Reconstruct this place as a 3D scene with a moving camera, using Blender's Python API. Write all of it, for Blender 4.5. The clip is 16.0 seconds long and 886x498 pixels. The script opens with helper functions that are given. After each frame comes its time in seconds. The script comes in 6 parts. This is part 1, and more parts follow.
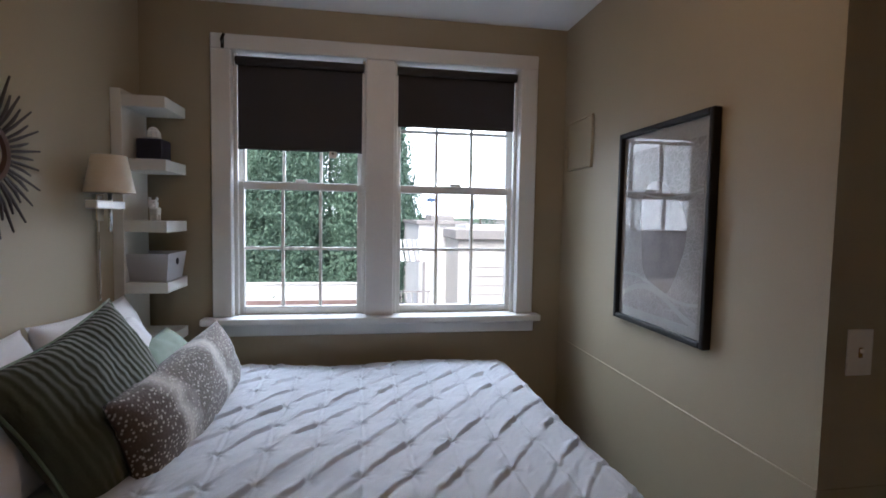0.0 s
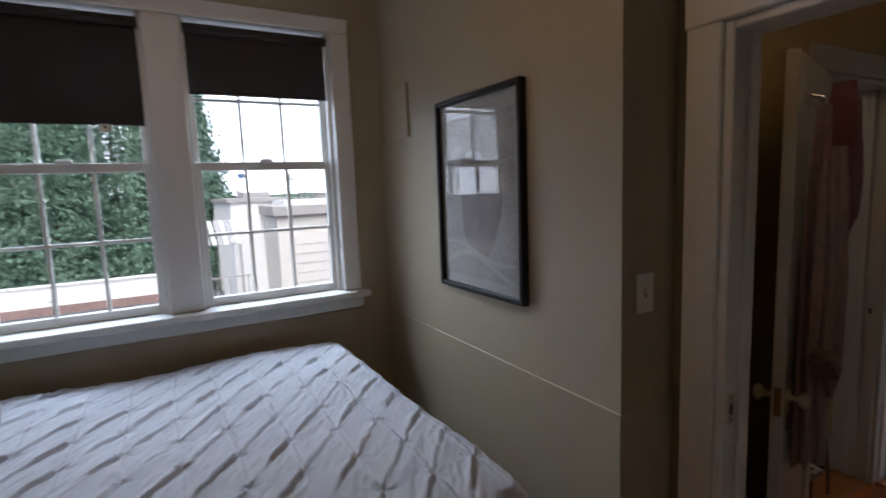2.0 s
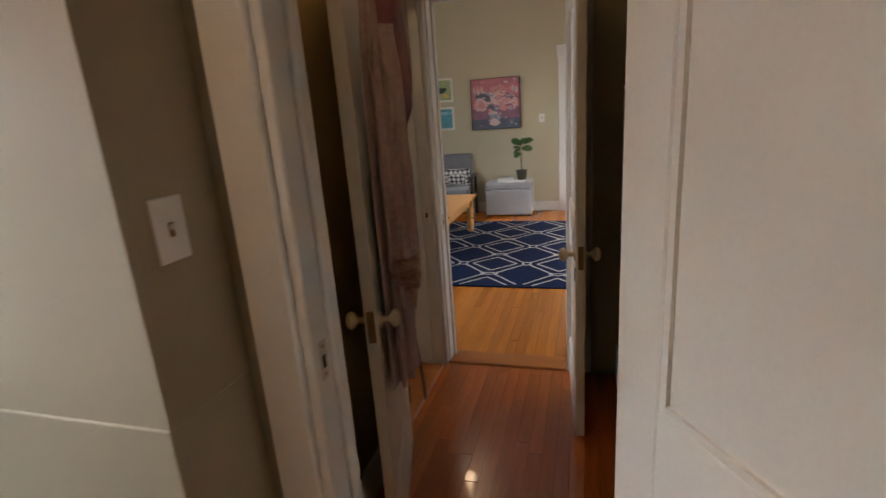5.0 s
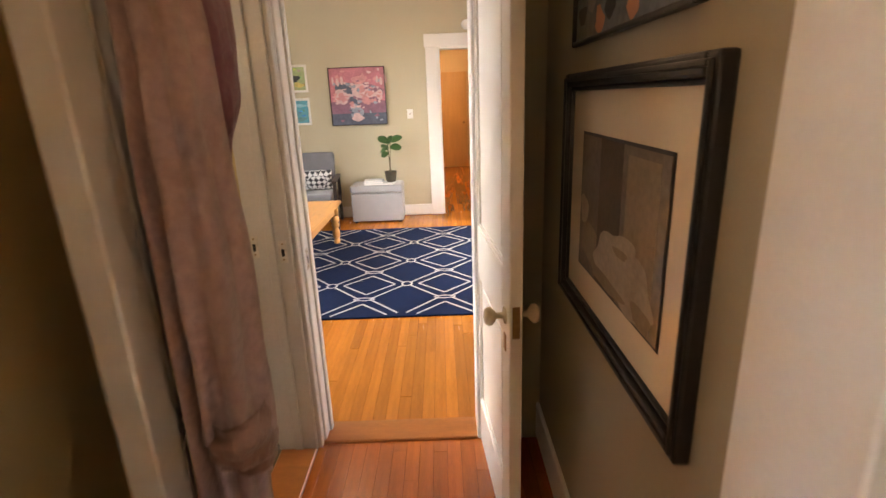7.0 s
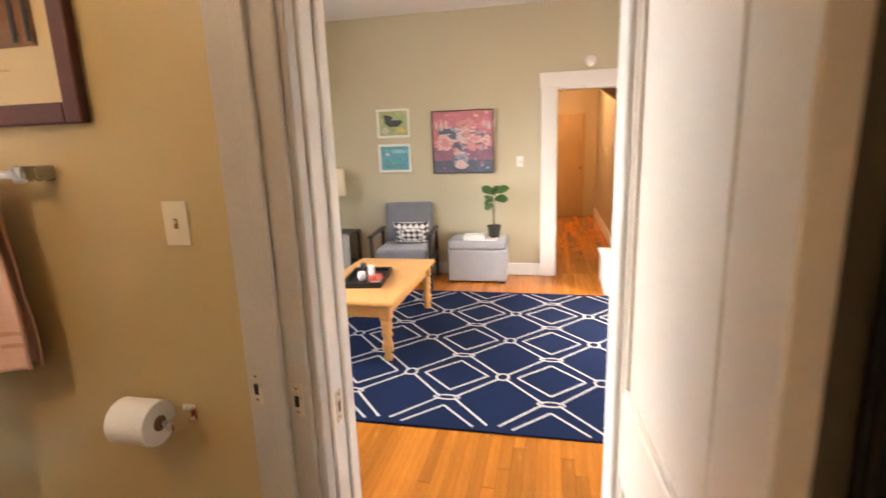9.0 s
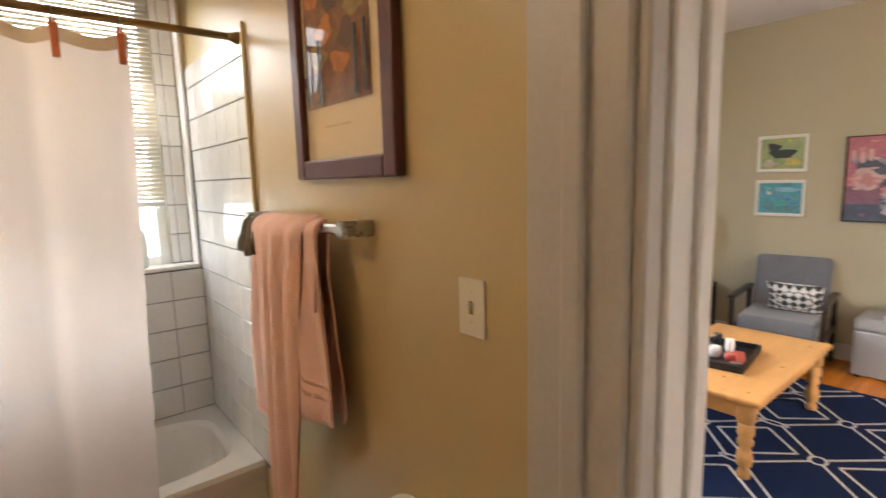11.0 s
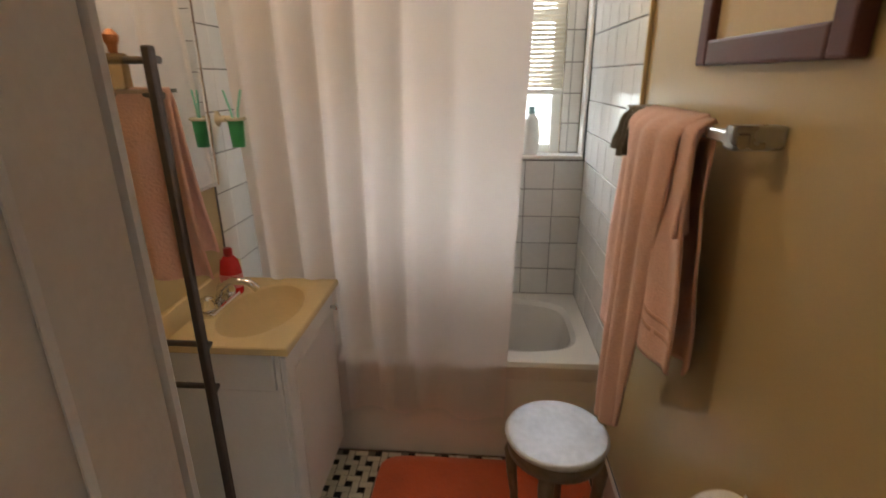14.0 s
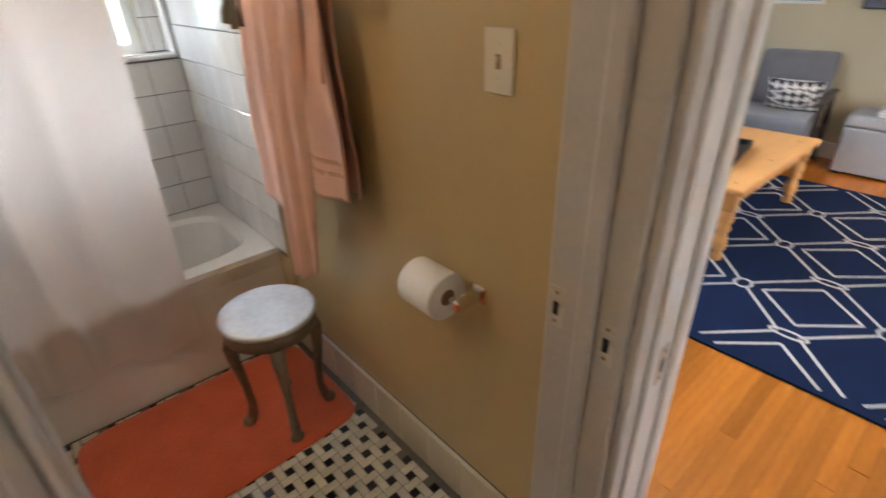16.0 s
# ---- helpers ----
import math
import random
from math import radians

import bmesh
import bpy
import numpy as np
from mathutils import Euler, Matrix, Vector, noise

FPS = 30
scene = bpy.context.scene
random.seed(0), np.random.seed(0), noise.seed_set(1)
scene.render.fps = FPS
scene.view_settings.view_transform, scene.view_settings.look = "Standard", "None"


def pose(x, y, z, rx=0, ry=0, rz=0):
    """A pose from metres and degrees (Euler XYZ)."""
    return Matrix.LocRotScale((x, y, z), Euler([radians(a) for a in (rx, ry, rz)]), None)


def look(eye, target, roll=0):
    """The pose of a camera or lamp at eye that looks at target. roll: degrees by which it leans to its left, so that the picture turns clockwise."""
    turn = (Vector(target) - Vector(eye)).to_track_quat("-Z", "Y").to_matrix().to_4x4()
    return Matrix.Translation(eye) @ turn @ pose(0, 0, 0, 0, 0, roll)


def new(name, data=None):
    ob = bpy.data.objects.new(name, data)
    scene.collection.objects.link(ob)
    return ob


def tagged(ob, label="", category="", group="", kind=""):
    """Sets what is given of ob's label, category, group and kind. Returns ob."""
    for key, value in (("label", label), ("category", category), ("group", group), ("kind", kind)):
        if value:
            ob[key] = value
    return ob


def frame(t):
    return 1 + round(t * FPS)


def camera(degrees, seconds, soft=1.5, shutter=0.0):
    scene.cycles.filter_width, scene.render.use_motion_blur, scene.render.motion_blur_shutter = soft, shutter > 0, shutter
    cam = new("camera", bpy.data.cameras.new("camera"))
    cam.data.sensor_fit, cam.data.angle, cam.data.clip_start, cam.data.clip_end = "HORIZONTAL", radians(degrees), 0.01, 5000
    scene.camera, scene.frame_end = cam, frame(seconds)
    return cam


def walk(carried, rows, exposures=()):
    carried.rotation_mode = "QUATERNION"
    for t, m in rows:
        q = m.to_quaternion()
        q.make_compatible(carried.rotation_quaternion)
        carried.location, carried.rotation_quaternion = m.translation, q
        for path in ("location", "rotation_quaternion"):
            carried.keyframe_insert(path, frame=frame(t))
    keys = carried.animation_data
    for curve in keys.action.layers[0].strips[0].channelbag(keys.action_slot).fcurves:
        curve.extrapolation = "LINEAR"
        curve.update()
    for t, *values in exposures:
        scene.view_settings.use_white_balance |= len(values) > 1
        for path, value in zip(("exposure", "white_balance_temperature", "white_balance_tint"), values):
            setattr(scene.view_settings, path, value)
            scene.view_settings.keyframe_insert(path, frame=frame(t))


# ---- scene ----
cam = camera(83.1, 16.0, shutter=0.5)
PATH = [
    (0, (0.671, -0.785, 1.626), (1.001, 1.184, 1.502), 1.0),
    (0.5, (0.673, -0.804, 1.644), (1.073, 1.155, 1.584), 0.2),
    (1, (0.679, -0.8, 1.647), (1.234, 1.125, 1.595), -0.7),
    (1.5, (0.658, -0.777, 1.653), (1.428, 1.064, 1.515), -1.2),
    (2, (0.693, -0.702, 1.638), (1.669, 1.026, 1.393), -2.2),
    (2.5, (0.739, -0.65, 1.637), (1.905, 0.936, 1.283), -2.9),
    (3, (0.777, -0.593, 1.602), (2.143, 0.81, 1.193), -2.8),
    (3.5, (0.845, -0.549, 1.569), (2.375, 0.652, 1.103), -3.0),
    (4, (0.938, -0.519, 1.531), (2.606, 0.459, 1.024), -3.3),
    (4.5, (1.054, -0.498, 1.501), (2.834, 0.254, 0.985), -3.5),
    (5, (1.195, -0.459, 1.479), (3.044, 0.09, 0.95), -4.1),
    (5.2, (1.259, -0.435, 1.477), (3.124, 0.034, 0.93), -3.3),
    (7.3, (2.036, -0.237, 1.499), (3.952, -0.249, 0.925), -2.6),
    (7.5, (2.113, -0.24, 1.504), (4.033, -0.248, 0.943), -3.0),
    (8, (2.302, -0.225, 1.511), (4.239, -0.206, 1.014), -2.2),
    (8.2, (2.412, -0.227, 1.513), (4.354, -0.173, 1.036), -2.1),
    (10.3, (3.093, -0.121, 1.609), (4.623, 1.126, 1.288), -1.6),
    (10.5, (3.131, -0.086, 1.607), (4.588, 1.252, 1.309), -1.4),
    (11, (3.213, 0.015, 1.615), (4.47, 1.547, 1.341), -1.5),
    (11.5, (3.228, 0.059, 1.638), (4.231, 1.77, 1.382), -1.5),
    (12, (3.274, 0.142, 1.654), (3.901, 2.026, 1.414), -0.5),
    (12.5, (3.324, 0.222, 1.651), (3.508, 2.198, 1.399), -0.1),
    (13, (3.34, 0.256, 1.642), (3.214, 2.223, 1.302), -0.7),
    (13.5, (3.339, 0.199, 1.624), (3.107, 2.124, 1.135), -0.4),
    (14, (3.35, 0.169, 1.606), (3.197, 2.054, 0.956), -0.5),
    (14.5, (3.313, 0.114, 1.606), (3.406, 1.955, 0.83), -2.5),
    (15, (3.186, 0.073, 1.583), (3.672, 1.813, 0.725), -1.4),
    (15.5, (3.124, 0.081, 1.538), (3.979, 1.634, 0.612), -0.4),
    (16, (3.14, 0.057, 1.509), (4.284, 1.387, 0.548), -1.9),
]
EXPOSURES = [(0, 1.45, 5550, 9), (2.5, 1.10, 5550, 9), (3.5, 1.42, 5700, 9), (5.0, 2.5, 6200, 9), (7.5, 3.95, 6850, 13), (8.2, 3.98, 6850, 13), (10.3, 3.68, 6500, 11), (12, 3.18, 6950, 11), (14, 2.92, 6550, 10), (16, 3.45, 5950, 9)]
walk(cam, [(t, look(eye, target, roll)) for t, eye, target, roll in PATH], EXPOSURES)

# ---- world, sun, lamps ----
world = bpy.data.worlds.new("sky")
scene.world = world
world.use_nodes = True
wn = world.node_tree.nodes
sky = wn.new("ShaderNodeTexSky")
sky.sky_type, sky.sun_disc = "NISHITA", False
sky.sun_elevation, sky.sun_rotation = radians(48), radians(200)
sky.air_density, sky.dust_density, sky.ozone_density = 1.0, 7.0, 1.0
wn["Background"].inputs["Strength"].default_value = 0.13
world.node_tree.links.new(sky.outputs[0], wn["Background"].inputs["Color"])


def lamp(name, kind, m, energy, color, **more):
    data = bpy.data.lights.new(name, kind)
    data.energy, data.color = energy, color
    for key, value in more.items():
        if key == "size":
            data.size = value
        if key == "size_y":
            data.shape, data.size_y = "RECTANGLE", value
        if key == "angle":
            data.angle = value
        if key == "radius":
            data.shadow_soft_size = value
    ob = new(name, data)
    ob.matrix_world = m
    return ob


SUN = lamp("sun", "SUN", look((0, 0, 20), (2, 7, 0)), 0.8, (1.0, 0.95, 0.88), angle=radians(12))
LIVING_DAY = lamp("living_window_daylight", "AREA", look((5.8, 2.66, 1.65), (5.8, 0.0, 1.0)), 1.8, (0.92, 0.96, 1.0), size=1.9, size_y=1.5)
# added fill from the unseen south side of the living room
LIVING_FILL = lamp("living_window_daylight_two", "AREA", look((6.3, -2.42, 1.65), (6.3, 0.0, 1.0)), 1.0, (0.92, 0.96, 1.0), size=1.5, size_y=1.4)
BED_DAY = lamp("bedroom_window_daylight", "AREA", look((0.8, 3.3, 3.3), (0.7, 0.9, 0.9)), 60, (0.90, 0.95, 1.0), size=2.4, size_y=1.6)
BATH_DAY = lamp("bath_window_daylight", "AREA", look((3.455, 2.87, 1.87), (3.40, 1.0, 1.0)), 0.82, (0.95, 0.98, 1.0), size=0.62, size_y=1.25)
BED_LAMP = lamp("bedroom_ceiling_bulb", "POINT", pose(0.85, 0.40, 2.47), 1.8, (1.0, 0.58, 0.28), radius=0.08)
# added fill for the robe and the hall pictures; no known lamp hangs here
HALL_FILL = lamp("hall_ceiling_bulb", "POINT", pose(2.30, -0.08, 2.40), 0.24, (1.0, 0.62, 0.32), radius=0.06)
BATH_LAMP = lamp("bath_ceiling_bulb", "POINT", pose(2.66, 1.30, 2.40), 1.2, (1.0, 0.79, 0.57), radius=0.07)
LIVING_LAMP = lamp("living_ceiling_bulb", "POINT", pose(6.0, 0.84, 2.70), 1.2, (1.0, 0.66, 0.36), radius=0.07)
# added fill without a fitting, brightens the tan door at the corridor's end
END_FILL = lamp("corridor_bulb", "POINT", pose(11.3, -0.2, 2.25), 5.0, (1.0, 0.62, 0.32), radius=0.08)


# ---- materials ----
def node_mat(name, color, rough=0.6, vary=0.08, scale=6.0, grain=60.0, bump=0.15, metal=0.0, coat=0.0, stretch=(1, 1, 1), spec=0.5, sheen=0.0, islands=False, spread=0.10):
    """A surface with slow stains, fine grain and relief."""
    m = bpy.data.materials.new(name)
    m.use_nodes = True
    nt = m.node_tree
    b = nt.nodes["Principled BSDF"]
    b.inputs["Metallic"].default_value, b.inputs["Coat Weight"].default_value = metal, coat
    b.inputs["Specular IOR Level"].default_value = spec
    b.inputs["Sheen Weight"].default_value = sheen
    tc = nt.nodes.new("ShaderNodeTexCoord")
    mp = nt.nodes.new("ShaderNodeMapping")
    mp.inputs["Scale"].default_value = stretch
    nt.links.new(tc.outputs["Object"], mp.inputs["Vector"])
    big, small = nt.nodes.new("ShaderNodeTexNoise"), nt.nodes.new("ShaderNodeTexNoise")
    big.inputs["Scale"].default_value, small.inputs["Scale"].default_value = scale, grain
    big.inputs["Detail"].default_value, small.inputs["Detail"].default_value = 4, 3
    nt.links.new(mp.outputs[0], big.inputs["Vector"])
    nt.links.new(mp.outputs[0], small.inputs["Vector"])
    mix = nt.nodes.new("ShaderNodeMix")
    mix.data_type = "FLOAT"
    mix.inputs[0].default_value = 0.4
    nt.links.new(big.outputs[0], mix.inputs[2])
    nt.links.new(small.outputs[0], mix.inputs[3])
    ramp = nt.nodes.new("ShaderNodeMapRange")
    ramp.inputs["From Min"].default_value, ramp.inputs["From Max"].default_value = 0.25, 0.75
    ramp.inputs["To Min"].default_value, ramp.inputs["To Max"].default_value = 1 - vary, 1 + vary
    nt.links.new(mix.outputs[0], ramp.inputs["Value"])
    factor = ramp.outputs[0]
    if islands:
        rnd = nt.nodes.new("ShaderNodeObjectInfo" if islands == "object" else "ShaderNodeNewGeometry")
        rr = nt.nodes.new("ShaderNodeMapRange")
        rr.inputs["To Min"].default_value, rr.inputs["To Max"].default_value = 1 - spread, 1 + spread
        nt.links.new(rnd.outputs["Random" if islands == "object" else "Random Per Island"], rr.inputs["Value"])
        mul = nt.nodes.new("ShaderNodeMath")
        mul.operation = "MULTIPLY"
        nt.links.new(factor, mul.inputs[0])
        nt.links.new(rr.outputs[0], mul.inputs[1])
        factor = mul.outputs[0]
    vm = nt.nodes.new("ShaderNodeVectorMath")
    vm.operation = "SCALE"
    vm.inputs[0].default_value = color
    nt.links.new(factor, vm.inputs["Scale"])
    nt.links.new(vm.outputs[0], b.inputs["Base Color"])
    rg = nt.nodes.new("ShaderNodeMapRange")
    rg.inputs["To Min"].default_value, rg.inputs["To Max"].default_value = max(0.02, rough - 0.08), min(1, rough + 0.08)
    nt.links.new(big.outputs[0], rg.inputs["Value"])
    nt.links.new(rg.outputs[0], b.inputs["Roughness"])
    if bump:
        bp = nt.nodes.new("ShaderNodeBump")
        bp.inputs["Strength"].default_value, bp.inputs["Distance"].default_value = bump, 0.004
        nt.links.new(small.outputs[0], bp.inputs["Height"])
        nt.links.new(bp.outputs[0], b.inputs["Normal"])
    return m


def plain_mat(name, color, rough=0.5, metal=0.0, transmission=0.0, ior=1.45, emit=0.0):
    m = bpy.data.materials.new(name)
    m.use_nodes = True
    b = m.node_tree.nodes["Principled BSDF"]
    b.inputs["Base Color"].default_value = (*color, 1)
    b.inputs["Roughness"].default_value, b.inputs["Metallic"].default_value = rough, metal
    b.inputs["Transmission Weight"].default_value, b.inputs["IOR"].default_value = transmission, ior
    if emit:
        b.inputs["Emission Color"].default_value, b.inputs["Emission Strength"].default_value = (*color, 1), emit
    return m


SAGE = node_mat("sage_wall_paint", (0.37, 0.315, 0.215), 0.55, 0.05, 1.5, 220, 0.12)
SAGE_LIV = node_mat("pale_sage_wall_paint", (0.50, 0.455, 0.32), 0.6, 0.04, 1.5, 220, 0.12)
GOLD = node_mat("gold_tan_wall_paint", (0.52, 0.40, 0.20), 0.32, 0.04, 1.5, 180, 0.1)
TRIM = node_mat("white_trim_paint", (0.74, 0.73, 0.70), 0.38, 0.05, 3, 90, 0.1)
CREAM = node_mat("cream_door_paint", (0.72, 0.68, 0.60), 0.38, 0.05, 3, 90, 0.12)
CEIL = node_mat("white_ceiling_paint", (0.78, 0.78, 0.78), 0.85, 0.03, 2, 160, 0.15)
WOOD = node_mat("orange_pine_floorboard", (0.45, 0.152, 0.017), 0.24, 0.26, 5, 40, 0.05, stretch=(0.6, 7, 7), coat=0.25, spread=0.20, islands="object")
WOODJ = node_mat("orange_pine_floor_far", (0.45, 0.152, 0.017), 0.24, 0.26, 5, 40, 0.05, stretch=(0.6, 7, 7), coat=0.25, spread=0.20, islands="mesh")
WOODH = node_mat("red_brown_varnished_board", (0.37, 0.098, 0.016), 0.22, 0.28, 5, 40, 0.05, stretch=(0.6, 7, 7), coat=0.35, spread=0.20, islands="object")
DARKGAP = node_mat("dark_floor_gap", (0.09, 0.035, 0.012), 0.7, 0.1)
SILL = node_mat("worn_threshold_wood", (0.36, 0.12, 0.024), 0.32, 0.3, 5, 40, 0.1, stretch=(6, 0.8, 6))
# dirty cream, darkened further to put the doorway's shade into the paint
AGED_SHADED = node_mat("aged_shaded_cream_jamb_paint", (0.50, 0.475, 0.435), 0.45, 0.10, 3, 80, 0.15)
PINE = node_mat("knotty_pine", (0.58, 0.30, 0.10), 0.4, 0.2, 4, 30, 0.08, stretch=(0.7, 6, 6))
BLACK = node_mat("black_lacquer", (0.011, 0.010, 0.011), 0.45, 0.2, 4, 80, 0.1, spec=0.3)
CHROME = plain_mat("chrome", (0.8, 0.8, 0.8), 0.12, 1.0)
BRASS = node_mat("aged_brass", (0.30, 0.19, 0.08), 0.35, 0.2, 12, 90, 0.1, metal=1.0)
KNOB = node_mat("glazed_cream_knob", (0.66, 0.56, 0.38), 0.22, 0.08)
GLASS = plain_mat("window_glass", (1, 1, 1), 0.0, 0.0, 1.0, 1.1)
MIRROR = plain_mat("mirror_silver", (0.9, 0.92, 0.92), 0.02, 1.0)
PLATE = node_mat("ivory_switch_plastic", (0.72, 0.66, 0.52), 0.35, 0.03)
PLATEW = node_mat("white_switch_plastic", (0.8, 0.79, 0.76), 0.35, 0.03)


# ---- shapes ----
def obj_of(name, bm, material, smooth=False):
    me = bpy.data.meshes.new(name)
    bmesh.ops.recalc_face_normals(bm, faces=bm.faces)
    if smooth:
        for f in bm.faces:
            f.smooth = True
    bm.to_mesh(me)
    bm.free()
    if material:
        me.materials.append(material)
    return new(name, me)


def part(name, bm, material, parent, label="", smooth=False):
    """Links a bmesh as one mesh under a thing or a part."""
    ob = obj_of(name, bm, material, smooth)
    ob.parent = parent
    if label:
        ob["label"] = label
    return ob


def thing(name, label, category, m=None, group="", kind=""):
    ob = new(name)
    ob.empty_display_size = 0.05
    if m is not None:
        ob.matrix_world = m
    return tagged(ob, label, category, group, kind)


def setting(name, bm, material, label, category, smooth=False):
    return tagged(obj_of(name, bm, material, smooth), label, category, "", "structure")


def add_box(bm, lo, hi, bevel=0.0, seg=1):
    c = [(a + b) / 2 for a, b in zip(lo, hi)]
    s = [abs(b - a) for a, b in zip(lo, hi)]
    r = bmesh.ops.create_cube(bm, size=1, matrix=Matrix.Translation(c) @ Matrix.Diagonal((*s, 1)))
    if bevel:
        vs = set(r["verts"])
        es = [e for e in bm.edges if e.verts[0] in vs and e.verts[1] in vs]
        bmesh.ops.bevel(bm, geom=es, offset=min(bevel, min(s) * 0.45), segments=seg, profile=0.5, affect="EDGES")
    return bm


def boxes(*pairs, bevel=0.0, seg=1):
    bm = bmesh.new()
    for lo, hi in pairs:
        add_box(bm, lo, hi, bevel, seg)
    return bm


def lathe(profile, seg=24, m=None, bm=None):
    """A turned solid from (radius, height) pairs, about z."""
    bm = bm or bmesh.new()
    m = m or Matrix()
    rings = []
    for r, z in profile:
        rings.append([bm.verts.new(m @ Vector((r * math.cos(2 * math.pi * i / seg), r * math.sin(2 * math.pi * i / seg), z))) for i in range(seg)])
    for a, b in zip(rings, rings[1:]):
        for i in range(seg):
            bm.faces.new((a[i], a[(i + 1) % seg], b[(i + 1) % seg], b[i]))
    bm.faces.new(rings[0][::-1])
    bm.faces.new(rings[-1])
    return bm


def tube(points, radius, seg=10, bm=None):
    """A round bar along a line of points."""
    bm = bm or bmesh.new()
    pts = [Vector(p) for p in points]
    rings = []
    for i, p in enumerate(pts):
        d = (pts[min(i + 1, len(pts) - 1)] - pts[max(i - 1, 0)]).normalized()
        side = d.cross(Vector((0, 0, 1)) if abs(d.z) < 0.9 else Vector((0, 1, 0))).normalized()
        up = side.cross(d)
        r = radius[i] if isinstance(radius, (list, tuple)) else radius
        rings.append([bm.verts.new(p + r * (math.cos(a) * side + math.sin(a) * up)) for a in (2 * math.pi * k / seg for k in range(seg))])
    for a, b in zip(rings, rings[1:]):
        for i in range(seg):
            bm.faces.new((a[i], a[(i + 1) % seg], b[(i + 1) % seg], b[i]))
    bm.faces.new(rings[0][::-1])
    bm.faces.new(rings[-1])
    return bm


def sheet(f, nu, nv, thick=0.0, bm=None):
    """A surface from f(u, v) with u and v in 0..1; with thickness it is closed."""
    bm = bm or bmesh.new()
    g = [[bm.verts.new(f(i / nu, j / nv)) for j in range(nv + 1)] for i in range(nu + 1)]
    fs = [bm.faces.new((g[i][j], g[i + 1][j], g[i + 1][j + 1], g[i][j + 1])) for i in range(nu) for j in range(nv)]
    if thick:
        bm.normal_update()
        bmesh.ops.solidify(bm, geom=fs, thickness=thick)
    return bm


# ---- the large structure ----
XW, XE, YN, YS = -0.39, 1.80, 1.90, -2.20        # bedroom
XD, XD2 = 2.03, 2.15                              # bedroom door wall
HL, HR = 0.36, -0.64                              # hall faces
XB, YB, XBL = 3.86, 2.71, 2.38                    # bathroom right, back and left faces
XV, XV2 = 3.86, 3.98                              # wall between hall and living room
XL, YL, YLR = 8.45, 2.75, -2.50                   # living room
ZB, ZH, ZL = 2.67, 2.62, 2.92

setting("ground", boxes(((-120, -60, -3.3), (160, 260, -3.0))), node_mat("asphalt", (0.075, 0.078, 0.085), 0.9, 0.3, 0.4, 30, 0.2), "grey asphalt yard and street below the building", "ground")
GLOW = plain_mat("overcast_sky_glow", (0.93, 0.96, 1.0), 1.0, emit=1.5)
setting("backdrop_sky", boxes(((-220, 245, -3), (240, 246, 160))), GLOW, "plain white overcast sky", "sky")
setting("floor", boxes(((XW - 0.15, YS - 0.15, -0.15), (XBL, YN + 0.2, -0.02)), ((XBL, YS - 0.15, -0.15), (14, 0.5, -0.02)), ((XV, 0.5, -0.15), (14, YL + 0.15, -0.02)), ((XBL, 0.5, -0.15), (XV, YB + 0.15, -0.012))), DARKGAP, "dark subfloor under boards and tiles", "floor")

# bedroom
setting("wall_north", boxes(((XW - 0.15, YN, -0.02), (0.03, YN + 0.2, ZB)), ((1.54, YN, -0.02), (XD2, YN + 0.2, ZB)), ((0.03, YN, -0.02), (1.54, YN + 0.2, 1.09)), ((0.03, YN, 2.45), (1.54, YN + 0.2, ZB)), ((0.71, YN + 0.05, 1.09), (0.84, YN + 0.2, 2.45))), SAGE, "sage green painted plaster wall around the twin window", "wall")
setting("wall_west", boxes(((XW - 0.15, YS - 0.15, -0.02), (XW, YN, ZB))), SAGE, "sage green painted plaster wall behind the bed", "wall")
setting("wall_south", boxes(((XW, YS - 0.15, -0.02), (XD2, YS, ZB))), SAGE, "sage green painted plaster wall", "wall")
bm = boxes(((XE, 0.25, 0.965), (XD, YN, ZB)))
add_box(bm, (XE - 0.004, 0.248, -0.02), (XD, YN, 0.965), 0.002)
setting("wall_east", bm, SAGE, "sage green wall with a proud lower part and ledge line", "wall")
setting("wall_bedroom_door", boxes(((XD, -2.35, -0.02), (XD2, -0.58, ZB)), ((XD, 0.11, -0.02), (XD2, YN, ZB)), ((XD, -0.58, 2.04), (XD2, 0.11, ZB))), SAGE, "sage green wall with the bedroom doorway", "wall")
setting("ceiling_bedroom", boxes(((XW - 0.15, YS - 0.15, ZB), (XD2, YN + 0.2, ZB + 0.12))), CEIL, "flat white painted bedroom ceiling", "ceiling")

# hall
setting("wall_hall_north", boxes(((XD2, HL, -0.02), (3.054, 0.51, ZH)), ((3.834, HL, -0.02), (XV, 0.51, ZH)), ((3.054, HL, 2.05), (3.834, 0.51, ZH))), GOLD, "gold tan hall wall with the bathroom doorway", "wall")
setting("wall_hall_south", boxes(((XD2, HR - 0.12, -0.02), (XV, HR, ZH))), SAGE, "olive tan hall wall hung with framed pictures", "wall")
setting("ceiling_hall", boxes(((XD2, HR, ZH), (XV, HL, ZH + 0.1))), CEIL, "white painted hall ceiling", "ceiling")
setting("wall_living_west", boxes(((XV, YLR, -0.02), (XV2, -0.385, ZL)), ((XV, 0.355, -0.02), (XV2, 0.51, ZL)), ((XV, -0.385, 2.06), (XV2, 0.355, ZL)), ((XV2 - 0.04, 0.51, -0.02), (XV2, YL + 0.15, ZL))), SAGE_LIV, "pale sage wall with the living room doorway", "wall")

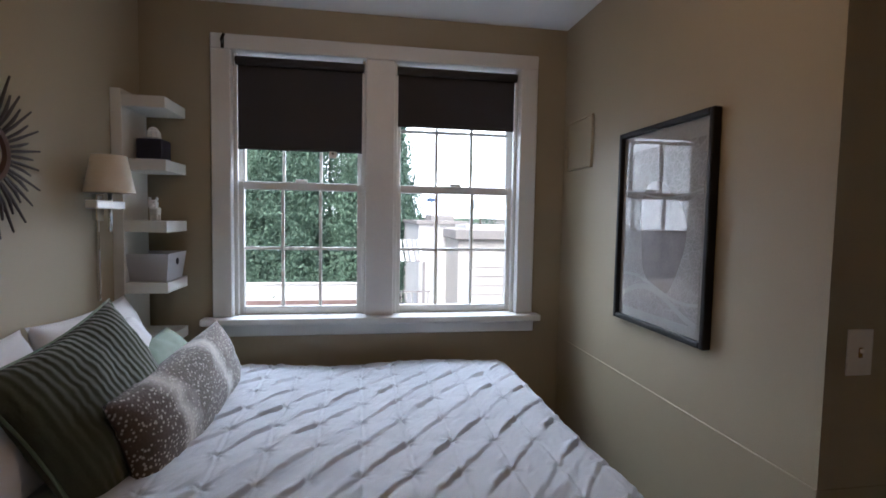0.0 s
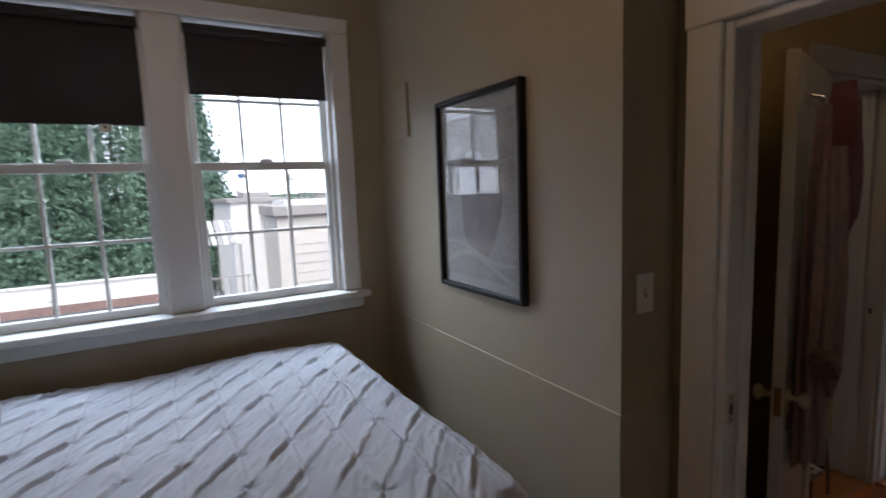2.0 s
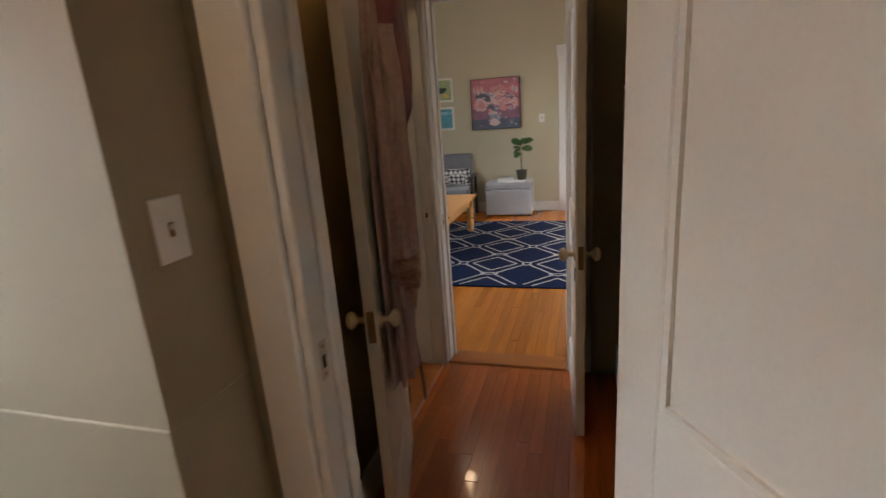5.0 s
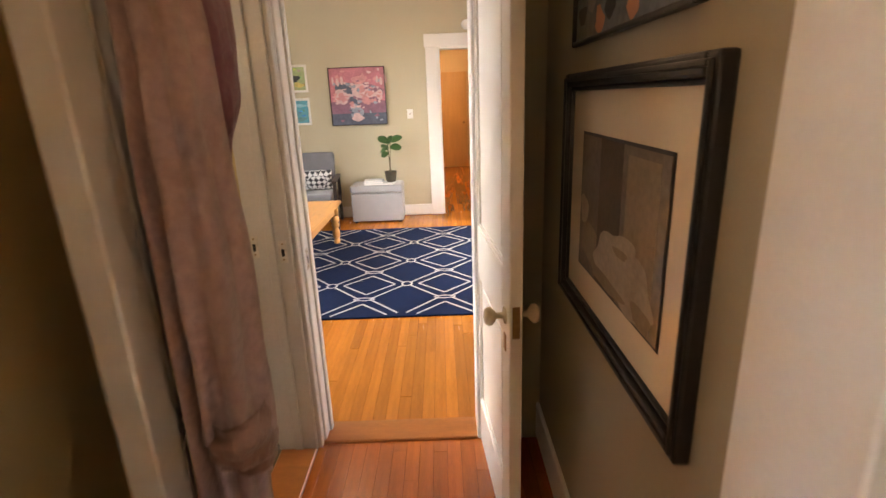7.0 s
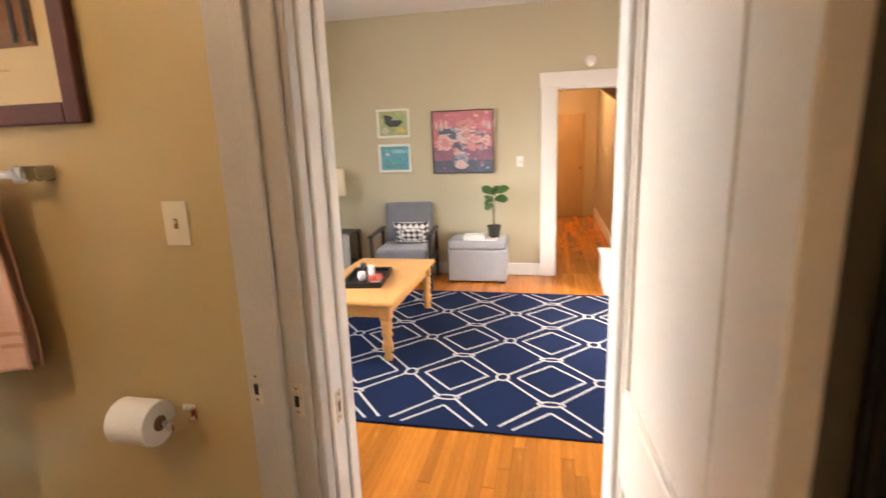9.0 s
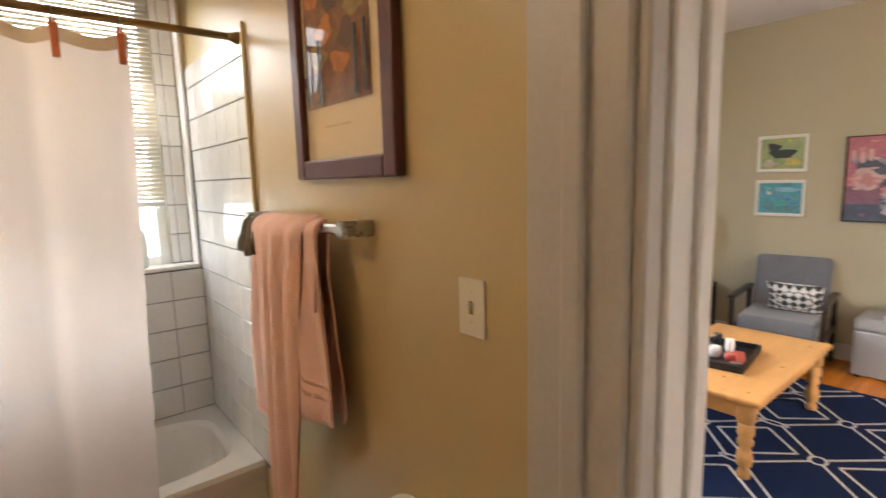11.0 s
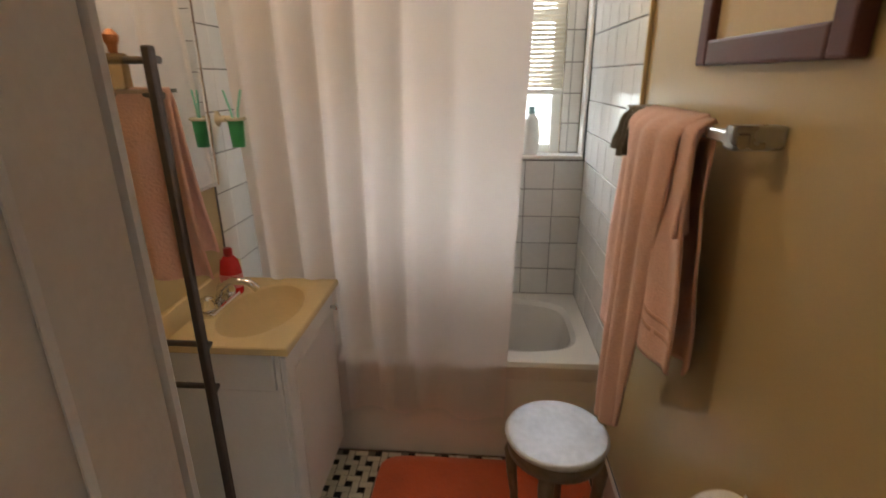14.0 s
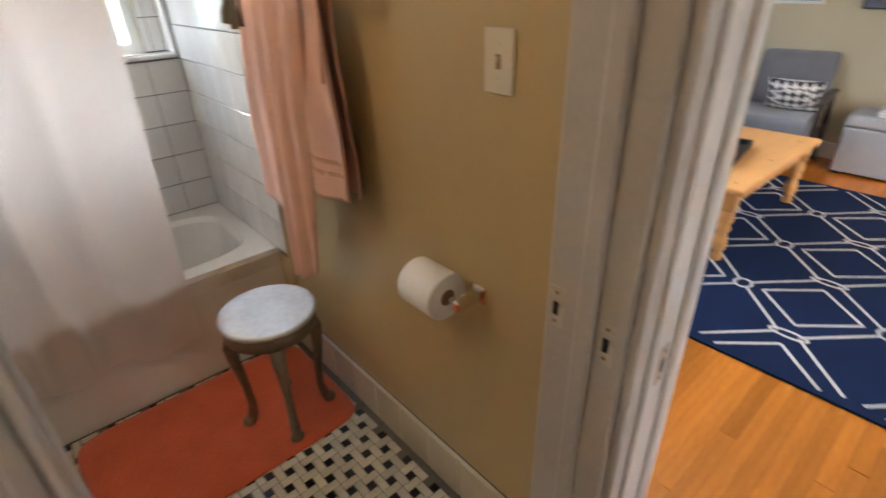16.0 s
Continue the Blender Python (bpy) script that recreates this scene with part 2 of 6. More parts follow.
# bathroom
setting("wall_bath_east", boxes(((XB, 0.51, -0.02), (XV2 - 0.04, YB, ZL))), GOLD, "gold tan semi-gloss painted bathroom wall", "wall")
setting("wall_bath_north", boxes(((XBL - 0.1, YB, -0.02), (3.12, YB + 0.18, ZL)), ((3.836, YB, -0.02), (XV2 - 0.04, YB + 0.18, ZL)), ((3.12, YB, -0.02), (3.836, YB + 0.18, 1.23)), ((3.12, YB, 2.52), (3.836, YB + 0.18, ZL)), ((3.736, YB + 0.088, 1.23), (3.836, YB + 0.18, 2.52))), GOLD, "gold tan bathroom wall with the tub window", "wall")
setting("wall_bath_west", boxes(((XBL - 0.1, 0.51, -0.02), (XBL, YB, ZH))), GOLD, "gold tan painted wall behind the vanity", "wall")
setting("ceiling_bathroom", boxes(((XBL, 0.51, ZH), (XB, YB, ZH + 0.1))), CEIL, "white painted bathroom ceiling", "ceiling")

# living room and corridor
setting("wall_living_east", boxes(((XL, -0.24, -0.02), (XL + 0.15, YL, ZL)), ((XL, YLR, -0.02), (XL + 0.15, -1.05, ZL)), ((XL, -1.05, 2.07), (XL + 0.15, -0.24, ZL))), SAGE_LIV, "pale sage painted wall hung with paintings", "wall")
bm = boxes(((XV2, YL, -0.02), (4.8, YL + 0.15, ZL)), ((6.8, YL, -0.02), (XL + 0.15, YL + 0.15, ZL)), ((4.8, YL, -0.02), (6.8, YL + 0.15, 0.85)), ((4.8, YL, 2.45), (6.8, YL + 0.15, ZL)))
add_box(bm, (XV2, 2.40, 2.66), (XL, YL, ZL))
setting("wall_living_north", bm, SAGE_LIV, "pale sage wall with a window and a soffit above", "wall")
# unseen wall; its opening is added for the south fill light
setting("wall_living_south", boxes(((XV2, YLR - 0.15, -0.02), (5.5, YLR, ZL)), ((7.1, YLR - 0.15, -0.02), (XL + 0.15, YLR, ZL)), ((5.5, YLR - 0.15, -0.02), (7.1, YLR, 0.9)), ((5.5, YLR - 0.15, 2.4), (7.1, YLR, ZL))), SAGE_LIV, "pale sage painted wall with an opening added for fill light", "wall")
setting("ceiling_living", boxes(((XV, YLR - 0.15, ZL), (XL + 0.15, YL + 0.15, ZL + 0.12))), CEIL, "white painted living room ceiling", "ceiling")
TAN = node_mat("warm_tan_wall", (0.50, 0.36, 0.19), 0.5, 0.05, 2, 120, 0.1)
setting("wall_corridor_south", boxes(((XL + 0.15, -1.2, -0.02), (13.2, -1.05, 2.5))), SAGE, "olive tan corridor wall", "wall")
setting("wall_corridor_north", boxes(((XL + 0.15, 0.35, -0.02), (13.2, 0.5, 2.5))), TAN, "warm tan corridor wall", "wall")
setting("wall_corridor_end", boxes(((13.05, -1.2, -0.02), (13.2, 0.5, 2.5))), TAN, "warm tan wall at the corridor's end", "wall")
setting("ceiling_corridor", boxes(((XL + 0.15, -1.2, 2.5), (13.65, 0.5, 2.6))), CEIL, "white corridor ceiling", "ceiling")


# ---- trim and doors ----
def casing(name, label, *pairs, paint=None):
    """Boards round an opening: each board a part."""
    t = thing(name, label, "trim", kind="structure")
    for lo, hi in pairs:
        part("board", boxes((lo, hi), bevel=0.004), paint or TRIM, t)
    return t


def baseboard(name, lo, hi, material=None, label="white painted wooden baseboard along the wall"):
    setting(name, boxes((lo, hi), bevel=0.006), material or TRIM, label, "baseboard")


casing("trim_bedroom_door", "worn white painted door casing and jamb", ((2.006, 0.11, 0), (2.03, 0.21, 2.04)), ((2.006, -0.68, 0), (2.03, -0.58, 2.04)), ((2.001, -0.70, 2.04), (2.03, 0.215, 2.135)),
       ((2.024, 0.085, 0), (2.155, 0.112, 2.04)), ((2.024, -0.582, 0), (2.155, -0.555, 2.04)), ((2.024, -0.555, 2.015), (2.155, 0.085, 2.042)), ((2.09, 0.072, 0), (2.13, 0.086, 2.015)))
casing("trim_bath_door", "layered cream painted casing and jamb of the bathroom door", ((3.815, 0.34, 0), (3.86, 0.362, 2.05)), ((3.803, 0.36, 0), (3.835, 0.53, 2.05)), ((3.835, 0.51, 0), (3.858, 0.53, 2.14)),
       ((2.974, 0.34, 0), (3.066, 0.362, 2.05)), ((3.052, 0.36, 0), (3.074, 0.526, 2.05)), ((2.974, 0.51, 0), (3.052, 0.53, 2.14)), ((2.984, 0.338, 2.05), (3.86, 0.36, 2.15)), ((3.074, 0.362, 2.03), (3.803, 0.526, 2.052)), ((2.978, 0.334, 0), (2.994, 0.341, 2.05)), ((3.036, 0.333, 0), (3.050, 0.341, 2.05)), ((3.788, 0.42, 0), (3.805, 0.455, 2.03)),
       ((3.073, 0.425, 0), (3.083, 0.455, 2.03)), ((3.052, 0.527, 0), (3.081, 0.534, 2.05)), ((3.066, 0.345, 0), (3.072, 0.361, 2.03)), paint=AGED_SHADED)
casing("trim_living_door", "white painted casing and jamb of the living room door", ((3.858, 0.33, 0), (3.982, 0.357, 2.06)), ((3.858, -0.387, 0), (3.982, -0.36, 2.06)), ((3.858, -0.36, 2.035), (3.982, 0.33, 2.062)), ((3.925, 0.318, 0), (3.96, 0.332, 2.035)),
       ((3.838, -0.49, 0), (3.862, -0.36, 2.15)), ((3.838, -0.36, 2.06), (3.862, 0.34, 2.15)), ((3.978, 0.33, 0), (4.0, 0.45, 2.16)), ((3.978, -0.48, 0), (4.0, -0.36, 2.16)), ((3.978, -0.36, 2.06), (4.0, 0.33, 2.16)))
casing("trim_corridor_door", "wide white painted casing of the far doorway", ((XL - 0.025, -0.24, 0), (XL, -0.09, 2.07)), ((XL - 0.025, -1.2, 0), (XL, -1.05, 2.07)), ((XL - 0.03, -1.22, 2.07), (XL, -0.075, 2.22)),
       ((XL - 0.01, -0.265, 0), (XL + 0.16, -0.239, 2.07)), ((XL - 0.01, -1.051, 0), (XL + 0.16, -1.025, 2.07)), ((XL - 0.01, -1.025, 2.045), (XL + 0.16, -0.265, 2.072)))
casing("trim_closet_door", "white painted casing on the hall wall", ((2.28, HR, 0), (2.48, HR + 0.03, 2.12)))
baseboard("baseboard_east", (XE - 0.026, 0.248, 0), (XE - 0.006, YN, 0.15))
baseboard("baseboard_niche", (XE, 0.232, 0), (XD, 0.247, 0.15))
baseboard("baseboard_hall_north", (XD2, HL - 0.016, 0), (2.972, HL, 0.17))
baseboard("baseboard_hall_south", (2.48, HR, 0), (XV, HR + 0.016, 0.17), label="white painted hall baseboard in shadow")
baseboard("baseboard_living_east", (XL - 0.018, -0.09, 0), (XL, YL, 0.14))
baseboard("baseboard_corridor", (XL + 0.15, -1.05, 0), (13.05, -1.032, 0.16))
setting("door_threshold", boxes(((3.84, -0.385, -0.02), (3.99, 0.355, 0.012)), bevel=0.005), SILL, "worn orange wood threshold with a dark seam", "threshold")
setting("threshold_bathroom", boxes(((3.074, 0.36, -0.02), (3.80, 0.52, 0.014)), bevel=0.005), SILL, "dark worn wooden threshold of the bathroom", "threshold")


def knob_bm(side):
    """A turned door knob on its shank, out along local y."""
    m = pose(0, 0, 0, -90 * side, 0, 0)
    return lathe([(0.026, 0), (0.026, 0.004), (0.010, 0.008), (0.009, 0.028), (0.018, 0.034), (0.028, 0.043), (0.029, 0.052), (0.022, 0.062), (0.008, 0.066)], 20, m)


def panel_door(name, label, width, height, m, knob_z=0.93, rails=((0.0, 0.22), (0.80, 1.0), (1.90, None)), latch=True, knob_in=0.06):
    """A stile and rail door; the hinge is at the local origin, the leaf runs along +x."""
    t = thing(name, label, "door", m, kind="structure")
    th, st = 0.019, 0.11
    for x0 in (0, width - st):
        part("stile", boxes(((x0, -th, 0.012), (x0 + st, th, height)), bevel=0.003), CREAM, t)
    zs = [(max(a, 0.012), b or height) for a, b in rails]
    for a, b in zs:
        part("rail", boxes(((st, -th, a), (width - st, th, b)), bevel=0.003), CREAM, t)
    for (a0, b0), (a1, b1) in zip(zs, zs[1:]):
        part("panel", boxes(((st, -0.007, b0), (width - st, 0.007, a1)), ((st + 0.045, -0.011, b0 + 0.045), (width - st - 0.045, 0.011, a1 - 0.045)), bevel=0.003), CREAM, t)
        for s in (-1, 1):
            bm = boxes(((st, s * 0.007, b0), (st + 0.014, s * 0.015, a1)), ((width - st - 0.014, s * 0.007, b0), (width - st, s * 0.015, a1)), ((st + 0.014, s * 0.007, b0), (width - st - 0.014, s * 0.015, b0 + 0.014)), ((st + 0.014, s * 0.007, a1 - 0.014), (width - st - 0.014, s * 0.015, a1)))
            part("panel_moulding", bm, CREAM, t)
    for s in (-1, 1):
        k = part("knob", knob_bm(s), KNOB, t, "cream glazed round knob", True)
        k.location = (width - knob_in, s * th, knob_z)
        part("keyhole_plate", boxes(((width - knob_in - 0.014, s * th, knob_z - 0.115), (width - knob_in + 0.014, s * (th + 0.003), knob_z - 0.06)), bevel=0.001), BRASS, t)
    if latch:
        part("latch_plate", boxes(((width - 0.001, -0.011, knob_z - 0.05), (width + 0.0015, 0.011, knob_z + 0.05))), BRASS, t, "painted-over metal latch plate")
    for z in (0.25, height - 0.25):
        part("hinge", tube([(-0.004, th + 0.004, z - 0.045), (-0.004, th + 0.004, z + 0.045)], 0.006), BRASS, t)
    return t


panel_door("door_1", "open white panelled bedroom door, swung into the room", 0.70, 2.02, pose(2.05, -0.53, 0, 0, 0, 210))
panel_door("door_2", "open cream bathroom door folded towards the hall wall", 0.66, 2.02, pose(3.074, 0.330, 0, 0, 0, 196), 0.88)
panel_door("door_3", "open cream living room door against the hall wall", 0.70, 2.02, pose(3.93, -0.385, 0, 0, 0, 184.5), 0.86)


def strike(m, label="worn metal strike plate in the door jamb"):
    t = thing("strike_plate", label, "strike plate", m, group="strike plates")
    part("plate", boxes(((-0.016, 0, -0.045), (0.016, 0.002, 0.045)), bevel=0.001), node_mat("worn_strike_metal", (0.55, 0.5, 0.42), 0.45, 0.3, 20, 90, 0.1), t)
    part("hole", boxes(((-0.006, 0.0015, -0.018), (0.006, 0.0028, 0.012))), BLACK, t)
    for z in (-0.032, 0.032):
        part("screw", lathe([(0.004, 0), (0.003, 0.0015)], 10, pose(0, 0.002, z, -90)), BRASS, t)


strike(pose(2.06, 0.085, 0.98, 0, 0, 180))
strike(pose(3.803, 0.395, 0.93, 0, 0, 90))
strike(pose(3.803, 0.505, 0.955, 0, 0, 90))
strike(pose(3.895, 0.33, 0.87, 0, 0, 180))


def switch_plate(m, material, label, group=""):
    """A toggle switch plate that lies on the local xz plane, facing -y."""
    t = thing("light_switch", label, "light switch", m, group)
    part("plate", boxes(((-0.036, -0.006, -0.058), (0.036, 0, 0.058)), bevel=0.003, seg=2), material, t)
    part("toggle_slot", boxes(((-0.006, -0.0068, -0.013), (0.006, -0.0055, 0.013))), BRASS, t)
    part("toggle", boxes(((-0.004, -0.016, 0.0), (0.004, -0.006, 0.010)), bevel=0.002), material, t)
    for z in (-0.03, 0.03):
        part("screw", lathe([(0.003, 0), (0.0025, 0.001)], 10, pose(0, -0.006, z, 90)), material, t)
    return t


switch_plate(pose(1.893, 0.25, 1.312), PLATEW, "white toggle light switch beside the bedroom door")
switch_plate(pose(XB, 0.715, 1.367, 0, 0, -90), PLATE, "ivory toggle light switch on the gold bathroom wall")
switch_plate(pose(XL, 0.135, 1.30, 0, 0, -90), PLATEW, "white wall switch beside the far doorway")


# ---- twin bedroom window ----
def sash(parent, x0, x1, z0, z1, y, name):
    """A sash with three by two panes."""
    f = 0.042
    s = part(name, boxes(((x0, y - 0.018, z0), (x0 + f, y + 0.018, z1)), ((x1 - f, y - 0.018, z0), (x1, y + 0.018, z1)), ((x0 + f, y - 0.018, z0), (x1 - f, y + 0.018, z0 + f)), ((x0 + f, y - 0.018, z1 - f), (x1 - f, y + 0.018, z1)), bevel=0.003), TRIM, parent)
    ix0, ix1, iz0, iz1 = x0 + f, x1 - f, z0 + f, z1 - f
    for k in (1, 2):
        x = ix0 + (ix1 - ix0) * k / 3
        part("muntin", boxes(((x - 0.008, y - 0.012, iz0), (x + 0.008, y + 0.012, iz1)), bevel=0.003), TRIM, s)
    zc = (iz0 + iz1) / 2
    part("muntin", boxes(((ix0, y - 0.011, zc - 0.008), (ix1, y + 0.011, zc + 0.008)), bevel=0.003), TRIM, s)
    for i in range(3):
        for a, b in ((iz0, zc - 0.008), (zc + 0.008, iz1)):
            xa, xb = ix0 + (ix1 - ix0) * i / 3, ix0 + (ix1 - ix0) * (i + 1) / 3
            p = part("pane", boxes(((xa + 0.004, y - 0.0015, a), (xb - 0.004, y + 0.0015, b))), GLASS, s)
            p.visible_shadow = False
    return s


w = thing("window_1", "white painted twin double-hung window with small panes", "window", kind="structure")
for lo, hi in (((-0.06, YN - 0.022, 1.10), (0.035, YN, 2.44)), ((1.535, YN - 0.022, 1.10), (1.63, YN, 2.44)), ((-0.06, YN - 0.024, 2.44), (1.63, YN, 2.515)), ((0.70, YN - 0.016, 1.10), (0.85, YN + 0.06, 2.44))):
    part("casing", boxes((lo, hi), bevel=0.005), TRIM, w)
for x in (0.035, 1.535):
    s = 1 if x < 1 else -1
    part("jamb", boxes(((min(x, x - s * 0.008), YN - 0.01, 1.10), (max(x, x - s * 0.008), YN + 0.19, 2.45))), TRIM, w)
part("head_jamb", boxes(((0.035, YN - 0.01, 2.44), (1.535, YN + 0.19, 2.452))), TRIM, w)
part("window_sill", boxes(((-0.11, YN - 0.075, 1.065), (1.665, YN + 0.19, 1.10)), bevel=0.008, seg=2), TRIM, w)
part("apron", boxes(((-0.08, YN - 0.02, 1.0), (1.64, YN, 1.065)), bevel=0.004), TRIM, w)
for x0, x1 in ((0.035, 0.70), (0.85, 1.535)):
    sash(w, x0, x1, 1.10, 1.80, YN + 0.075, "lower_sash")
    sash(w, x0, x1, 1.76, 2.44, YN + 0.118, "upper_sash")
    for xs in (x0, x1 - 0.02):
        part("stop", boxes(((xs, YN + 0.03, 1.10), (xs + 0.02, YN + 0.055, 2.44)), bevel=0.003), TRIM, w)
    part("sash_lock", boxes((((x0 + x1) / 2 - 0.03, YN + 0.05, 1.795), ((x0 + x1) / 2 + 0.03, YN + 0.075, 1.815)), bevel=0.004), TRIM, w)

BLIND = node_mat("dark_blackout_cloth", (0.045, 0.040, 0.042), 0.85, 0.1, 5, 300, 0.15)
for x0, x1, z in ((0.05, 0.69, 1.965), (0.862, 1.52, 2.115)):
    b = thing("roller_blind", "dark grey-brown fabric roller blind, half lowered", "window blind", pose(0, YN + 0.02, 2.40), group="roller blinds")
    part("roller", tube([(x0, 0, 0), (x1, 0, 0)], 0.022, 16), BLIND, b, smooth=True)
    part("cloth", boxes(((x0 + 0.006, 0.019, z - 2.40), (x1 - 0.006, 0.021, 0))), BLIND, b)
    part("hem_bar", boxes(((x0 + 0.006, 0.013, z - 2.405), (x1 - 0.006, 0.026, z - 2.385)), bevel=0.004), BLIND, b)
    for x in (x0 - 0.006, x1):
        part("bracket", boxes(((x, -0.02, -0.025), (x + 0.006, 0.022, 0.03)), bevel=0.002), PLATEW, b)
tag = thing("blind_pull_tag", "small white plastic pull tag on the blind's hem", "pull tag", pose(0.53, YN + 0.03, 1.93))
part("tag", boxes(((-0.02, -0.003, 0.0), (0.02, 0.001, 0.034)), bevel=0.004), PLATEW, tag)
part("tag_hole", lathe([(0.006, 0), (0.006, 0.001)], 12, pose(0, -0.004, 0.022, 90)), BLACK, tag)
hk = thing("curtain_hook", "small black metal hook on the window casing", "hook", pose(0.0, YN - 0.024, 2.46))
part("base_plate", boxes(((-0.008, -0.004, -0.02), (0.008, 0, 0.03)), bevel=0.002), BLACK, hk)
part("hook_arm", tube([(0, -0.003, 0.01), (0.002, -0.03, 0.012), (0.012, -0.05, 0.02), (0.02, -0.05, 0.035)], 0.007), BLACK, hk, smooth=True)

# ---- bed ----
DUVET = node_mat("pale_grey_cotton", (0.46, 0.47, 0.51), 0.85, 0.05, 6, 350, 0.25, sheen=0.2)
LINEN = node_mat("white_cotton", (0.74, 0.73, 0.75), 0.85, 0.05, 6, 350, 0.2, sheen=0.2)
BX0, BX1, BY0, BY1, BZ = -0.30, 1.47, 0.20, 1.81, 0.875
bed = thing("bed", "wooden bed with a mattress, grey pintuck duvet on it", "bed", pose(0, 0, 0))
DARKWOOD = node_mat("dark_bed_wood", (0.10, 0.05, 0.03), 0.45, 0.2, 6, 50, 0.1, stretch=(1, 6, 6))
for y in (BY0 + 0.10, BY1 - 0.12):
    part("side_rail", boxes(((BX0, y - 0.015, 0.28), (BX1 - 0.08, y + 0.015, 0.44)), bevel=0.006), DARKWOOD, bed)
    for x in (BX0 + 0.03, BX1 - 0.12):
        part("leg", boxes(((x - 0.03, y - 0.03, 0), (x + 0.03, y + 0.03, 0.44)), bevel=0.005), DARKWOOD, bed)
part("footboard", boxes(((BX1 - 0.11, BY0 + 0.10, 0.20), (BX1 - 0.08, BY1 - 0.12, 0.46)), bevel=0.006), DARKWOOD, bed)
part("mattress", boxes(((BX0, BY0 + 0.06, 0.42), (BX1 - 0.06, BY1 - 0.06, 0.78)), bevel=0.05, seg=3), LINEN, bed)


def pintuck(x, y):
    """Relief of slanted pleats that run from pinch to pinch on a square lattice."""
    gx = (x - 1.150) / 0.1445 + 0.10 * noise.noise(Vector((x * 3.1, y * 3.1, 0)))
    gy = (y - 0.760) / 0.1830 + 0.10 * noise.noise(Vector((x * 3.3, y * 3.3, 4)))
    px, py = (gx - round(gx)) * 0.1445, (gy - round(gy)) * 0.1830
    line = gx - gy
    d = (line - round(line)) * 0.114
    run = (gx + gy) / 2 - (round(gx - gy) % 2) / 2
    run -= math.floor(run)
    d += 0.006 * noise.noise(Vector((x * 22, y * 22, 2)))
    k = (round(line) * 7 + math.floor((gx + gy) / 2) * 3) % 5
    rise = min(1.0, max(0.0, (run - 0.02) / 0.7)) * min(1.0, (1.03 - run) / 0.12)
    swell = (0.14 + 0.86 * rise * rise * (3 - 2 * rise)) * (0.45 + 0.22 * k)
    wide = 0.6 + 0.6 * run
    fold = 0.009 * math.exp(-((d + 0.006) / (0.013 * wide)) ** 2) - 0.007 * math.exp(-((d - 0.008) / (0.0065 * wide)) ** 2)
    seam = 0.0025 * math.exp(-(px / 0.006) ** 2) - 0.002 * math.exp(-((px - 0.009) / 0.005) ** 2)
    r2 = px * px + py * py
    pinch = math.exp(-r2 / 0.00010)
    rays = math.sin(math.atan2(py, px) * 6 + k) * math.exp(-r2 / 0.0009) * min(1.0, r2 / 0.00006)
    wrinkle = noise.noise(Vector((gx * 1.4 + gy * 1.4, line * 4.0, 7))) * 0.0040 + noise.noise(Vector((gx * 2.6 + gy * 2.6, line * 9.0, 3))) * 0.0022
    dome = 0.004 * abs(math.sin(math.pi * gx) * math.sin(math.pi * gy))
    return fold * swell + dome - 0.010 * pinch + 0.0055 * rays + seam + wrinkle


def duvet(u, v):
    """The cover drops over the foot and both long sides."""
    s, q = u * 2.22, -0.46 + v * 2.53
    x, y = BX0 + 0.12 + s, BY0 + q
    r = 0.075
    nrm = Vector((0, 0, 1))
    fx = x - (BX1 - r)
    drop = 0.0
    if fx > 0:
        ang = min(fx / r, math.pi / 2)
        x = BX1 - r + r * math.sin(ang)
        drop += r * (1 - math.cos(ang)) + max(0.0, fx - r * math.pi / 2)
        nrm += Vector((math.tan(min(ang, 1.5)), 0, 0))
    for edge, sgn in ((BY0, -1), (BY1, 1)):
        fy = (y - (edge - sgn * r)) * sgn
        if fy > 0:
            ang = min(fy / r, math.pi / 2)
            y = edge - sgn * r + sgn * r * math.sin(ang)
            drop += r * (1 - math.cos(ang)) + max(0.0, fy - r * math.pi / 2)
            nrm += Vector((0, sgn * math.tan(min(ang, 1.5)), 0))
    nrm.normalize()
    crown = 0.03 * max(0.0, 1 - ((x - 0.6) / 1.0) ** 2) * max(0.0, 1 - ((y - 1.0) / 0.85) ** 2)
    soft = 0.018 * noise.noise(Vector((s * 2, q * 2, 5)))
    p = Vector((x, y, BZ + crown - min(drop, 0.70)))
    flow = 0.04 * min(drop, 0.6) * (1 + math.sin((s + q) * 14))
    return p + nrm * (pintuck(s, q) * (0.35 + 0.65 * nrm.z ** 3) + soft + flow)


part("duvet_cover", sheet(duvet, 500, 560), DUVET, bed, "pale grey duvet cover with pinched pintuck pleats", True)


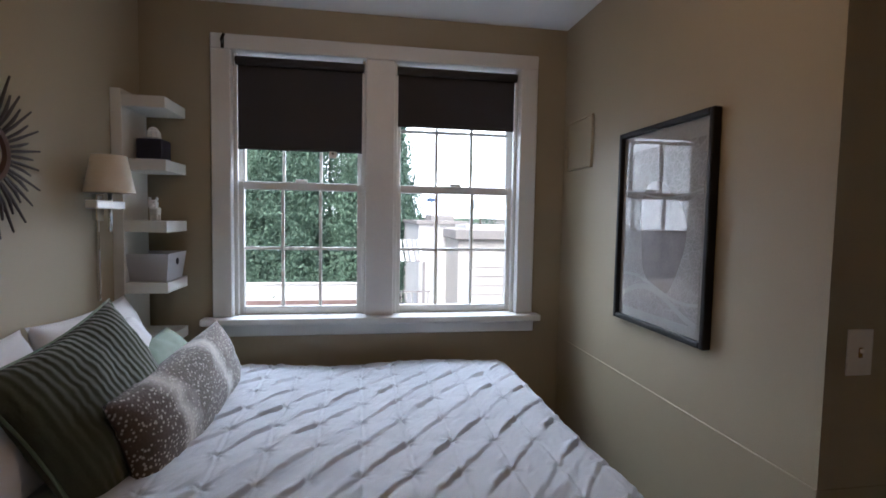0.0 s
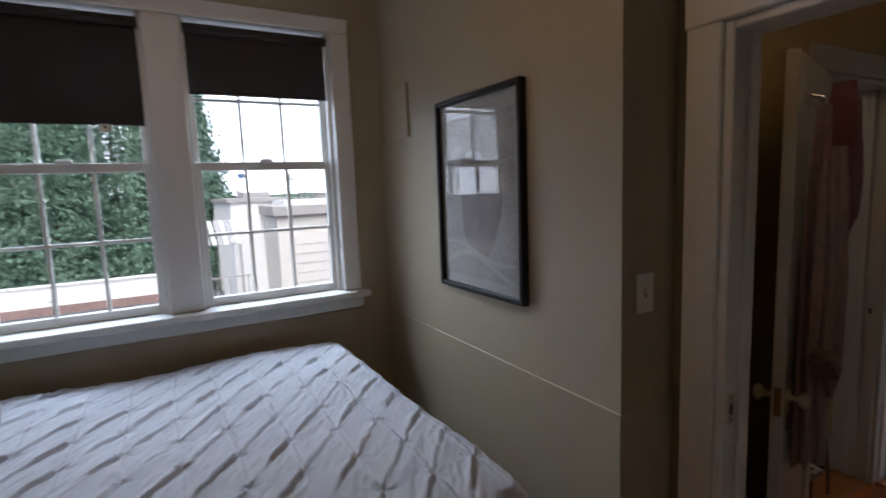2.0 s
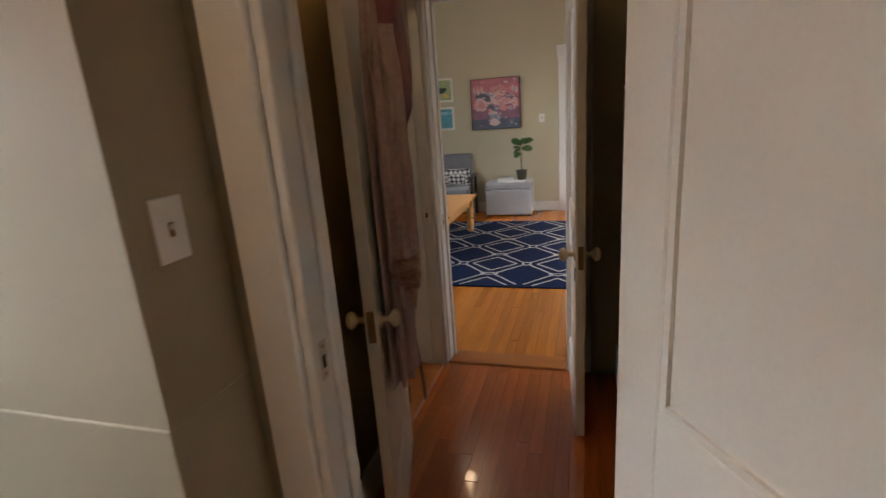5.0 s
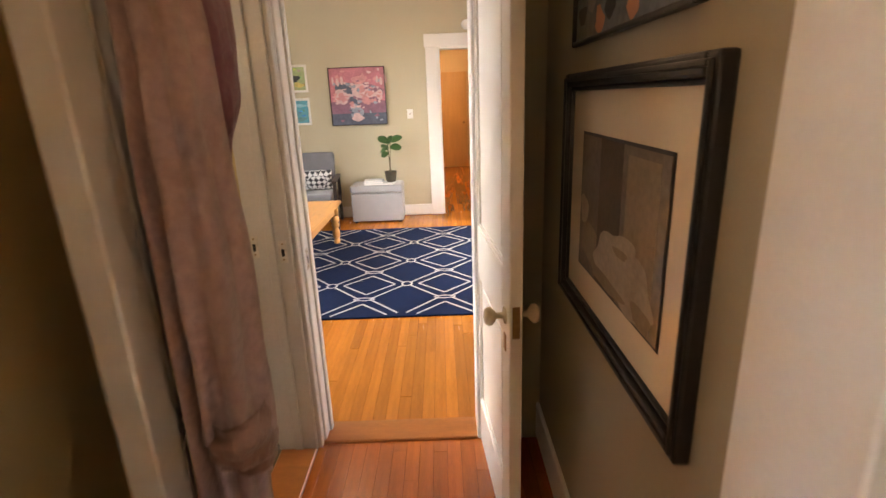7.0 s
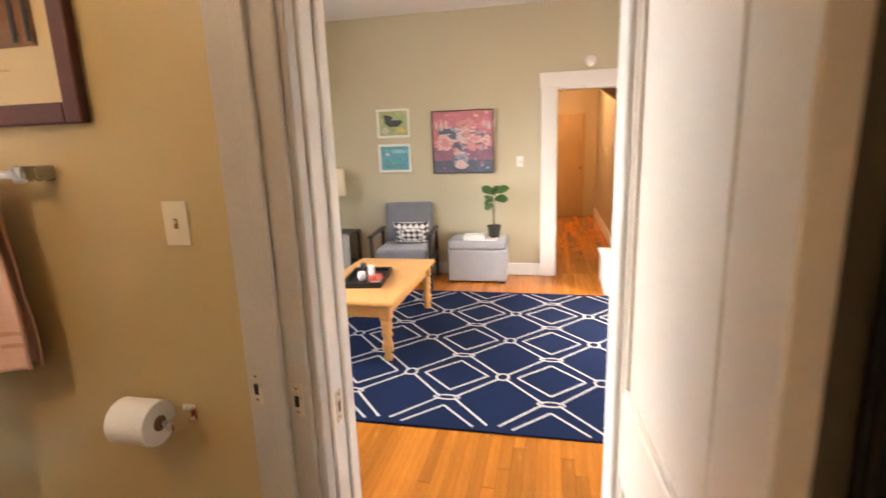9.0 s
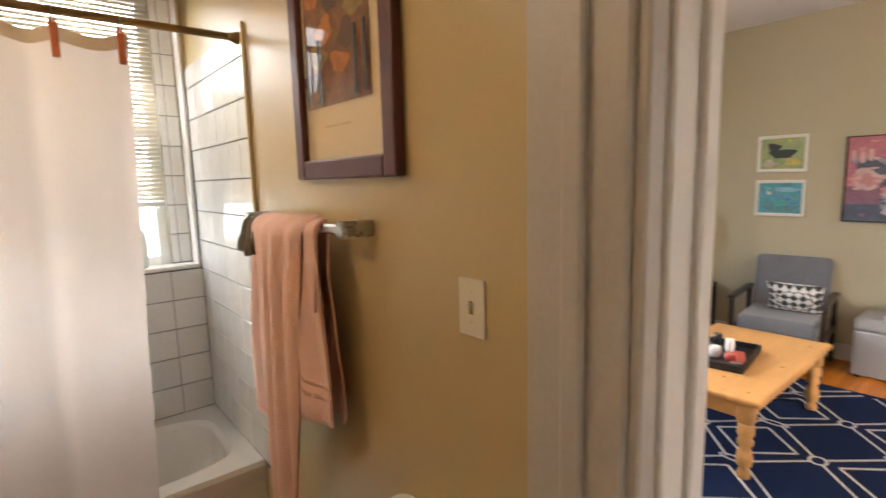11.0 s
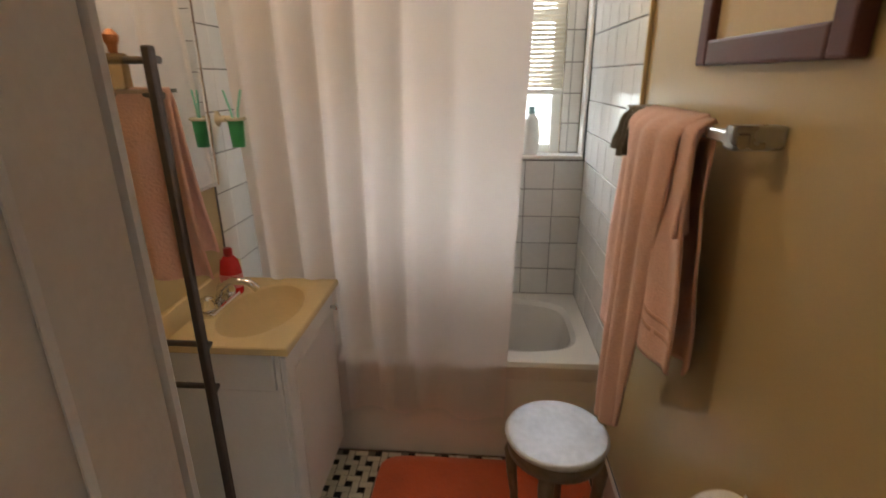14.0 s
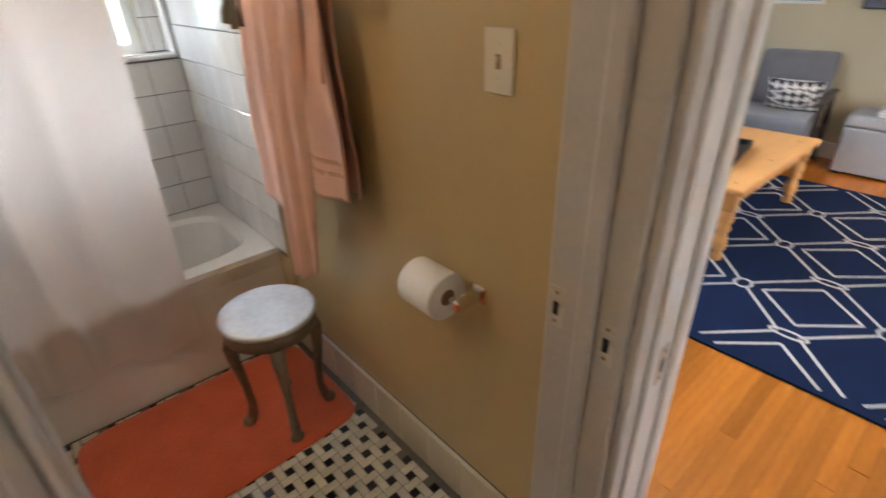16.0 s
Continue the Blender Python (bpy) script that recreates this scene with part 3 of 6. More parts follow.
def cushion(name, label, m, w, h, d, material, piping=None, group="", pinch=0.1, seed=0):
    """A soft pillow: width along x, height along z, depth along y."""
    bm = bmesh.new()
    n = 26
    t = thing(name, label, "pillow", m, group)
    for s in (-1, 1):
        def g(u, v, s=s):
            a, b = 2 * u - 1, 2 * v - 1
            ex = 1 - pinch * (1 - abs(b) ** 2) * abs(a) ** 6
            ez = 1 - pinch * (1 - abs(a) ** 2) * abs(b) ** 6
            fat = max(0.0, (1 - abs(a) ** 2.6)) ** 0.55 * max(0.0, (1 - abs(b) ** 2.6)) ** 0.55
            fat *= 1 + 0.14 * noise.noise(Vector((a * 2 + seed, b * 2, s)))
            wr = 0.006 * noise.noise(Vector((a * 7, b * 7, seed + s))) * fat
            return Vector((a * ex * w / 2, s * (fat * d / 2 + wr), b * ez * h / 2))
        sheet(g, n, n, bm=bm)
    bmesh.ops.remove_doubles(bm, verts=bm.verts, dist=0.0008)
    part("cushion_cover", bm, material, t, smooth=True)
    if piping:
        ring = []
        for k in range(64):
            q = k / 64 * 4
            side, f = int(q), q - int(q)
            a, b = ((2 * f - 1, -1), (1, 2 * f - 1), (1 - 2 * f, 1), (-1, 1 - 2 * f))[side]
            ring.append((a * (1 - pinch * (1 - b * b) * abs(a) ** 6) * w / 2, 0, b * (1 - pinch * (1 - a * a) * abs(b) ** 6) * h / 2))
        part("piping", tube(ring + [ring[0]], 0.005, 6), piping, t, smooth=True)
    return t


def fawn_mat():
    """Grey-brown fur with pale spots and a white belly band."""
    m = node_mat("spotted_fawn_fur", (0.085, 0.060, 0.046), 0.95, 0.5, 7, 120, 0.6, sheen=0.3)
    nt = m.node_tree
    b = nt.nodes["Principled BSDF"]
    old = b.inputs["Base Color"].links[0].from_socket
    tc = nt.nodes.new("ShaderNodeTexCoord")
    vor = nt.nodes.new("ShaderNodeTexVoronoi")
    vor.inputs["Scale"].default_value = 80
    nt.links.new(tc.outputs["Object"], vor.inputs["Vector"])
    spot = nt.nodes.new("ShaderNodeMapRange")
    spot.inputs["From Min"].default_value, spot.inputs["From Max"].default_value = 0.36, 0.25
    nt.links.new(vor.outputs["Distance"], spot.inputs["Value"])
    sep = nt.nodes.new("ShaderNodeSeparateXYZ")
    nt.links.new(tc.outputs["Object"], sep.inputs[0])
    wob = nt.nodes.new("ShaderNodeTexNoise")
    wob.inputs["Scale"].default_value = 9
    nt.links.new(tc.outputs["Object"], wob.inputs["Vector"])
    add = nt.nodes.new("ShaderNodeMath")
    add.operation = "MULTIPLY_ADD"
    add.inputs[1].default_value, add.inputs[2].default_value = 0.16, -0.08
    nt.links.new(wob.outputs[0], add.inputs[0])
    sm = nt.nodes.new("ShaderNodeMath")
    nt.links.new(sep.outputs[0], sm.inputs[0])
    nt.links.new(add.outputs[0], sm.inputs[1])
    band = nt.nodes.new("ShaderNodeValToRGB")
    els = band.color_ramp.elements
    for pos, val in ((0.14, 0.0), (0.22, 0.75), (0.30, 0.04), (0.56, 0.04), (0.64, 0.8), (0.72, 0.04)):
        e = els.new(pos)
        e.color = (val, val, val, 1)
    els[0].color = els[-1].color = (0, 0, 0, 1)
    half = nt.nodes.new("ShaderNodeMath")
    half.operation = "MULTIPLY_ADD"
    half.inputs[1].default_value, half.inputs[2].default_value = 1.15, 0.5
    nt.links.new(sm.outputs[0], half.inputs[0])
    nt.links.new(half.outputs[0], band.inputs[0])
    c1, c2 = nt.nodes.new("ShaderNodeMix"), nt.nodes.new("ShaderNodeMix")
    c1.data_type = c2.data_type = "RGBA"
    nt.links.new(spot.outputs[0], c1.inputs[0])
    nt.links.new(old, c1.inputs[6])
    c1.inputs[7].default_value = (0.46, 0.41, 0.36, 1)
    nt.links.new(band.outputs[0], c2.inputs[0])
    nt.links.new(c1.outputs[2], c2.inputs[6])
    c2.inputs[7].default_value = (0.60, 0.56, 0.52, 1)
    nt.links.new(c2.outputs[2], b.inputs["Base Color"])
    return m


def ribbed_mat():
    """Dark green cloth with thin stitched ridges running down it."""
    m = node_mat("dark_green_ribbed_cloth", (0.055, 0.062, 0.036), 0.9, 0.25, 5, 200, 0.3, sheen=0.3)
    nt = m.node_tree
    b = nt.nodes["Principled BSDF"]
    tc = nt.nodes.new("ShaderNodeTexCoord")
    wave = nt.nodes.new("ShaderNodeTexWave")
    wave.inputs["Scale"].default_value, wave.inputs["Distortion"].default_value = 13, 1.8
    wave.inputs["Detail Scale"].default_value = 2
    nt.links.new(tc.outputs["Object"], wave.inputs["Vector"])
    bp = nt.nodes.new("ShaderNodeBump")
    bp.inputs["Strength"].default_value, bp.inputs["Distance"].default_value = 0.4, 0.010
    nt.links.new(wave.outputs["Fac"], bp.inputs["Height"])
    nt.links.new(bp.outputs[0], b.inputs["Normal"])
    return m


GREEN = node_mat("sage_green_satin", (0.16, 0.22, 0.15), 0.6, 0.1, 5, 250, 0.2, sheen=0.3)
cushion("pillow", "white cotton pillow leaning against the wall", pose(-0.265, 1.26, 1.06, -22, 0, 90), 0.66, 0.44, 0.18, LINEN, group="bed pillows", seed=1)
cushion("pillow", "white cotton pillow leaning against the wall", pose(-0.265, 0.58, 1.06, -22, 0, 90), 0.66, 0.44, 0.18, LINEN, group="bed pillows", seed=2)
cushion("pillow", "off-white cotton pillow in front of another", pose(-0.17, 1.16, 1.03, -28, 0, 92), 0.64, 0.42, 0.15, LINEN, group="bed pillows", seed=3)
cushion("throw_pillow", "sage green satin throw pillow behind the fur one", pose(-0.09, 1.42, 0.985, -42, 0, 88), 0.42, 0.34, 0.14, GREEN, seed=4)
cushion("throw_pillow", "dark green ribbed square throw pillow with cord edge", pose(-0.075, 0.80, 1.06, -26, -12, 82), 0.54, 0.50, 0.19, ribbed_mat(), GREEN, seed=5)
cushion("lumbar_pillow", "long spotted fawn fur pillow with a pale band", pose(0.065, 1.12, 0.985, -18, -2, 88), 0.96, 0.30, 0.20, fawn_mat(), seed=6, pinch=0.05)

# ---- things on the bedroom walls ----
SHELF = node_mat("white_shelf_laminate", (0.70, 0.70, 0.66), 0.45, 0.04, 3, 120, 0.05)
sh = thing("wall_shelf", "tall white laminate wall shelf with five boards", "shelf", pose(XW, 1.60, 0))
part("back_board", boxes(((0, 0, 1.0), (0.045, 0.26, 2.16)), bevel=0.002), SHELF, sh)
for z in (2.085, 1.812, 1.54, 1.268, 1.02):
    part("board", boxes(((0.045, 0.0, z), (0.22, 0.26, z + 0.05)), bevel=0.002), SHELF, sh)
tb = thing("tissue_box", "dark navy tissue box with a white tissue", "tissue box", pose(XW + 0.12, 1.74, 1.862))
part("box", boxes(((-0.055, -0.055, 0), (0.055, 0.055, 0.10)), bevel=0.004), node_mat("navy_card", (0.018, 0.02, 0.05), 0.5, 0.2), tb)
part("tissue", lathe([(0.022, 0.098), (0.034, 0.11), (0.03, 0.135), (0.016, 0.155), (0.004, 0.16)], 9), LINEN, tb)
dog = tagged(obj_of("dog_figurine", boxes(((-0.045, -0.018, 0.025), (0.035, 0.018, 0.062)), ((-0.042, -0.017, 0), (-0.027, -0.003, 0.03)), ((-0.042, 0.003, 0), (-0.027, 0.017, 0.03)), ((0.018, -0.017, 0), (0.033, -0.003, 0.03)), ((0.018, 0.003, 0), (0.033, 0.017, 0.03)), ((-0.075, -0.016, 0.055), (-0.035, 0.016, 0.095)), ((-0.088, -0.01, 0.06), (-0.07, 0.01, 0.078)), ((-0.05, -0.02, 0.09), (-0.036, -0.008, 0.108)), ((-0.05, 0.008, 0.09), (-0.036, 0.02, 0.108)), ((0.03, -0.006, 0.05), (0.045, 0.006, 0.09)), bevel=0.007, seg=2), PLATEW), "small glossy white ceramic dog on the shelf", "figurine")
dog.matrix_world = pose(XW + 0.13, 1.72, 1.59, 0, 0, 100)
bk = thing("storage_box", "white tapered storage box with a teal lining", "storage box", pose(XW + 0.13, 1.73, 1.318))
def tapered(w0, d0, w1, d1, h):
    bm = bmesh.new()
    vs = [bm.verts.new(p) for p in ((-w0, -d0, 0), (w0, -d0, 0), (w0, d0, 0), (-w0, d0, 0), (-w1, -d1, h), (w1, -d1, h), (w1, d1, h), (-w1, d1, h))]
    for q in ((3, 2, 1, 0), (0, 1, 5, 4), (1, 2, 6, 5), (2, 3, 7, 6), (3, 0, 4, 7)):
        bm.faces.new([vs[i] for i in q])
    bmesh.ops.solidify(bm, geom=bm.faces[:], thickness=0.004)
    return bm
part("body", tapered(0.075, 0.10, 0.09, 0.118, 0.125), LINEN, bk)
part("lining", boxes(((-0.082, -0.108, 0.10), (0.082, 0.108, 0.106))), node_mat("teal_cloth", (0.03, 0.16, 0.17), 0.9), bk, "teal cloth lining")
part("handle_hole", lathe([(0.016, 0), (0.016, 0.002)], 14, Matrix.Translation((0.087, 0, 0.085)) @ Matrix.Diagonal((1, 1.0, 1, 1)) @ pose(0, 0, 0, 0, 90, 0)), BLACK, bk)

SHADE = node_mat("cream_lamp_shade", (0.72, 0.66, 0.55), 0.8, 0.05, 5, 200, 0.15)
wl = thing("wall_lamp", "chrome swing-arm wall lamp with a cream shade", "wall lamp", pose(XW, 1.46, 1.66))
part("wall_plate", boxes(((0, -0.03, -0.07), (0.02, 0.03, 0.09)), bevel=0.004), CHROME, wl)
NICKEL = node_mat("brushed_nickel", (0.72, 0.72, 0.72), 0.38, 0.06, 8, 90, 0.04, metal=0.6)
part("arm", boxes(((0.02, -0.045, -0.012), (0.10, -0.015, 0.012)), bevel=0.004), NICKEL, wl)
part("arm", boxes(((0.076, -0.235, -0.022), (0.118, -0.010, 0.010)), bevel=0.004), NICKEL, wl, "square brushed swing arm")
part("stem", tube([(0.10, -0.10, -0.11), (0.10, -0.10, 0.08)], 0.008), CHROME, wl, smooth=True)
bm = lathe([(0.088, 0.04), (0.088, 0.042), (0.060, 0.185), (0.058, 0.185), (0.085, 0.04)], 32)
bmesh.ops.translate(bm, verts=bm.verts, vec=(0.10, -0.10, 0))
part("shade", bm, SHADE, wl, "cream tapered fabric shade", True)
part("cord_cover", boxes(((0, -0.008, -0.40), (0.012, 0.008, -0.07)), bevel=0.002), CHROME, wl)

sb = thing("sunburst_mirror", "round wall mirror with a burst of dark wooden rays", "mirror", pose(XW, 0.825, 1.79, 0, 90, 0))
part("mirror_glass", lathe([(0.075, 0.018), (0.074, 0.022), (0.060, 0.030), (0.045, 0.036), (0.030, 0.040), (0.015, 0.0425), (0.002, 0.043)], 40), MIRROR, sb, "convex round mirror glass", True)
part("rim", lathe([(0.098, 0.0), (0.098, 0.024), (0.088, 0.034), (0.076, 0.03), (0.076, 0.0)], 40), DARKWOOD, sb)
RAY = node_mat("dark_brown_ray_wood", (0.055, 0.042, 0.035), 0.6, 0.2)
for k in range(52):
    a = 2 * math.pi * k / 52
    r = 0.245 + 0.03 * random.random() - (0.045 if k % 2 else 0)
    bm = bmesh.new()
    c, s = math.cos(a), math.sin(a)
    tube([(0.09 * c, 0.09 * s, 0.012 + 0.006 * (k % 2)), (0.16 * c, 0.16 * s, 0.016 + 0.006 * (k % 2)), (r * c, r * s, 0.014)], [0.004, 0.0055, 0.003], 6, bm)
    part("ray", bm, RAY, sb)


def framed(name, label, m, w, h, bar, depth, frame_mat, group="", lip=0.0):
    """A picture on the local xz plane facing -y, its lower left corner at the origin."""
    t = thing(name, label, "picture", m, group)
    for lo, hi in (((0, -depth, 0), (bar, 0, h)), ((w - bar, -depth, 0), (w, 0, h)), ((bar, -depth, 0), (w - bar, 0, bar)), ((bar, -depth, h - bar), (w - bar, 0, h))):
        part("frame_bar", boxes((lo, hi), bevel=min(0.006, bar * 0.3), seg=2), frame_mat, t)
    if lip:
        a, b = bar + lip, depth * 0.62
        for lo, hi in (((bar, -b, bar), (a, 0, h - bar)), ((w - a, -b, bar), (w - bar, 0, h - bar)), ((a, -b, bar), (w - a, 0, a)), ((a, -b, h - a), (w - a, 0, h - bar))):
            part("frame_lip", boxes((lo, hi), bevel=0.004, seg=2), frame_mat, t)
        a, b = bar * 0.30, bar * 0.62
        for lo, hi in (((a, -depth - 0.006, a), (b, -depth + 0.002, h - a)), ((w - b, -depth - 0.006, a), (w - a, -depth + 0.002, h - a)), ((b, -depth - 0.006, a), (w - b, -depth + 0.002, b)), ((b, -depth - 0.006, h - b), (w - b, -depth + 0.002, h - a))):
            part("frame_bead", boxes((lo, hi), bevel=0.004, seg=2), frame_mat, t)
    return t


def ellipse(cx, cz, rx, rz, y, n=26, ph=0.0, wob=0.06):
    bm = bmesh.new()
    vs = [bm.verts.new((cx + rx * (1 + wob * math.sin(3 * a + ph)) * math.cos(a), y, cz + rz * (1 + wob * math.cos(2 * a + ph)) * math.sin(a))) for a in (2 * math.pi * k / n for k in range(n))]
    bm.faces.new(vs)
    return bm


def patch(x0, z0, x1, z1, y):
    return boxes(((x0, y - 0.001, z0), (x1, y, z1)))


def glossy(name, color, vary=0.1, scale=8, grain=60):
    """Paper behind picture glass."""
    return node_mat(name, color, 0.8, vary, scale, grain, 0.0, coat=1.0)


def street_mat():
    """Grey map sheet behind glass, netted with fine pale streets."""
    m = node_mat("grey_map_paper", (0.235, 0.222, 0.215), 0.8, 0.35, 9, 140, 0.0, coat=0.55)
    nt = m.node_tree
    b = nt.nodes["Principled BSDF"]
    old = b.inputs["Base Color"].links[0].from_socket
    tc = nt.nodes.new("ShaderNodeTexCoord")
    total = None
    for scale, wide in ((24, 0.05), (75, 0.07)):
        vor, rg = nt.nodes.new("ShaderNodeTexVoronoi"), nt.nodes.new("ShaderNodeMapRange")
        vor.feature = "DISTANCE_TO_EDGE"
        vor.inputs["Scale"].default_value = scale
        nt.links.new(tc.outputs["Object"], vor.inputs["Vector"])
        rg.inputs["From Max"].default_value = wide
        rg.inputs["To Min"].default_value, rg.inputs["To Max"].default_value = 0.6, 0.0
        nt.links.new(vor.outputs["Distance"], rg.inputs["Value"])
        if total is None:
            total = rg.outputs[0]
        else:
            mx = nt.nodes.new("ShaderNodeMath")
            mx.operation = "MAXIMUM"
            nt.links.new(total, mx.inputs[0])
            nt.links.new(rg.outputs[0], mx.inputs[1])
            total = mx.outputs[0]
    mix = nt.nodes.new("ShaderNodeMix")
    mix.data_type = "RGBA"
    nt.links.new(total, mix.inputs[0])
    nt.links.new(old, mix.inputs[6])
    mix.inputs[7].default_value = (0.40, 0.385, 0.365, 1)
    nt.links.new(mix.outputs[2], b.inputs["Base Color"])
    return m


PAPER = street_mat()
PAPERL = glossy("pale_map_paper", (0.33, 0.325, 0.31), 0.15, 9, 90)
PAPERR = glossy("rose_grey_map_ink", (0.16, 0.13, 0.125), 0.3, 20, 160)
fm = framed("framed_map", "large grey street map in a black frame", pose(XE, 1.235, 1.21, 0, 0, -90), 0.585, 0.785, 0.022, 0.032, BLACK)
part("mount", patch(0.022, 0.022, 0.563, 0.763, -0.012), PAPERL, fm, "pale map sheet behind glass")
part("map_ground", patch(0.05, 0.06, 0.535, 0.70, -0.014), PAPER, fm)
part("map_district", ellipse(0.30, 0.36, 0.14, 0.22, -0.0155, 30, 1.0, 0.14), PAPERR, fm)
for k, (za, amp, wd) in enumerate(((0.10, 0.05, 0.022), (0.16, 0.035, 0.012), (0.52, 0.02, 0.008))):
    bm = bmesh.new()
    row = []
    for i in range(25):
        x = 0.05 + 0.485 * i / 24
        z = za + amp * math.sin(i / 24 * math.pi * 1.4 + k)
        row.append((bm.verts.new((x, -0.0165 - 0.0004 * k, z)), bm.verts.new((x, -0.0165 - 0.0004 * k, z + wd))))
    for a, b in zip(row, row[1:]):
        bm.faces.new((a[0], b[0], b[1], a[1]))
    part("map_river", bm, PAPERL, fm)
ap = thing("access_panel", "painted-over square access panel on the wall", "access panel", pose(XE, 1.54, 1.89))
part("panel_lid", boxes(((-0.008, 0.01, 0.01), (0, 0.29, 0.25)), bevel=0.003), SAGE, ap)
for lo, hi in (((-0.014, 0, 0), (0, 0.012, 0.26)), ((-0.014, 0.288, 0), (0, 0.30, 0.26)), ((-0.014, 0.012, 0), (0, 0.288, 0.012)), ((-0.014, 0.012, 0.248), (0, 0.288, 0.26))):
    part("rim_strip", boxes((lo, hi), bevel=0.003), SAGE, ap)


def globe_lamp(m, label):
    """A shallow ceiling fitting with a glowing glass bowl above the bulb."""
    t = thing("ceiling_light", label, "ceiling light", m)
    part("canopy", lathe([(0.07, -0.03), (0.07, 0.0)], 28), TRIM, t)
    part("bulb", lathe([(0.014, -0.03), (0.02, -0.05), (0.035, -0.085), (0.032, -0.11), (0.012, -0.125)], 20), bpy.data.materials.get("warm_bulb") or plain_mat("warm_bulb", (1.0, 0.7, 0.4), 0.5, emit=2.5), t, "glowing warm bulb", True)
    return t


globe_lamp(pose(0.85, 0.40, ZB), "white round bedroom ceiling light fitting")
# the hall fitting is added too, to go with the fill light
globe_lamp(pose(2.30, -0.08, ZH), "white round ceiling fitting added over the hall fill light")
globe_lamp(pose(2.66, 1.30, ZH), "white round bathroom ceiling light fitting")
globe_lamp(pose(6.0, 0.84, ZL), "white round living room ceiling light fitting")


# ---- hall ----
def cloth_mat(name, color, through_light=0.0, grain=300, bump=0.3, vary=0.08):
    m = node_mat(name, color, 0.95, vary, 7, grain, bump, sheen=0.3, spec=0.2)
    if through_light:
        nt = m.node_tree
        b, out = nt.nodes["Principled BSDF"], nt.nodes["Material Output"]
        tr, mx = nt.nodes.new("ShaderNodeBsdfTranslucent"), nt.nodes.new("ShaderNodeMixShader")
        tr.inputs["Color"].default_value = (*color, 1)
        mx.inputs[0].default_value = through_light
        nt.links.new(b.outputs[0], mx.inputs[1])
        nt.links.new(tr.outputs[0], mx.inputs[2])
        nt.links.new(mx.outputs[0], out.inputs["Surface"])
    return m


ROBE = cloth_mat("mauve_terry", (0.46, 0.33, 0.325), 0, 70, 1.0, 0.30)
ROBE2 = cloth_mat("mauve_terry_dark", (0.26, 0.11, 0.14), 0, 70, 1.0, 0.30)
ROBEC = cloth_mat("pale_mauve_cuff", (0.30, 0.19, 0.165), 0, 160, 0.6, 0.1)
rb = thing("bathrobe", "mauve terry bathrobe hanging on the open door", "bathrobe", pose(3.074, 0.330, 0, 0, 0, 196))


def shaped(cx, cy, z0, z1, widths, depth, folds, seed, sway=0.0, ridge=0.10):
    """Soft hanging cloth whose half width follows a list from top to bottom."""
    def f(u, v):
        a = 2 * math.pi * u
        k = min(len(widths) - 1.001, v * (len(widths) - 1))
        i = int(k)
        h = k - i
        h = h * h * (3 - 2 * h)
        w = widths[i] * (1 - h) + widths[i + 1] * h
        d = depth * (0.45 + 0.55 * w / max(widths))
        fold = 1 + ridge * math.sin(folds * a + 1.1 * math.sin(v * 4 + seed)) + 0.14 * noise.noise(Vector((math.cos(a) * 1.5 + seed, math.sin(a) * 1.5, v * 4))) + 0.05 * noise.noise(Vector((math.cos(a) * 6 + seed, math.sin(a) * 6, v * 9)))
        return Vector((cx + sway * v * v + w * math.cos(a) * fold, cy + max(-0.8, math.sin(a) * fold) * d, z0 + (z1 - z0) * v + 0.02 * math.sin(a + seed) * v))
    bm = sheet(f, 80, 48)
    bmesh.ops.remove_doubles(bm, verts=bm.verts, dist=0.0005)
    return bm


part("robe_body", shaped(0.455, 0.060, 1.86, 0.62, (0.03, 0.075, 0.10, 0.115, 0.125, 0.13), 0.046, 9, 1.0, 0.0, 0.20), ROBE, rb, smooth=True)
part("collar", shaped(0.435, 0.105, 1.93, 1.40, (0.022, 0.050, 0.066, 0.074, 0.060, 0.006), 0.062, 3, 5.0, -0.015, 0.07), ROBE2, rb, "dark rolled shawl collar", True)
part("sleeve", shaped(0.525, 0.100, 1.72, 1.02, (0.03, 0.055, 0.066, 0.072, 0.078, 0.080), 0.048, 6, 2.0, 0.02, 0.16), ROBE, rb, smooth=True)
part("cuff", shaped(0.548, 0.104, 1.075, 0.965, (0.078, 0.088, 0.086, 0.070), 0.050, 3, 2.0, 0.0, 0.05), ROBEC, rb, "turned-back pale cuff", True)
part("belt", sheet(lambda u, v: Vector((0.395 + 0.05 * u - 0.02 * v + 0.008 * math.sin(v * 6), 0.118 + 0.010 * math.sin(v * 7 + u), 1.20 - 0.72 * v)), 6, 30, 0.010), ROBEC, rb, "loose cloth belt hanging down", True)
part("pocket", shaped(0.43, 0.105, 1.10, 0.86, (0.055, 0.066, 0.068, 0.060, 0.02), 0.030, 2, 3.0, 0.0, 0.05), ROBE, rb, "bulging patch pocket", True)
part("hanger_loop", tube([(0.45, 0.018, 1.90), (0.45, 0.05, 1.89), (0.45, 0.055, 1.85)], 0.006, 8), CHROME, rb)

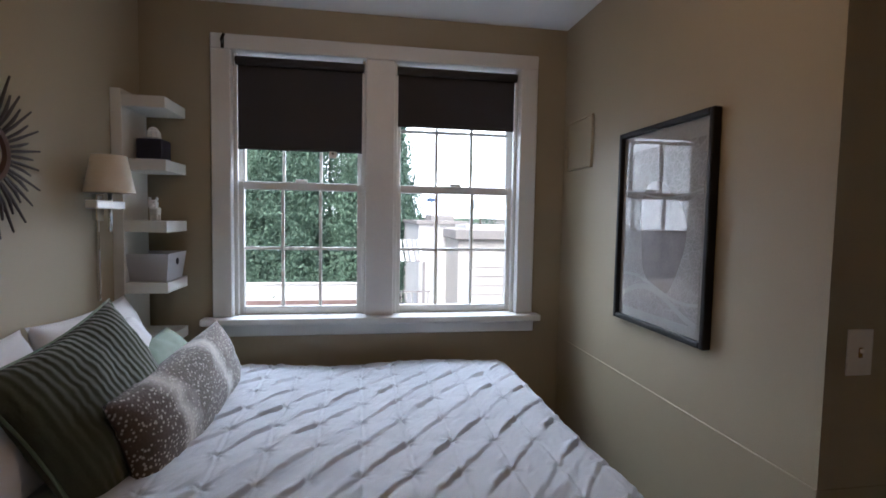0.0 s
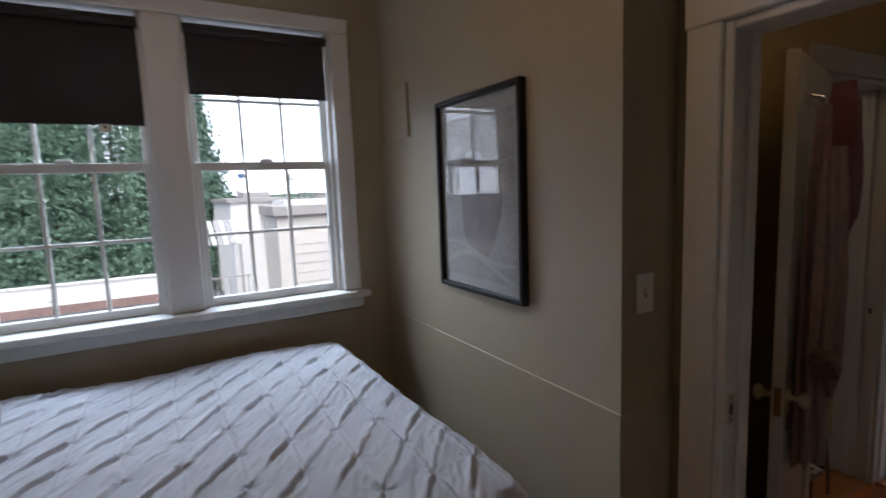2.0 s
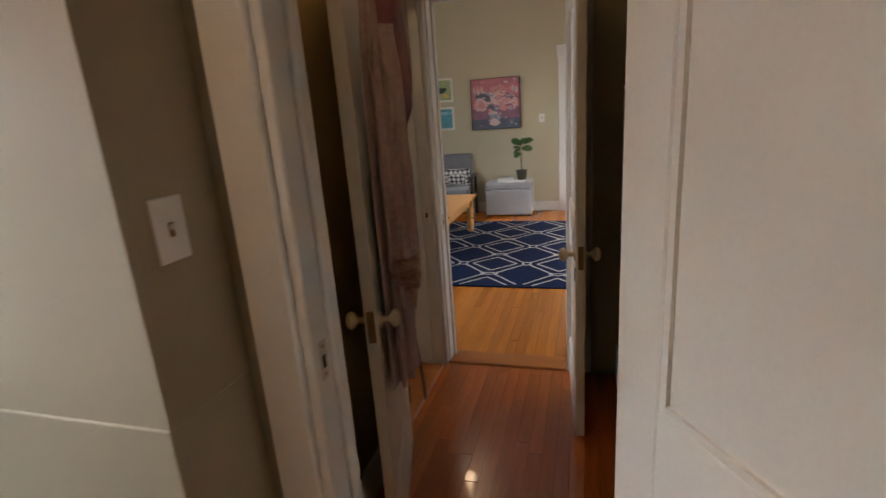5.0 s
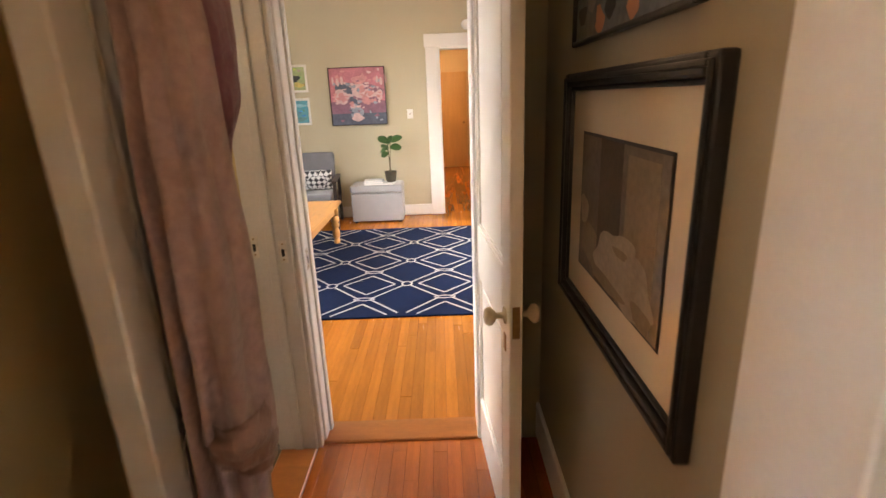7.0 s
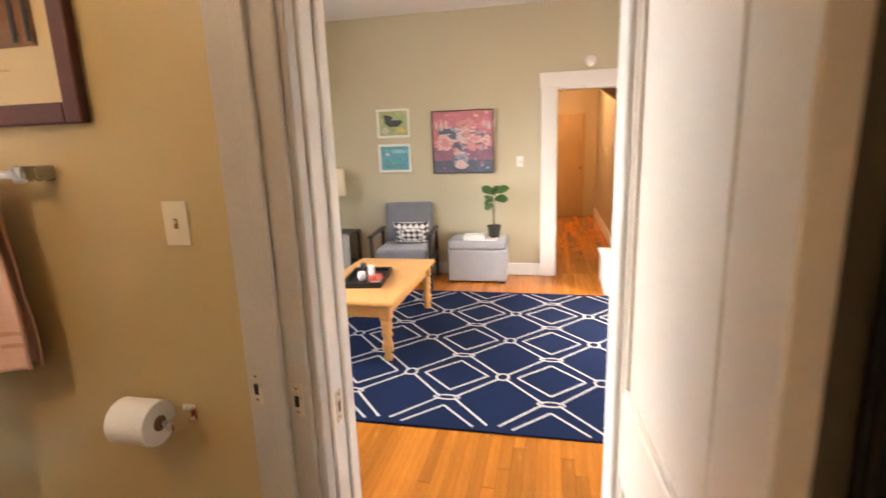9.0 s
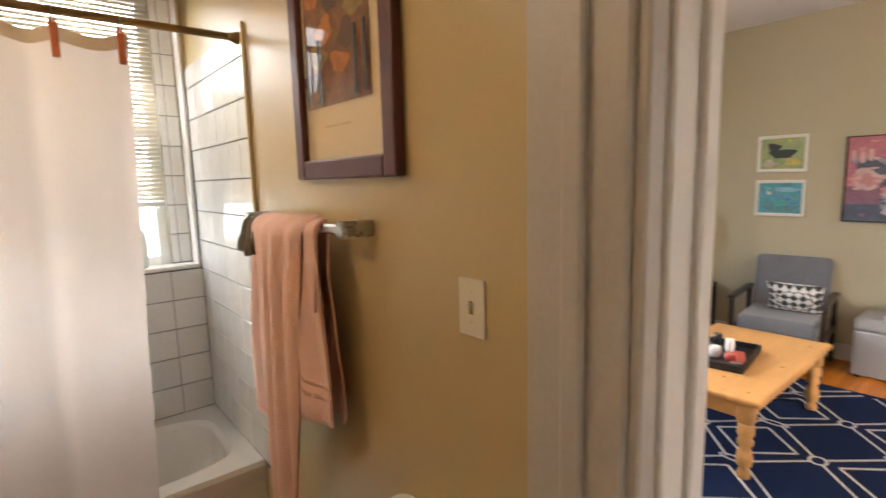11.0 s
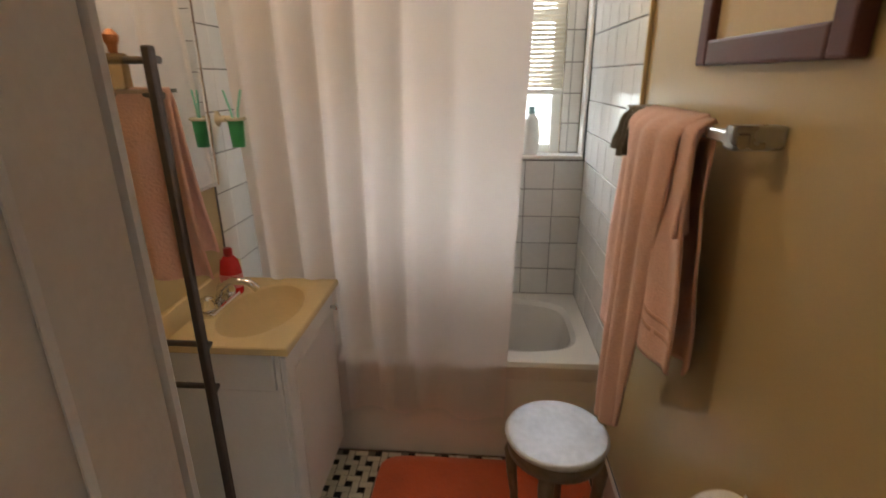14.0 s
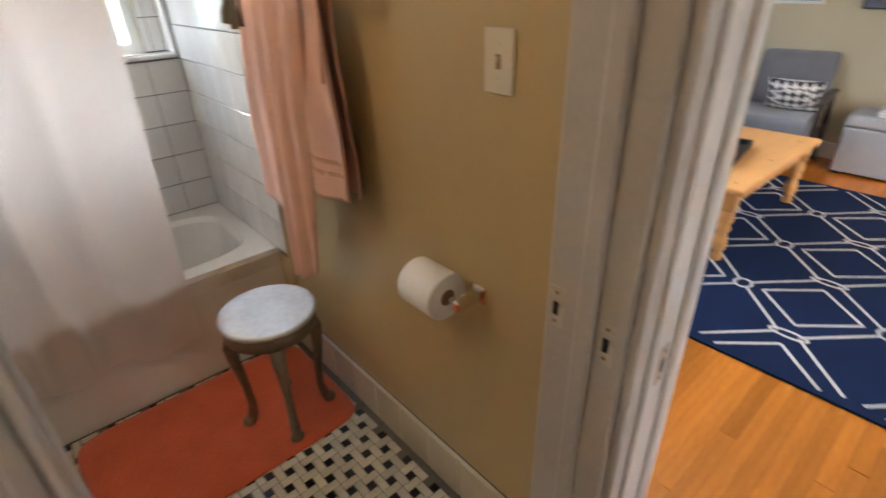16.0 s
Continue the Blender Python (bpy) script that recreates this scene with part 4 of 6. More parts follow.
FRAMEB = node_mat("black_stained_frame", (0.012, 0.011, 0.012), 0.34, 0.3, 8, 60, 0.15, stretch=(1, 6, 6))
MATB = glossy("cream_mount_board", (0.74, 0.63, 0.48), 0.04, 3, 90)
SKETCH = glossy("grey_sepia_drawing", (0.17, 0.135, 0.105), 0.45, 5, 60)
SKETCHL = glossy("pale_sepia_wash", (0.36, 0.30, 0.235), 0.35, 9, 60)
SKETCHM = glossy("tan_sepia_wash", (0.25, 0.19, 0.13), 0.35, 7, 60)
SKETCHD = glossy("dark_sepia_shade", (0.09, 0.065, 0.045), 0.4, 7, 60)
hp = framed("framed_drawing", "sepia figure drawing with a wide mount, black frame", pose(3.45, HR, 0.885, 0, 0, 180), 0.84, 0.655, 0.036, 0.030, FRAMEB, lip=0.010)
part("mount", patch(0.036, 0.036, 0.804, 0.619, -0.008), MATB, hp, "cream mount behind glass")
part("inner_mount", patch(0.155, 0.135, 0.705, 0.505, -0.010), BLACK, hp)
part("drawing", patch(0.162, 0.142, 0.698, 0.498, -0.0115), SKETCH, hp)
part("drawing_wall", patch(0.50, 0.142, 0.66, 0.480, -0.0125), SKETCHM, hp)
part("drawing_curtain", patch(0.32, 0.142, 0.47, 0.498, -0.0127), SKETCHD, hp)
for k, (x, z, rx, rz, mt) in enumerate(((0.20, 0.30, 0.035, 0.045, SKETCHL), (0.28, 0.22, 0.10, 0.05, SKETCHM), (0.44, 0.22, 0.14, 0.06, SKETCHL), (0.56, 0.21, 0.12, 0.062, SKETCHL), (0.50, 0.275, 0.09, 0.030, SKETCHL), (0.49, 0.262, 0.045, 0.012, SKETCHM), (0.62, 0.17, 0.05, 0.025, SKETCHM), (0.40, 0.165, 0.12, 0.018, SKETCHM))):
    part("drawing_wash", ellipse(x, z, rx, rz, -0.0132 - 0.0003 * k, 28, 0.6 + k, 0.20), mt, hp)
hq = framed("framed_print", "colourful street print in a thin dark frame", pose(3.43, HR, 1.61, 0, 0, 180), 0.72, 0.50, 0.012, 0.02, FRAMEB)
part("print", patch(0.012, 0.012, 0.708, 0.488, -0.008), glossy("slate_print_ground", (0.22, 0.24, 0.26), 0.4, 14, 50), hq)
for k in range(9):
    part("print_shape", ellipse(0.07 + 0.075 * k, 0.07 + 0.03 * math.sin(k * 2.1), 0.035, 0.03, -0.0095 - 0.0003 * k, 12, k, 0.3), (BLACK, PAPERL, node_mat("print_orange_%d" % (k // 3), (0.45, 0.2, 0.1), 0.6))[k % 3], hq)

# ---- living room ----
RUGB = node_mat("navy_rug_wool", (0.0075, 0.016, 0.050), 0.95, 0.25, 5, 400, 0.6, spec=0.1)
RUGW = node_mat("cream_rug_wool", (0.54, 0.52, 0.47), 0.95, 0.1, 5, 400, 0.5)
RX0, RX1, RY0, RY1 = 5.18, 7.70, -1.15, 2.05
rug = thing("area_rug", "navy wool rug with a cream diamond lattice", "rug", pose(0, 0, 0.004))
part("rug_body", boxes(((RX0, RY0, -0.004), (RX1, RY1, 0.008)), bevel=0.003), RUGB, rug)


def clip(p, q):
    """The part of a line that lies on the rug."""
    t0, t1 = 0.0, 1.0
    d = (q[0] - p[0], q[1] - p[1])
    for a, lo, hi in ((0, RX0 + 0.03, RX1 - 0.03), (1, RY0 + 0.03, RY1 - 0.03)):
        if abs(d[a]) < 1e-9:
            if not lo < p[a] < hi:
                return None
            continue
        u, v = sorted(((lo - p[a]) / d[a], (hi - p[a]) / d[a]))
        t0, t1 = max(t0, u), min(t1, v)
    return ((p[0] + d[0] * t0, p[1] + d[1] * t0), (p[0] + d[0] * t1, p[1] + d[1] * t1)) if t1 - t0 > 0.02 else None


def stripe(bm, p, q, w=0.008, z=0.0095):
    c = clip(p, q)
    if not c:
        return
    (ax, ay), (bx, by) = c
    n = Vector((ay - by, bx - ax, 0)).normalized() * w
    vs = [bm.verts.new((x + s * n.x, y + s * n.y, z)) for x, y, s in ((ax, ay, -1), (bx, by, -1), (bx, by, 1), (ax, ay, 1))]
    bm.faces.new(vs)


def loop(bm, cx, cy, rx, ry, w=0.008, n=18):
    if not (RX0 + 0.05 < cx < RX1 - 0.05 and RY0 + 0.08 < cy < RY1 - 0.08):
        return
    ri = [[bm.verts.new((cx + (rx + s * w) * math.cos(a), cy + (ry + s * w) * math.sin(a), 0.0102)) for s in (-1, 1)] for a in (2 * math.pi * k / n for k in range(n))]
    for k in range(n):
        a, b = ri[k], ri[(k + 1) % n]
        bm.faces.new((a[0], b[0], b[1], a[1]))


PX, PY = 0.62, 0.625
bm = bmesh.new()
for i in range(-1, 6):
    for j in range(-4, 5):
        cx, cy = 5.20 + PX * i, 0.085 + PY * j
        for sx in (-1, 1):
            for sy in (-1, 1):
                stripe(bm, (cx + sx * 0.036, cy + sy * 0.032), (cx + sx * (PX / 2 - 0.005), cy + sy * (PY / 2 - 0.045)))
                stripe(bm, (cx + sx * 0.0, cy + PY / 2 + sy * 0.215), (cx + sx * 0.215, cy + PY / 2))
        loop(bm, cx, cy, 0.046, 0.040)
        loop(bm, cx + PX / 2, cy + PY / 2, 0.026, 0.078)
part("lattice", bm, RUGW, rug, "cream woven lattice of diamonds and rings")

ct = thing("coffee_table", "knotty pine coffee table with turned legs", "coffee table", pose(6.565, 1.215, 0))
part("tabletop", boxes(((-0.66, -0.365, 0.435), (0.66, 0.365, 0.468)), bevel=0.012, seg=3), PINE, ct)
for y in (-0.29, 0.29):
    part("apron", boxes(((-0.54, y - 0.011, 0.335), (0.54, y + 0.011, 0.435)), bevel=0.003), PINE, ct)
for x in (-0.585, 0.585):
    part("apron", boxes(((x - 0.011, -0.25, 0.335), (x + 0.011, 0.25, 0.435)), bevel=0.003), PINE, ct)
for x in (-0.585, 0.585):
    for y in (-0.29, 0.29):
        bm = lathe([(0.020, 0), (0.030, 0.012), (0.034, 0.035), (0.026, 0.055), (0.022, 0.065), (0.036, 0.085), (0.042, 0.12), (0.034, 0.16), (0.024, 0.185), (0.038, 0.20), (0.040, 0.215), (0.030, 0.235), (0.042, 0.26), (0.040, 0.30), (0.030, 0.325)], 18)
        add_box(bm, (-0.038, -0.038, 0.32), (0.038, 0.038, 0.435), 0.004)
        lg = part("leg", bm, PINE, ct, smooth=True)
        lg.location = (x, y, 0)
for k in range(9):
    kn = part("knot", ellipse(0, 0, 0.012, 0.008, 0, 12, k, 0.2), node_mat("pine_knot_%d" % (k % 2), (0.20, 0.09, 0.03), 0.45, 0.2) if k < 2 else bpy.data.materials["pine_knot_%d" % (k % 2)], ct)
    kn.rotation_euler = (radians(90), 0, radians(20 * k))
    kn.location = (-0.55 + 0.13 * k, -0.28 + 0.17 * ((k * 5) % 4), 0.4686)
ty = thing("serving_tray", "black lacquer serving tray on the coffee table", "tray", pose(6.47, 1.24, 0.468, 0, 0, 8))
part("tray_base", boxes(((-0.24, -0.15, 0.0), (0.24, 0.15, 0.012)), bevel=0.003), BLACK, ty)
for lo, hi in (((-0.25, -0.16, 0), (0.25, -0.145, 0.045)), ((-0.25, 0.145, 0), (0.25, 0.16, 0.045)), ((-0.25, -0.145, 0), (-0.235, 0.145, 0.045)), ((0.235, -0.145, 0), (0.25, 0.145, 0.045))):
    part("tray_side", boxes((lo, hi), bevel=0.003), BLACK, ty)
tm = ty.matrix_world @ Matrix.Translation((0, 0, 0.012))
for k, (x, y, r, h, col, label, name) in enumerate(((-0.06, 0.03, 0.035, 0.07, (0.75, 0.74, 0.72), "white ceramic sugar bowl on the tray", "bowl"), (0.07, -0.02, 0.028, 0.09, (0.75, 0.74, 0.72), "white ceramic milk jug on the tray", "jug"), (0.12, 0.06, 0.03, 0.10, (0.02, 0.02, 0.02), "black glazed cup on the tray", "cup"), (-0.10, -0.06, 0.03, 0.05, (0.45, 0.07, 0.05), "small red candle pot on the tray", "candle"))):
    c = thing(name, label, name, tm @ Matrix.Translation((x, y, 0)))
    part("body", lathe([(r * 0.7, 0), (r, h * 0.35), (r * 0.95, h * 0.8), (r * 0.8, h), (r * 0.7, h), (r * 0.8, h * 0.5), (r * 0.5, 0.008)], 20), node_mat("tray_ware_%d" % k, col, 0.25, 0.05), c, smooth=True)
    part("rim", lathe([(r * 0.83, h - 0.003), (r * 0.86, h), (r * 0.72, h + 0.001)], 20), node_mat("tray_rim_%d" % k, col, 0.3, 0.05), c)
mg = thing("magazine", "red and white magazine lying on the tray", "magazine", tm @ pose(-0.02, -0.085, 0, 0, 0, 14))
part("pages", boxes(((-0.10, -0.04, 0), (0.12, 0.045, 0.012)), bevel=0.001), PLATEW, mg)
part("cover", boxes(((-0.10, -0.041, 0.012), (0.12, 0.046, 0.0135))), node_mat("red_cover", (0.5, 0.08, 0.06), 0.35, 0.2), mg)

GREY = cloth_mat("grey_tweed", (0.17, 0.175, 0.195), 0, 300, 0.5, 0.15)
GREYL = cloth_mat("light_grey_linen", (0.33, 0.335, 0.35), 0, 300, 0.4, 0.08)
ot = thing("storage_ottoman", "light grey fabric storage ottoman with a lid", "ottoman", pose(8.245, 0.585, 0))
part("body", boxes(((-0.185, -0.32, 0.02), (0.185, 0.32, 0.37)), bevel=0.012, seg=2), GREYL, ot)
part("lid", boxes(((-0.19, -0.325, 0.375), (0.19, 0.325, 0.475)), bevel=0.03, seg=3), GREYL, ot)
for x in (-0.15, 0.15):
    for y in (-0.28, 0.28):
        part("foot", boxes(((x - 0.02, y - 0.02, 0), (x + 0.02, y + 0.02, 0.02))), BLACK, ot)
for k, (w, d, h, c, by) in enumerate(((0.36, 0.24, 0.016, (0.72, 0.72, 0.70), 0.545), (0.24, 0.19, 0.020, (0.34, 0.38, 0.46), 0.620), (0.22, 0.17, 0.012, (0.66, 0.66, 0.66), 0.625))):
    b = thing("book", "closed book in a stack on the ottoman", "book", pose(8.19, by, (0.475, 0.4915, 0.512)[k], 0, 0, 4 * k - 3), group="book stack")
    part("pages", boxes(((-d / 2, -w / 2, 0.002), (d / 2 - 0.003, w / 2 - 0.003, h - 0.002))), PLATEW, b)
    for z in (0, h - 0.002):
        part("cover", boxes(((-d / 2 - 0.002, -w / 2 - 0.002, z), (d / 2, w / 2, z + 0.002))), node_mat("book_cover_%d%d" % (k, int(z * 999)), c, 0.5, 0.1), b)
LEAF = node_mat("dark_green_leaf", (0.045, 0.11, 0.028), 0.4, 0.3, 12, 60, 0.1)
pl = thing("potted_plant", "small fiddle-leaf plant in a dark pot", "plant", pose(8.21, 0.405, 0.4915))
part("pot", lathe([(0.055, 0), (0.062, 0.02), (0.075, 0.12), (0.078, 0.13), (0.068, 0.13), (0.064, 0.11)], 26), node_mat("dark_woven_pot", (0.05, 0.045, 0.03), 0.8, 0.3, 20, 60, 0.4), pl, smooth=True)
part("soil", lathe([(0.066, 0.10), (0.066, 0.112)], 20), DARKGAP, pl)
for k, (dx, dy, h) in enumerate(((0.0, 0.015, 0.49), (-0.01, -0.02, 0.48), (0.012, 0.02, 0.40))):
    part("stem", tube([(0, 0.01 * k - 0.01, 0.11), (dx * 0.5, dy * 0.3, h * 0.6), (dx, dy, h)], 0.004, 7), node_mat("stem_brown_%d" % k, (0.10, 0.08, 0.04), 0.8), pl)


def leaf(length, width, m, curl=0.25):
    def f(u, v):
        a = v * 2 - 1
        wd = width * math.sin(math.pi * min(0.98, 0.04 + u * 0.94)) ** 0.7 * (0.75 + 0.5 * u)
        return m @ Vector((length * u, wd * a * 0.5, -curl * length * u * u + 0.12 * width * abs(a)))
    return sheet(f, 8, 4, 0.001)


for z, a, up, ln, wd in ((0.47, 80, 40, 0.15, 0.105), (0.49, 250, 25, 0.17, 0.115), (0.43, 150, 15, 0.13, 0.10), (0.40, 60, -5, 0.14, 0.10), (0.41, 285, 10, 0.15, 0.11), (0.46, 200, 60, 0.12, 0.085), (0.36, 110, -20, 0.10, 0.08), (0.48, 330, 55, 0.11, 0.08)):
    part("leaf", leaf(ln, wd, pose(0.01 * math.cos(radians(a)), 0.01 * math.sin(radians(a)), z, -50 * math.sin(radians(a)), -up, a)), LEAF, pl, smooth=True)

ac = thing("armchair", "grey tufted armchair with a dark wooden frame", "armchair", pose(8.06, 1.38, 0, 0, 0, 6))
DW = node_mat("espresso_wood", (0.025, 0.015, 0.012), 0.4, 0.2, 6, 60, 0.1)
part("seat", boxes(((-0.36, -0.275, 0.30), (0.22, 0.275, 0.44)), bevel=0.04, seg=3), GREY, ac)
bm = boxes(((-0.06, -0.28, 0.0), (0.06, 0.28, 0.50)), bevel=0.04, seg=3)
bmesh.ops.transform(bm, matrix=pose(0.23, 0, 0.38, 0, 12, 0), verts=bm.verts)
part("backrest", bm, GREY, ac)
for y in (-0.12, 0.0, 0.12):
    part("button", lathe([(0.014, 0), (0.010, 0.006)], 12, pose(0.23 - 0.065 + 0.064, y, 0.68, 0, -78, 0)), GREY, ac)
for y in (-0.315, 0.315):
    part("armrest", boxes(((-0.36, y - 0.028, 0.565), (0.28, y + 0.028, 0.595)), bevel=0.01, seg=2), DW, ac)
    for x, top in ((-0.32, 0.565), (0.24, 0.565)):
        part("leg", boxes(((x - 0.022, y - 0.018, 0), (x + 0.022, y + 0.018, top)), bevel=0.006), DW, ac)
    part("side_rail", boxes(((-0.30, y - 0.014, 0.27), (0.22, y + 0.014, 0.32)), bevel=0.004), DW, ac)
part("front_rail", boxes(((-0.34, -0.30, 0.26), (-0.31, 0.30, 0.31)), bevel=0.004), DW, ac)


def chevron_mat():
    """White cloth with wavy black bands."""
    m = cloth_mat("white_pattern_cloth", (0.78, 0.77, 0.74), 0, 300, 0.3)
    nt = m.node_tree
    b = nt.nodes["Principled BSDF"]
    tc, wv, rp, mx = (nt.nodes.new(n) for n in ("ShaderNodeTexCoord", "ShaderNodeTexChecker", "ShaderNodeMapping", "ShaderNodeMix"))
    rp.inputs["Rotation"].default_value = (0, radians(45), 0)
    nt.links.new(tc.outputs["Object"], rp.inputs["Vector"])
    wv.inputs["Scale"].default_value = 22
    nt.links.new(rp.outputs[0], wv.inputs["Vector"])
    mx.data_type = "RGBA"
    old = b.inputs["Base Color"].links[0].from_socket
    nt.links.new(wv.outputs["Fac"], mx.inputs[0])
    nt.links.new(old, mx.inputs[6])
    mx.inputs[7].default_value = (0.05, 0.05, 0.055, 1)
    nt.links.new(mx.outputs[2], b.inputs["Base Color"])
    return m


cushion("throw_pillow", "white throw pillow with a black geometric pattern", pose(8.01, 1.29, 0.575, -24, 0, 96), 0.40, 0.28, 0.11, chevron_mat(), seed=9)

sf = thing("sofa", "pale grey sofa below the living room window", "sofa", pose(6.9, 2.28, 0))
part("base", boxes(((-0.85, -0.32, 0.10), (0.85, 0.32, 0.32)), bevel=0.02, seg=2), GREYL, sf)
part("backrest", boxes(((-0.85, 0.22, 0.32), (0.85, 0.42, 0.80)), bevel=0.05, seg=3), GREYL, sf)
for x in (-0.85, 0.75):
    part("arm", boxes(((x, -0.34, 0.10), (x + 0.16, 0.36, 0.60)), bevel=0.04, seg=3), GREYL, sf)
for x in (-0.34, 0.36):
    part("seat_cushion", boxes(((x - 0.34, -0.34, 0.32), (x + 0.34, 0.22, 0.46)), bevel=0.04, seg=3), GREYL, sf)
for x in (-0.8, 0.86):
    for y in (-0.28, 0.28):
        part("leg", boxes(((x - 0.02, y - 0.02, 0), (x + 0.02, y + 0.02, 0.10))), DW, sf)
cushion("throw_pillow", "pale throw pillow leaning on the sofa's arm", pose(7.38, 2.16, 0.62, -20, 0, 30), 0.40, 0.36, 0.14, LINEN, seed=11)
st = thing("side_table", "dark wooden side table beside the armchair", "side table", pose(8.10, 2.22, 0))
part("tabletop", boxes(((-0.22, -0.20, 0.53), (0.22, 0.20, 0.56)), bevel=0.006), DW, st)
part("shelf", boxes(((-0.20, -0.18, 0.18), (0.20, 0.18, 0.20)), bevel=0.003), DW, st)
for x in (-0.2, 0.2):
    for y in (-0.18, 0.18):
        part("leg", boxes(((x - 0.018, y - 0.018, 0), (x + 0.018, y + 0.018, 0.53)), bevel=0.003), DW, st)
tl = thing("table_lamp", "glass table lamp with a white drum shade", "table lamp", pose(8.12, 2.22, 0.56))
part("base", lathe([(0.06, 0), (0.06, 0.012), (0.03, 0.03), (0.05, 0.10), (0.055, 0.20), (0.025, 0.32), (0.012, 0.36), (0.01, 0.42)], 26), plain_mat("pale_glass", (0.75, 0.8, 0.8), 0.08, 0.0, 0.7), tl, smooth=True)
part("shade", lathe([(0.125, 0.42), (0.12, 0.72), (0.117, 0.72), (0.122, 0.42)], 30), SHADE, tl, "white drum shade", True)
part("finial", lathe([(0.006, 0.70), (0.012, 0.735), (0.003, 0.75)], 12), BRASS, tl)

# paintings on the far wall, facing -x
FLW = node_mat("roughly_painted_pale_rose", (0.64, 0.46, 0.46), 0.6, 0.25, 18, 60, 0.4)
PINK = node_mat("painted_rose_ground", (0.50, 0.19, 0.23), 0.6, 0.35, 10, 50, 0.4)
PINK2 = node_mat("painted_coral", (0.60, 0.29, 0.29), 0.6, 0.3, 16, 50, 0.4)
MAUVE = node_mat("painted_mauve", (0.26, 0.13, 0.19), 0.6, 0.35, 16, 50, 0.4)
SLATE = node_mat("painted_slate_blue", (0.10, 0.12, 0.17), 0.6, 0.35, 16, 50, 0.4)
VASE = node_mat("painted_glass_blue", (0.30, 0.34, 0.42), 0.5, 0.3, 16, 50, 0.4)
FRW = node_mat("white_picture_frame", (0.78, 0.77, 0.72), 0.45, 0.05)
fp = framed("flower_painting", "large pink painting of roses in a vase", pose(XL, 1.117, 1.187, 0, 0, -90) @ Matrix.Diagonal((1.053, 1, 0.960, 1)), 0.66, 0.72, 0.008, 0.043, DW)
part("canvas", patch(0.008, 0.008, 0.652, 0.712, -0.026), PINK, fp)
part("painted_table", patch(0.008, 0.008, 0.652, 0.15, -0.028), SLATE, fp)
part("painted_band", patch(0.008, 0.15, 0.652, 0.30, -0.0285), MAUVE, fp)
for k, (x, z, rx, rz, mt) in enumerate(((0.20, 0.43, 0.12, 0.13, SLATE), (0.52, 0.40, 0.10, 0.11, MAUVE), (0.14, 0.36, 0.095, 0.085, FLW), (0.37, 0.44, 0.10, 0.10, FLW), (0.46, 0.34, 0.10, 0.075, PINK2), (0.57, 0.36, 0.06, 0.07, FLW), (0.36, 0.56, 0.085, 0.06, PINK2), (0.29, 0.29, 0.06, 0.09, SLATE), (0.30, 0.17, 0.075, 0.10, VASE), (0.31, 0.10, 0.07, 0.045, FLW), (0.13, 0.36, 0.05, 0.045, PINK2), (0.38, 0.45, 0.05, 0.045, PINK2))):
    part("painted_bloom", ellipse(x, z, rx, rz, -0.0295 - 0.0006 * k, 22, k, 0.22), mt, fp)
DABS = random.Random(8)
for k in range(90):
    x, z = DABS.uniform(0.05, 0.61), min(0.68, max(0.06, DABS.gauss(0.38, 0.14)))
    tone = (SLATE, MAUVE, VASE)[k % 3] if z < 0.20 else (FLW, PINK2, MAUVE, FLW, PINK2, VASE)[k % 6]
    if z > 0.56:
        tone = (PINK2, FLW, PINK)[k % 3]
    part("painted_dab", ellipse(x, z, DABS.uniform(0.012, 0.034), DABS.uniform(0.010, 0.026), -0.0372 - 0.00003 * k, 9, k, 0.3), tone, fp)
for k in range(9):
    part("painted_petal", ellipse(0.05 + 0.03 * (k % 3) + (0.40 if k > 4 else 0.0) + 0.02 * k, 0.56 - 0.02 * (k % 2), 0.012, 0.05, -0.0402 - 0.0001 * k, 12, k, 0.1), FLW, fp)
for k, (z0, ground, spots) in enumerate(((1.605, (0.34, 0.42, 0.20), (((0.20, 0.16, 0.10, 0.05), (0.04, 0.05, 0.05)), ((0.13, 0.22, 0.05, 0.04), (0.05, 0.05, 0.06)), ((0.28, 0.09, 0.06, 0.03), (0.6, 0.5, 0.15)), ((0.10, 0.08, 0.05, 0.03), (0.55, 0.5, 0.4)))), (1.21, (0.10, 0.33, 0.42), (((0.20, 0.07, 0.13, 0.035), (0.12, 0.28, 0.30)), ((0.11, 0.21, 0.02, 0.02), (0.6, 0.6, 0.55)), ((0.25, 0.24, 0.12, 0.02), (0.25, 0.50, 0.60)))))):
    sp = framed("small_painting", ("small green bird painting in a white frame", "small turquoise sea painting in a white frame")[k], pose(XL, 1.775, z0, 0, 0, -90), 0.395, 0.325, 0.028, 0.022, FRW)
    part("painting_sheet", patch(0.028, 0.028, 0.367, 0.297, -0.010), node_mat("small_painting_ground_%d" % k, ground, 0.6, 0.35, 14, 50, 0.2), sp)
    brush = random.Random(k)
    for n in range(30):
        c = [max(0.01, g * brush.uniform(0.45, 1.6)) for g in ground]
        part("painted_dab", ellipse(brush.uniform(0.05, 0.345), brush.uniform(0.045, 0.28), brush.uniform(0.012, 0.03), brush.uniform(0.008, 0.018), -0.0108 - 0.00002 * n, 9, n, 0.3), node_mat("brush_tone_%d_%d" % (k, n), c, 0.6, 0.3, 20, 50, 0.2), sp)
    for n, (e, c) in enumerate(spots):
        part("painted_shape", ellipse(e[0], e[1], e[2], e[3], -0.0115 - 0.0005 * n, 18, n, 0.25), node_mat("small_painting_tone_%d%d" % (k, n), c, 0.6, 0.3, 20, 50, 0.2), sp)
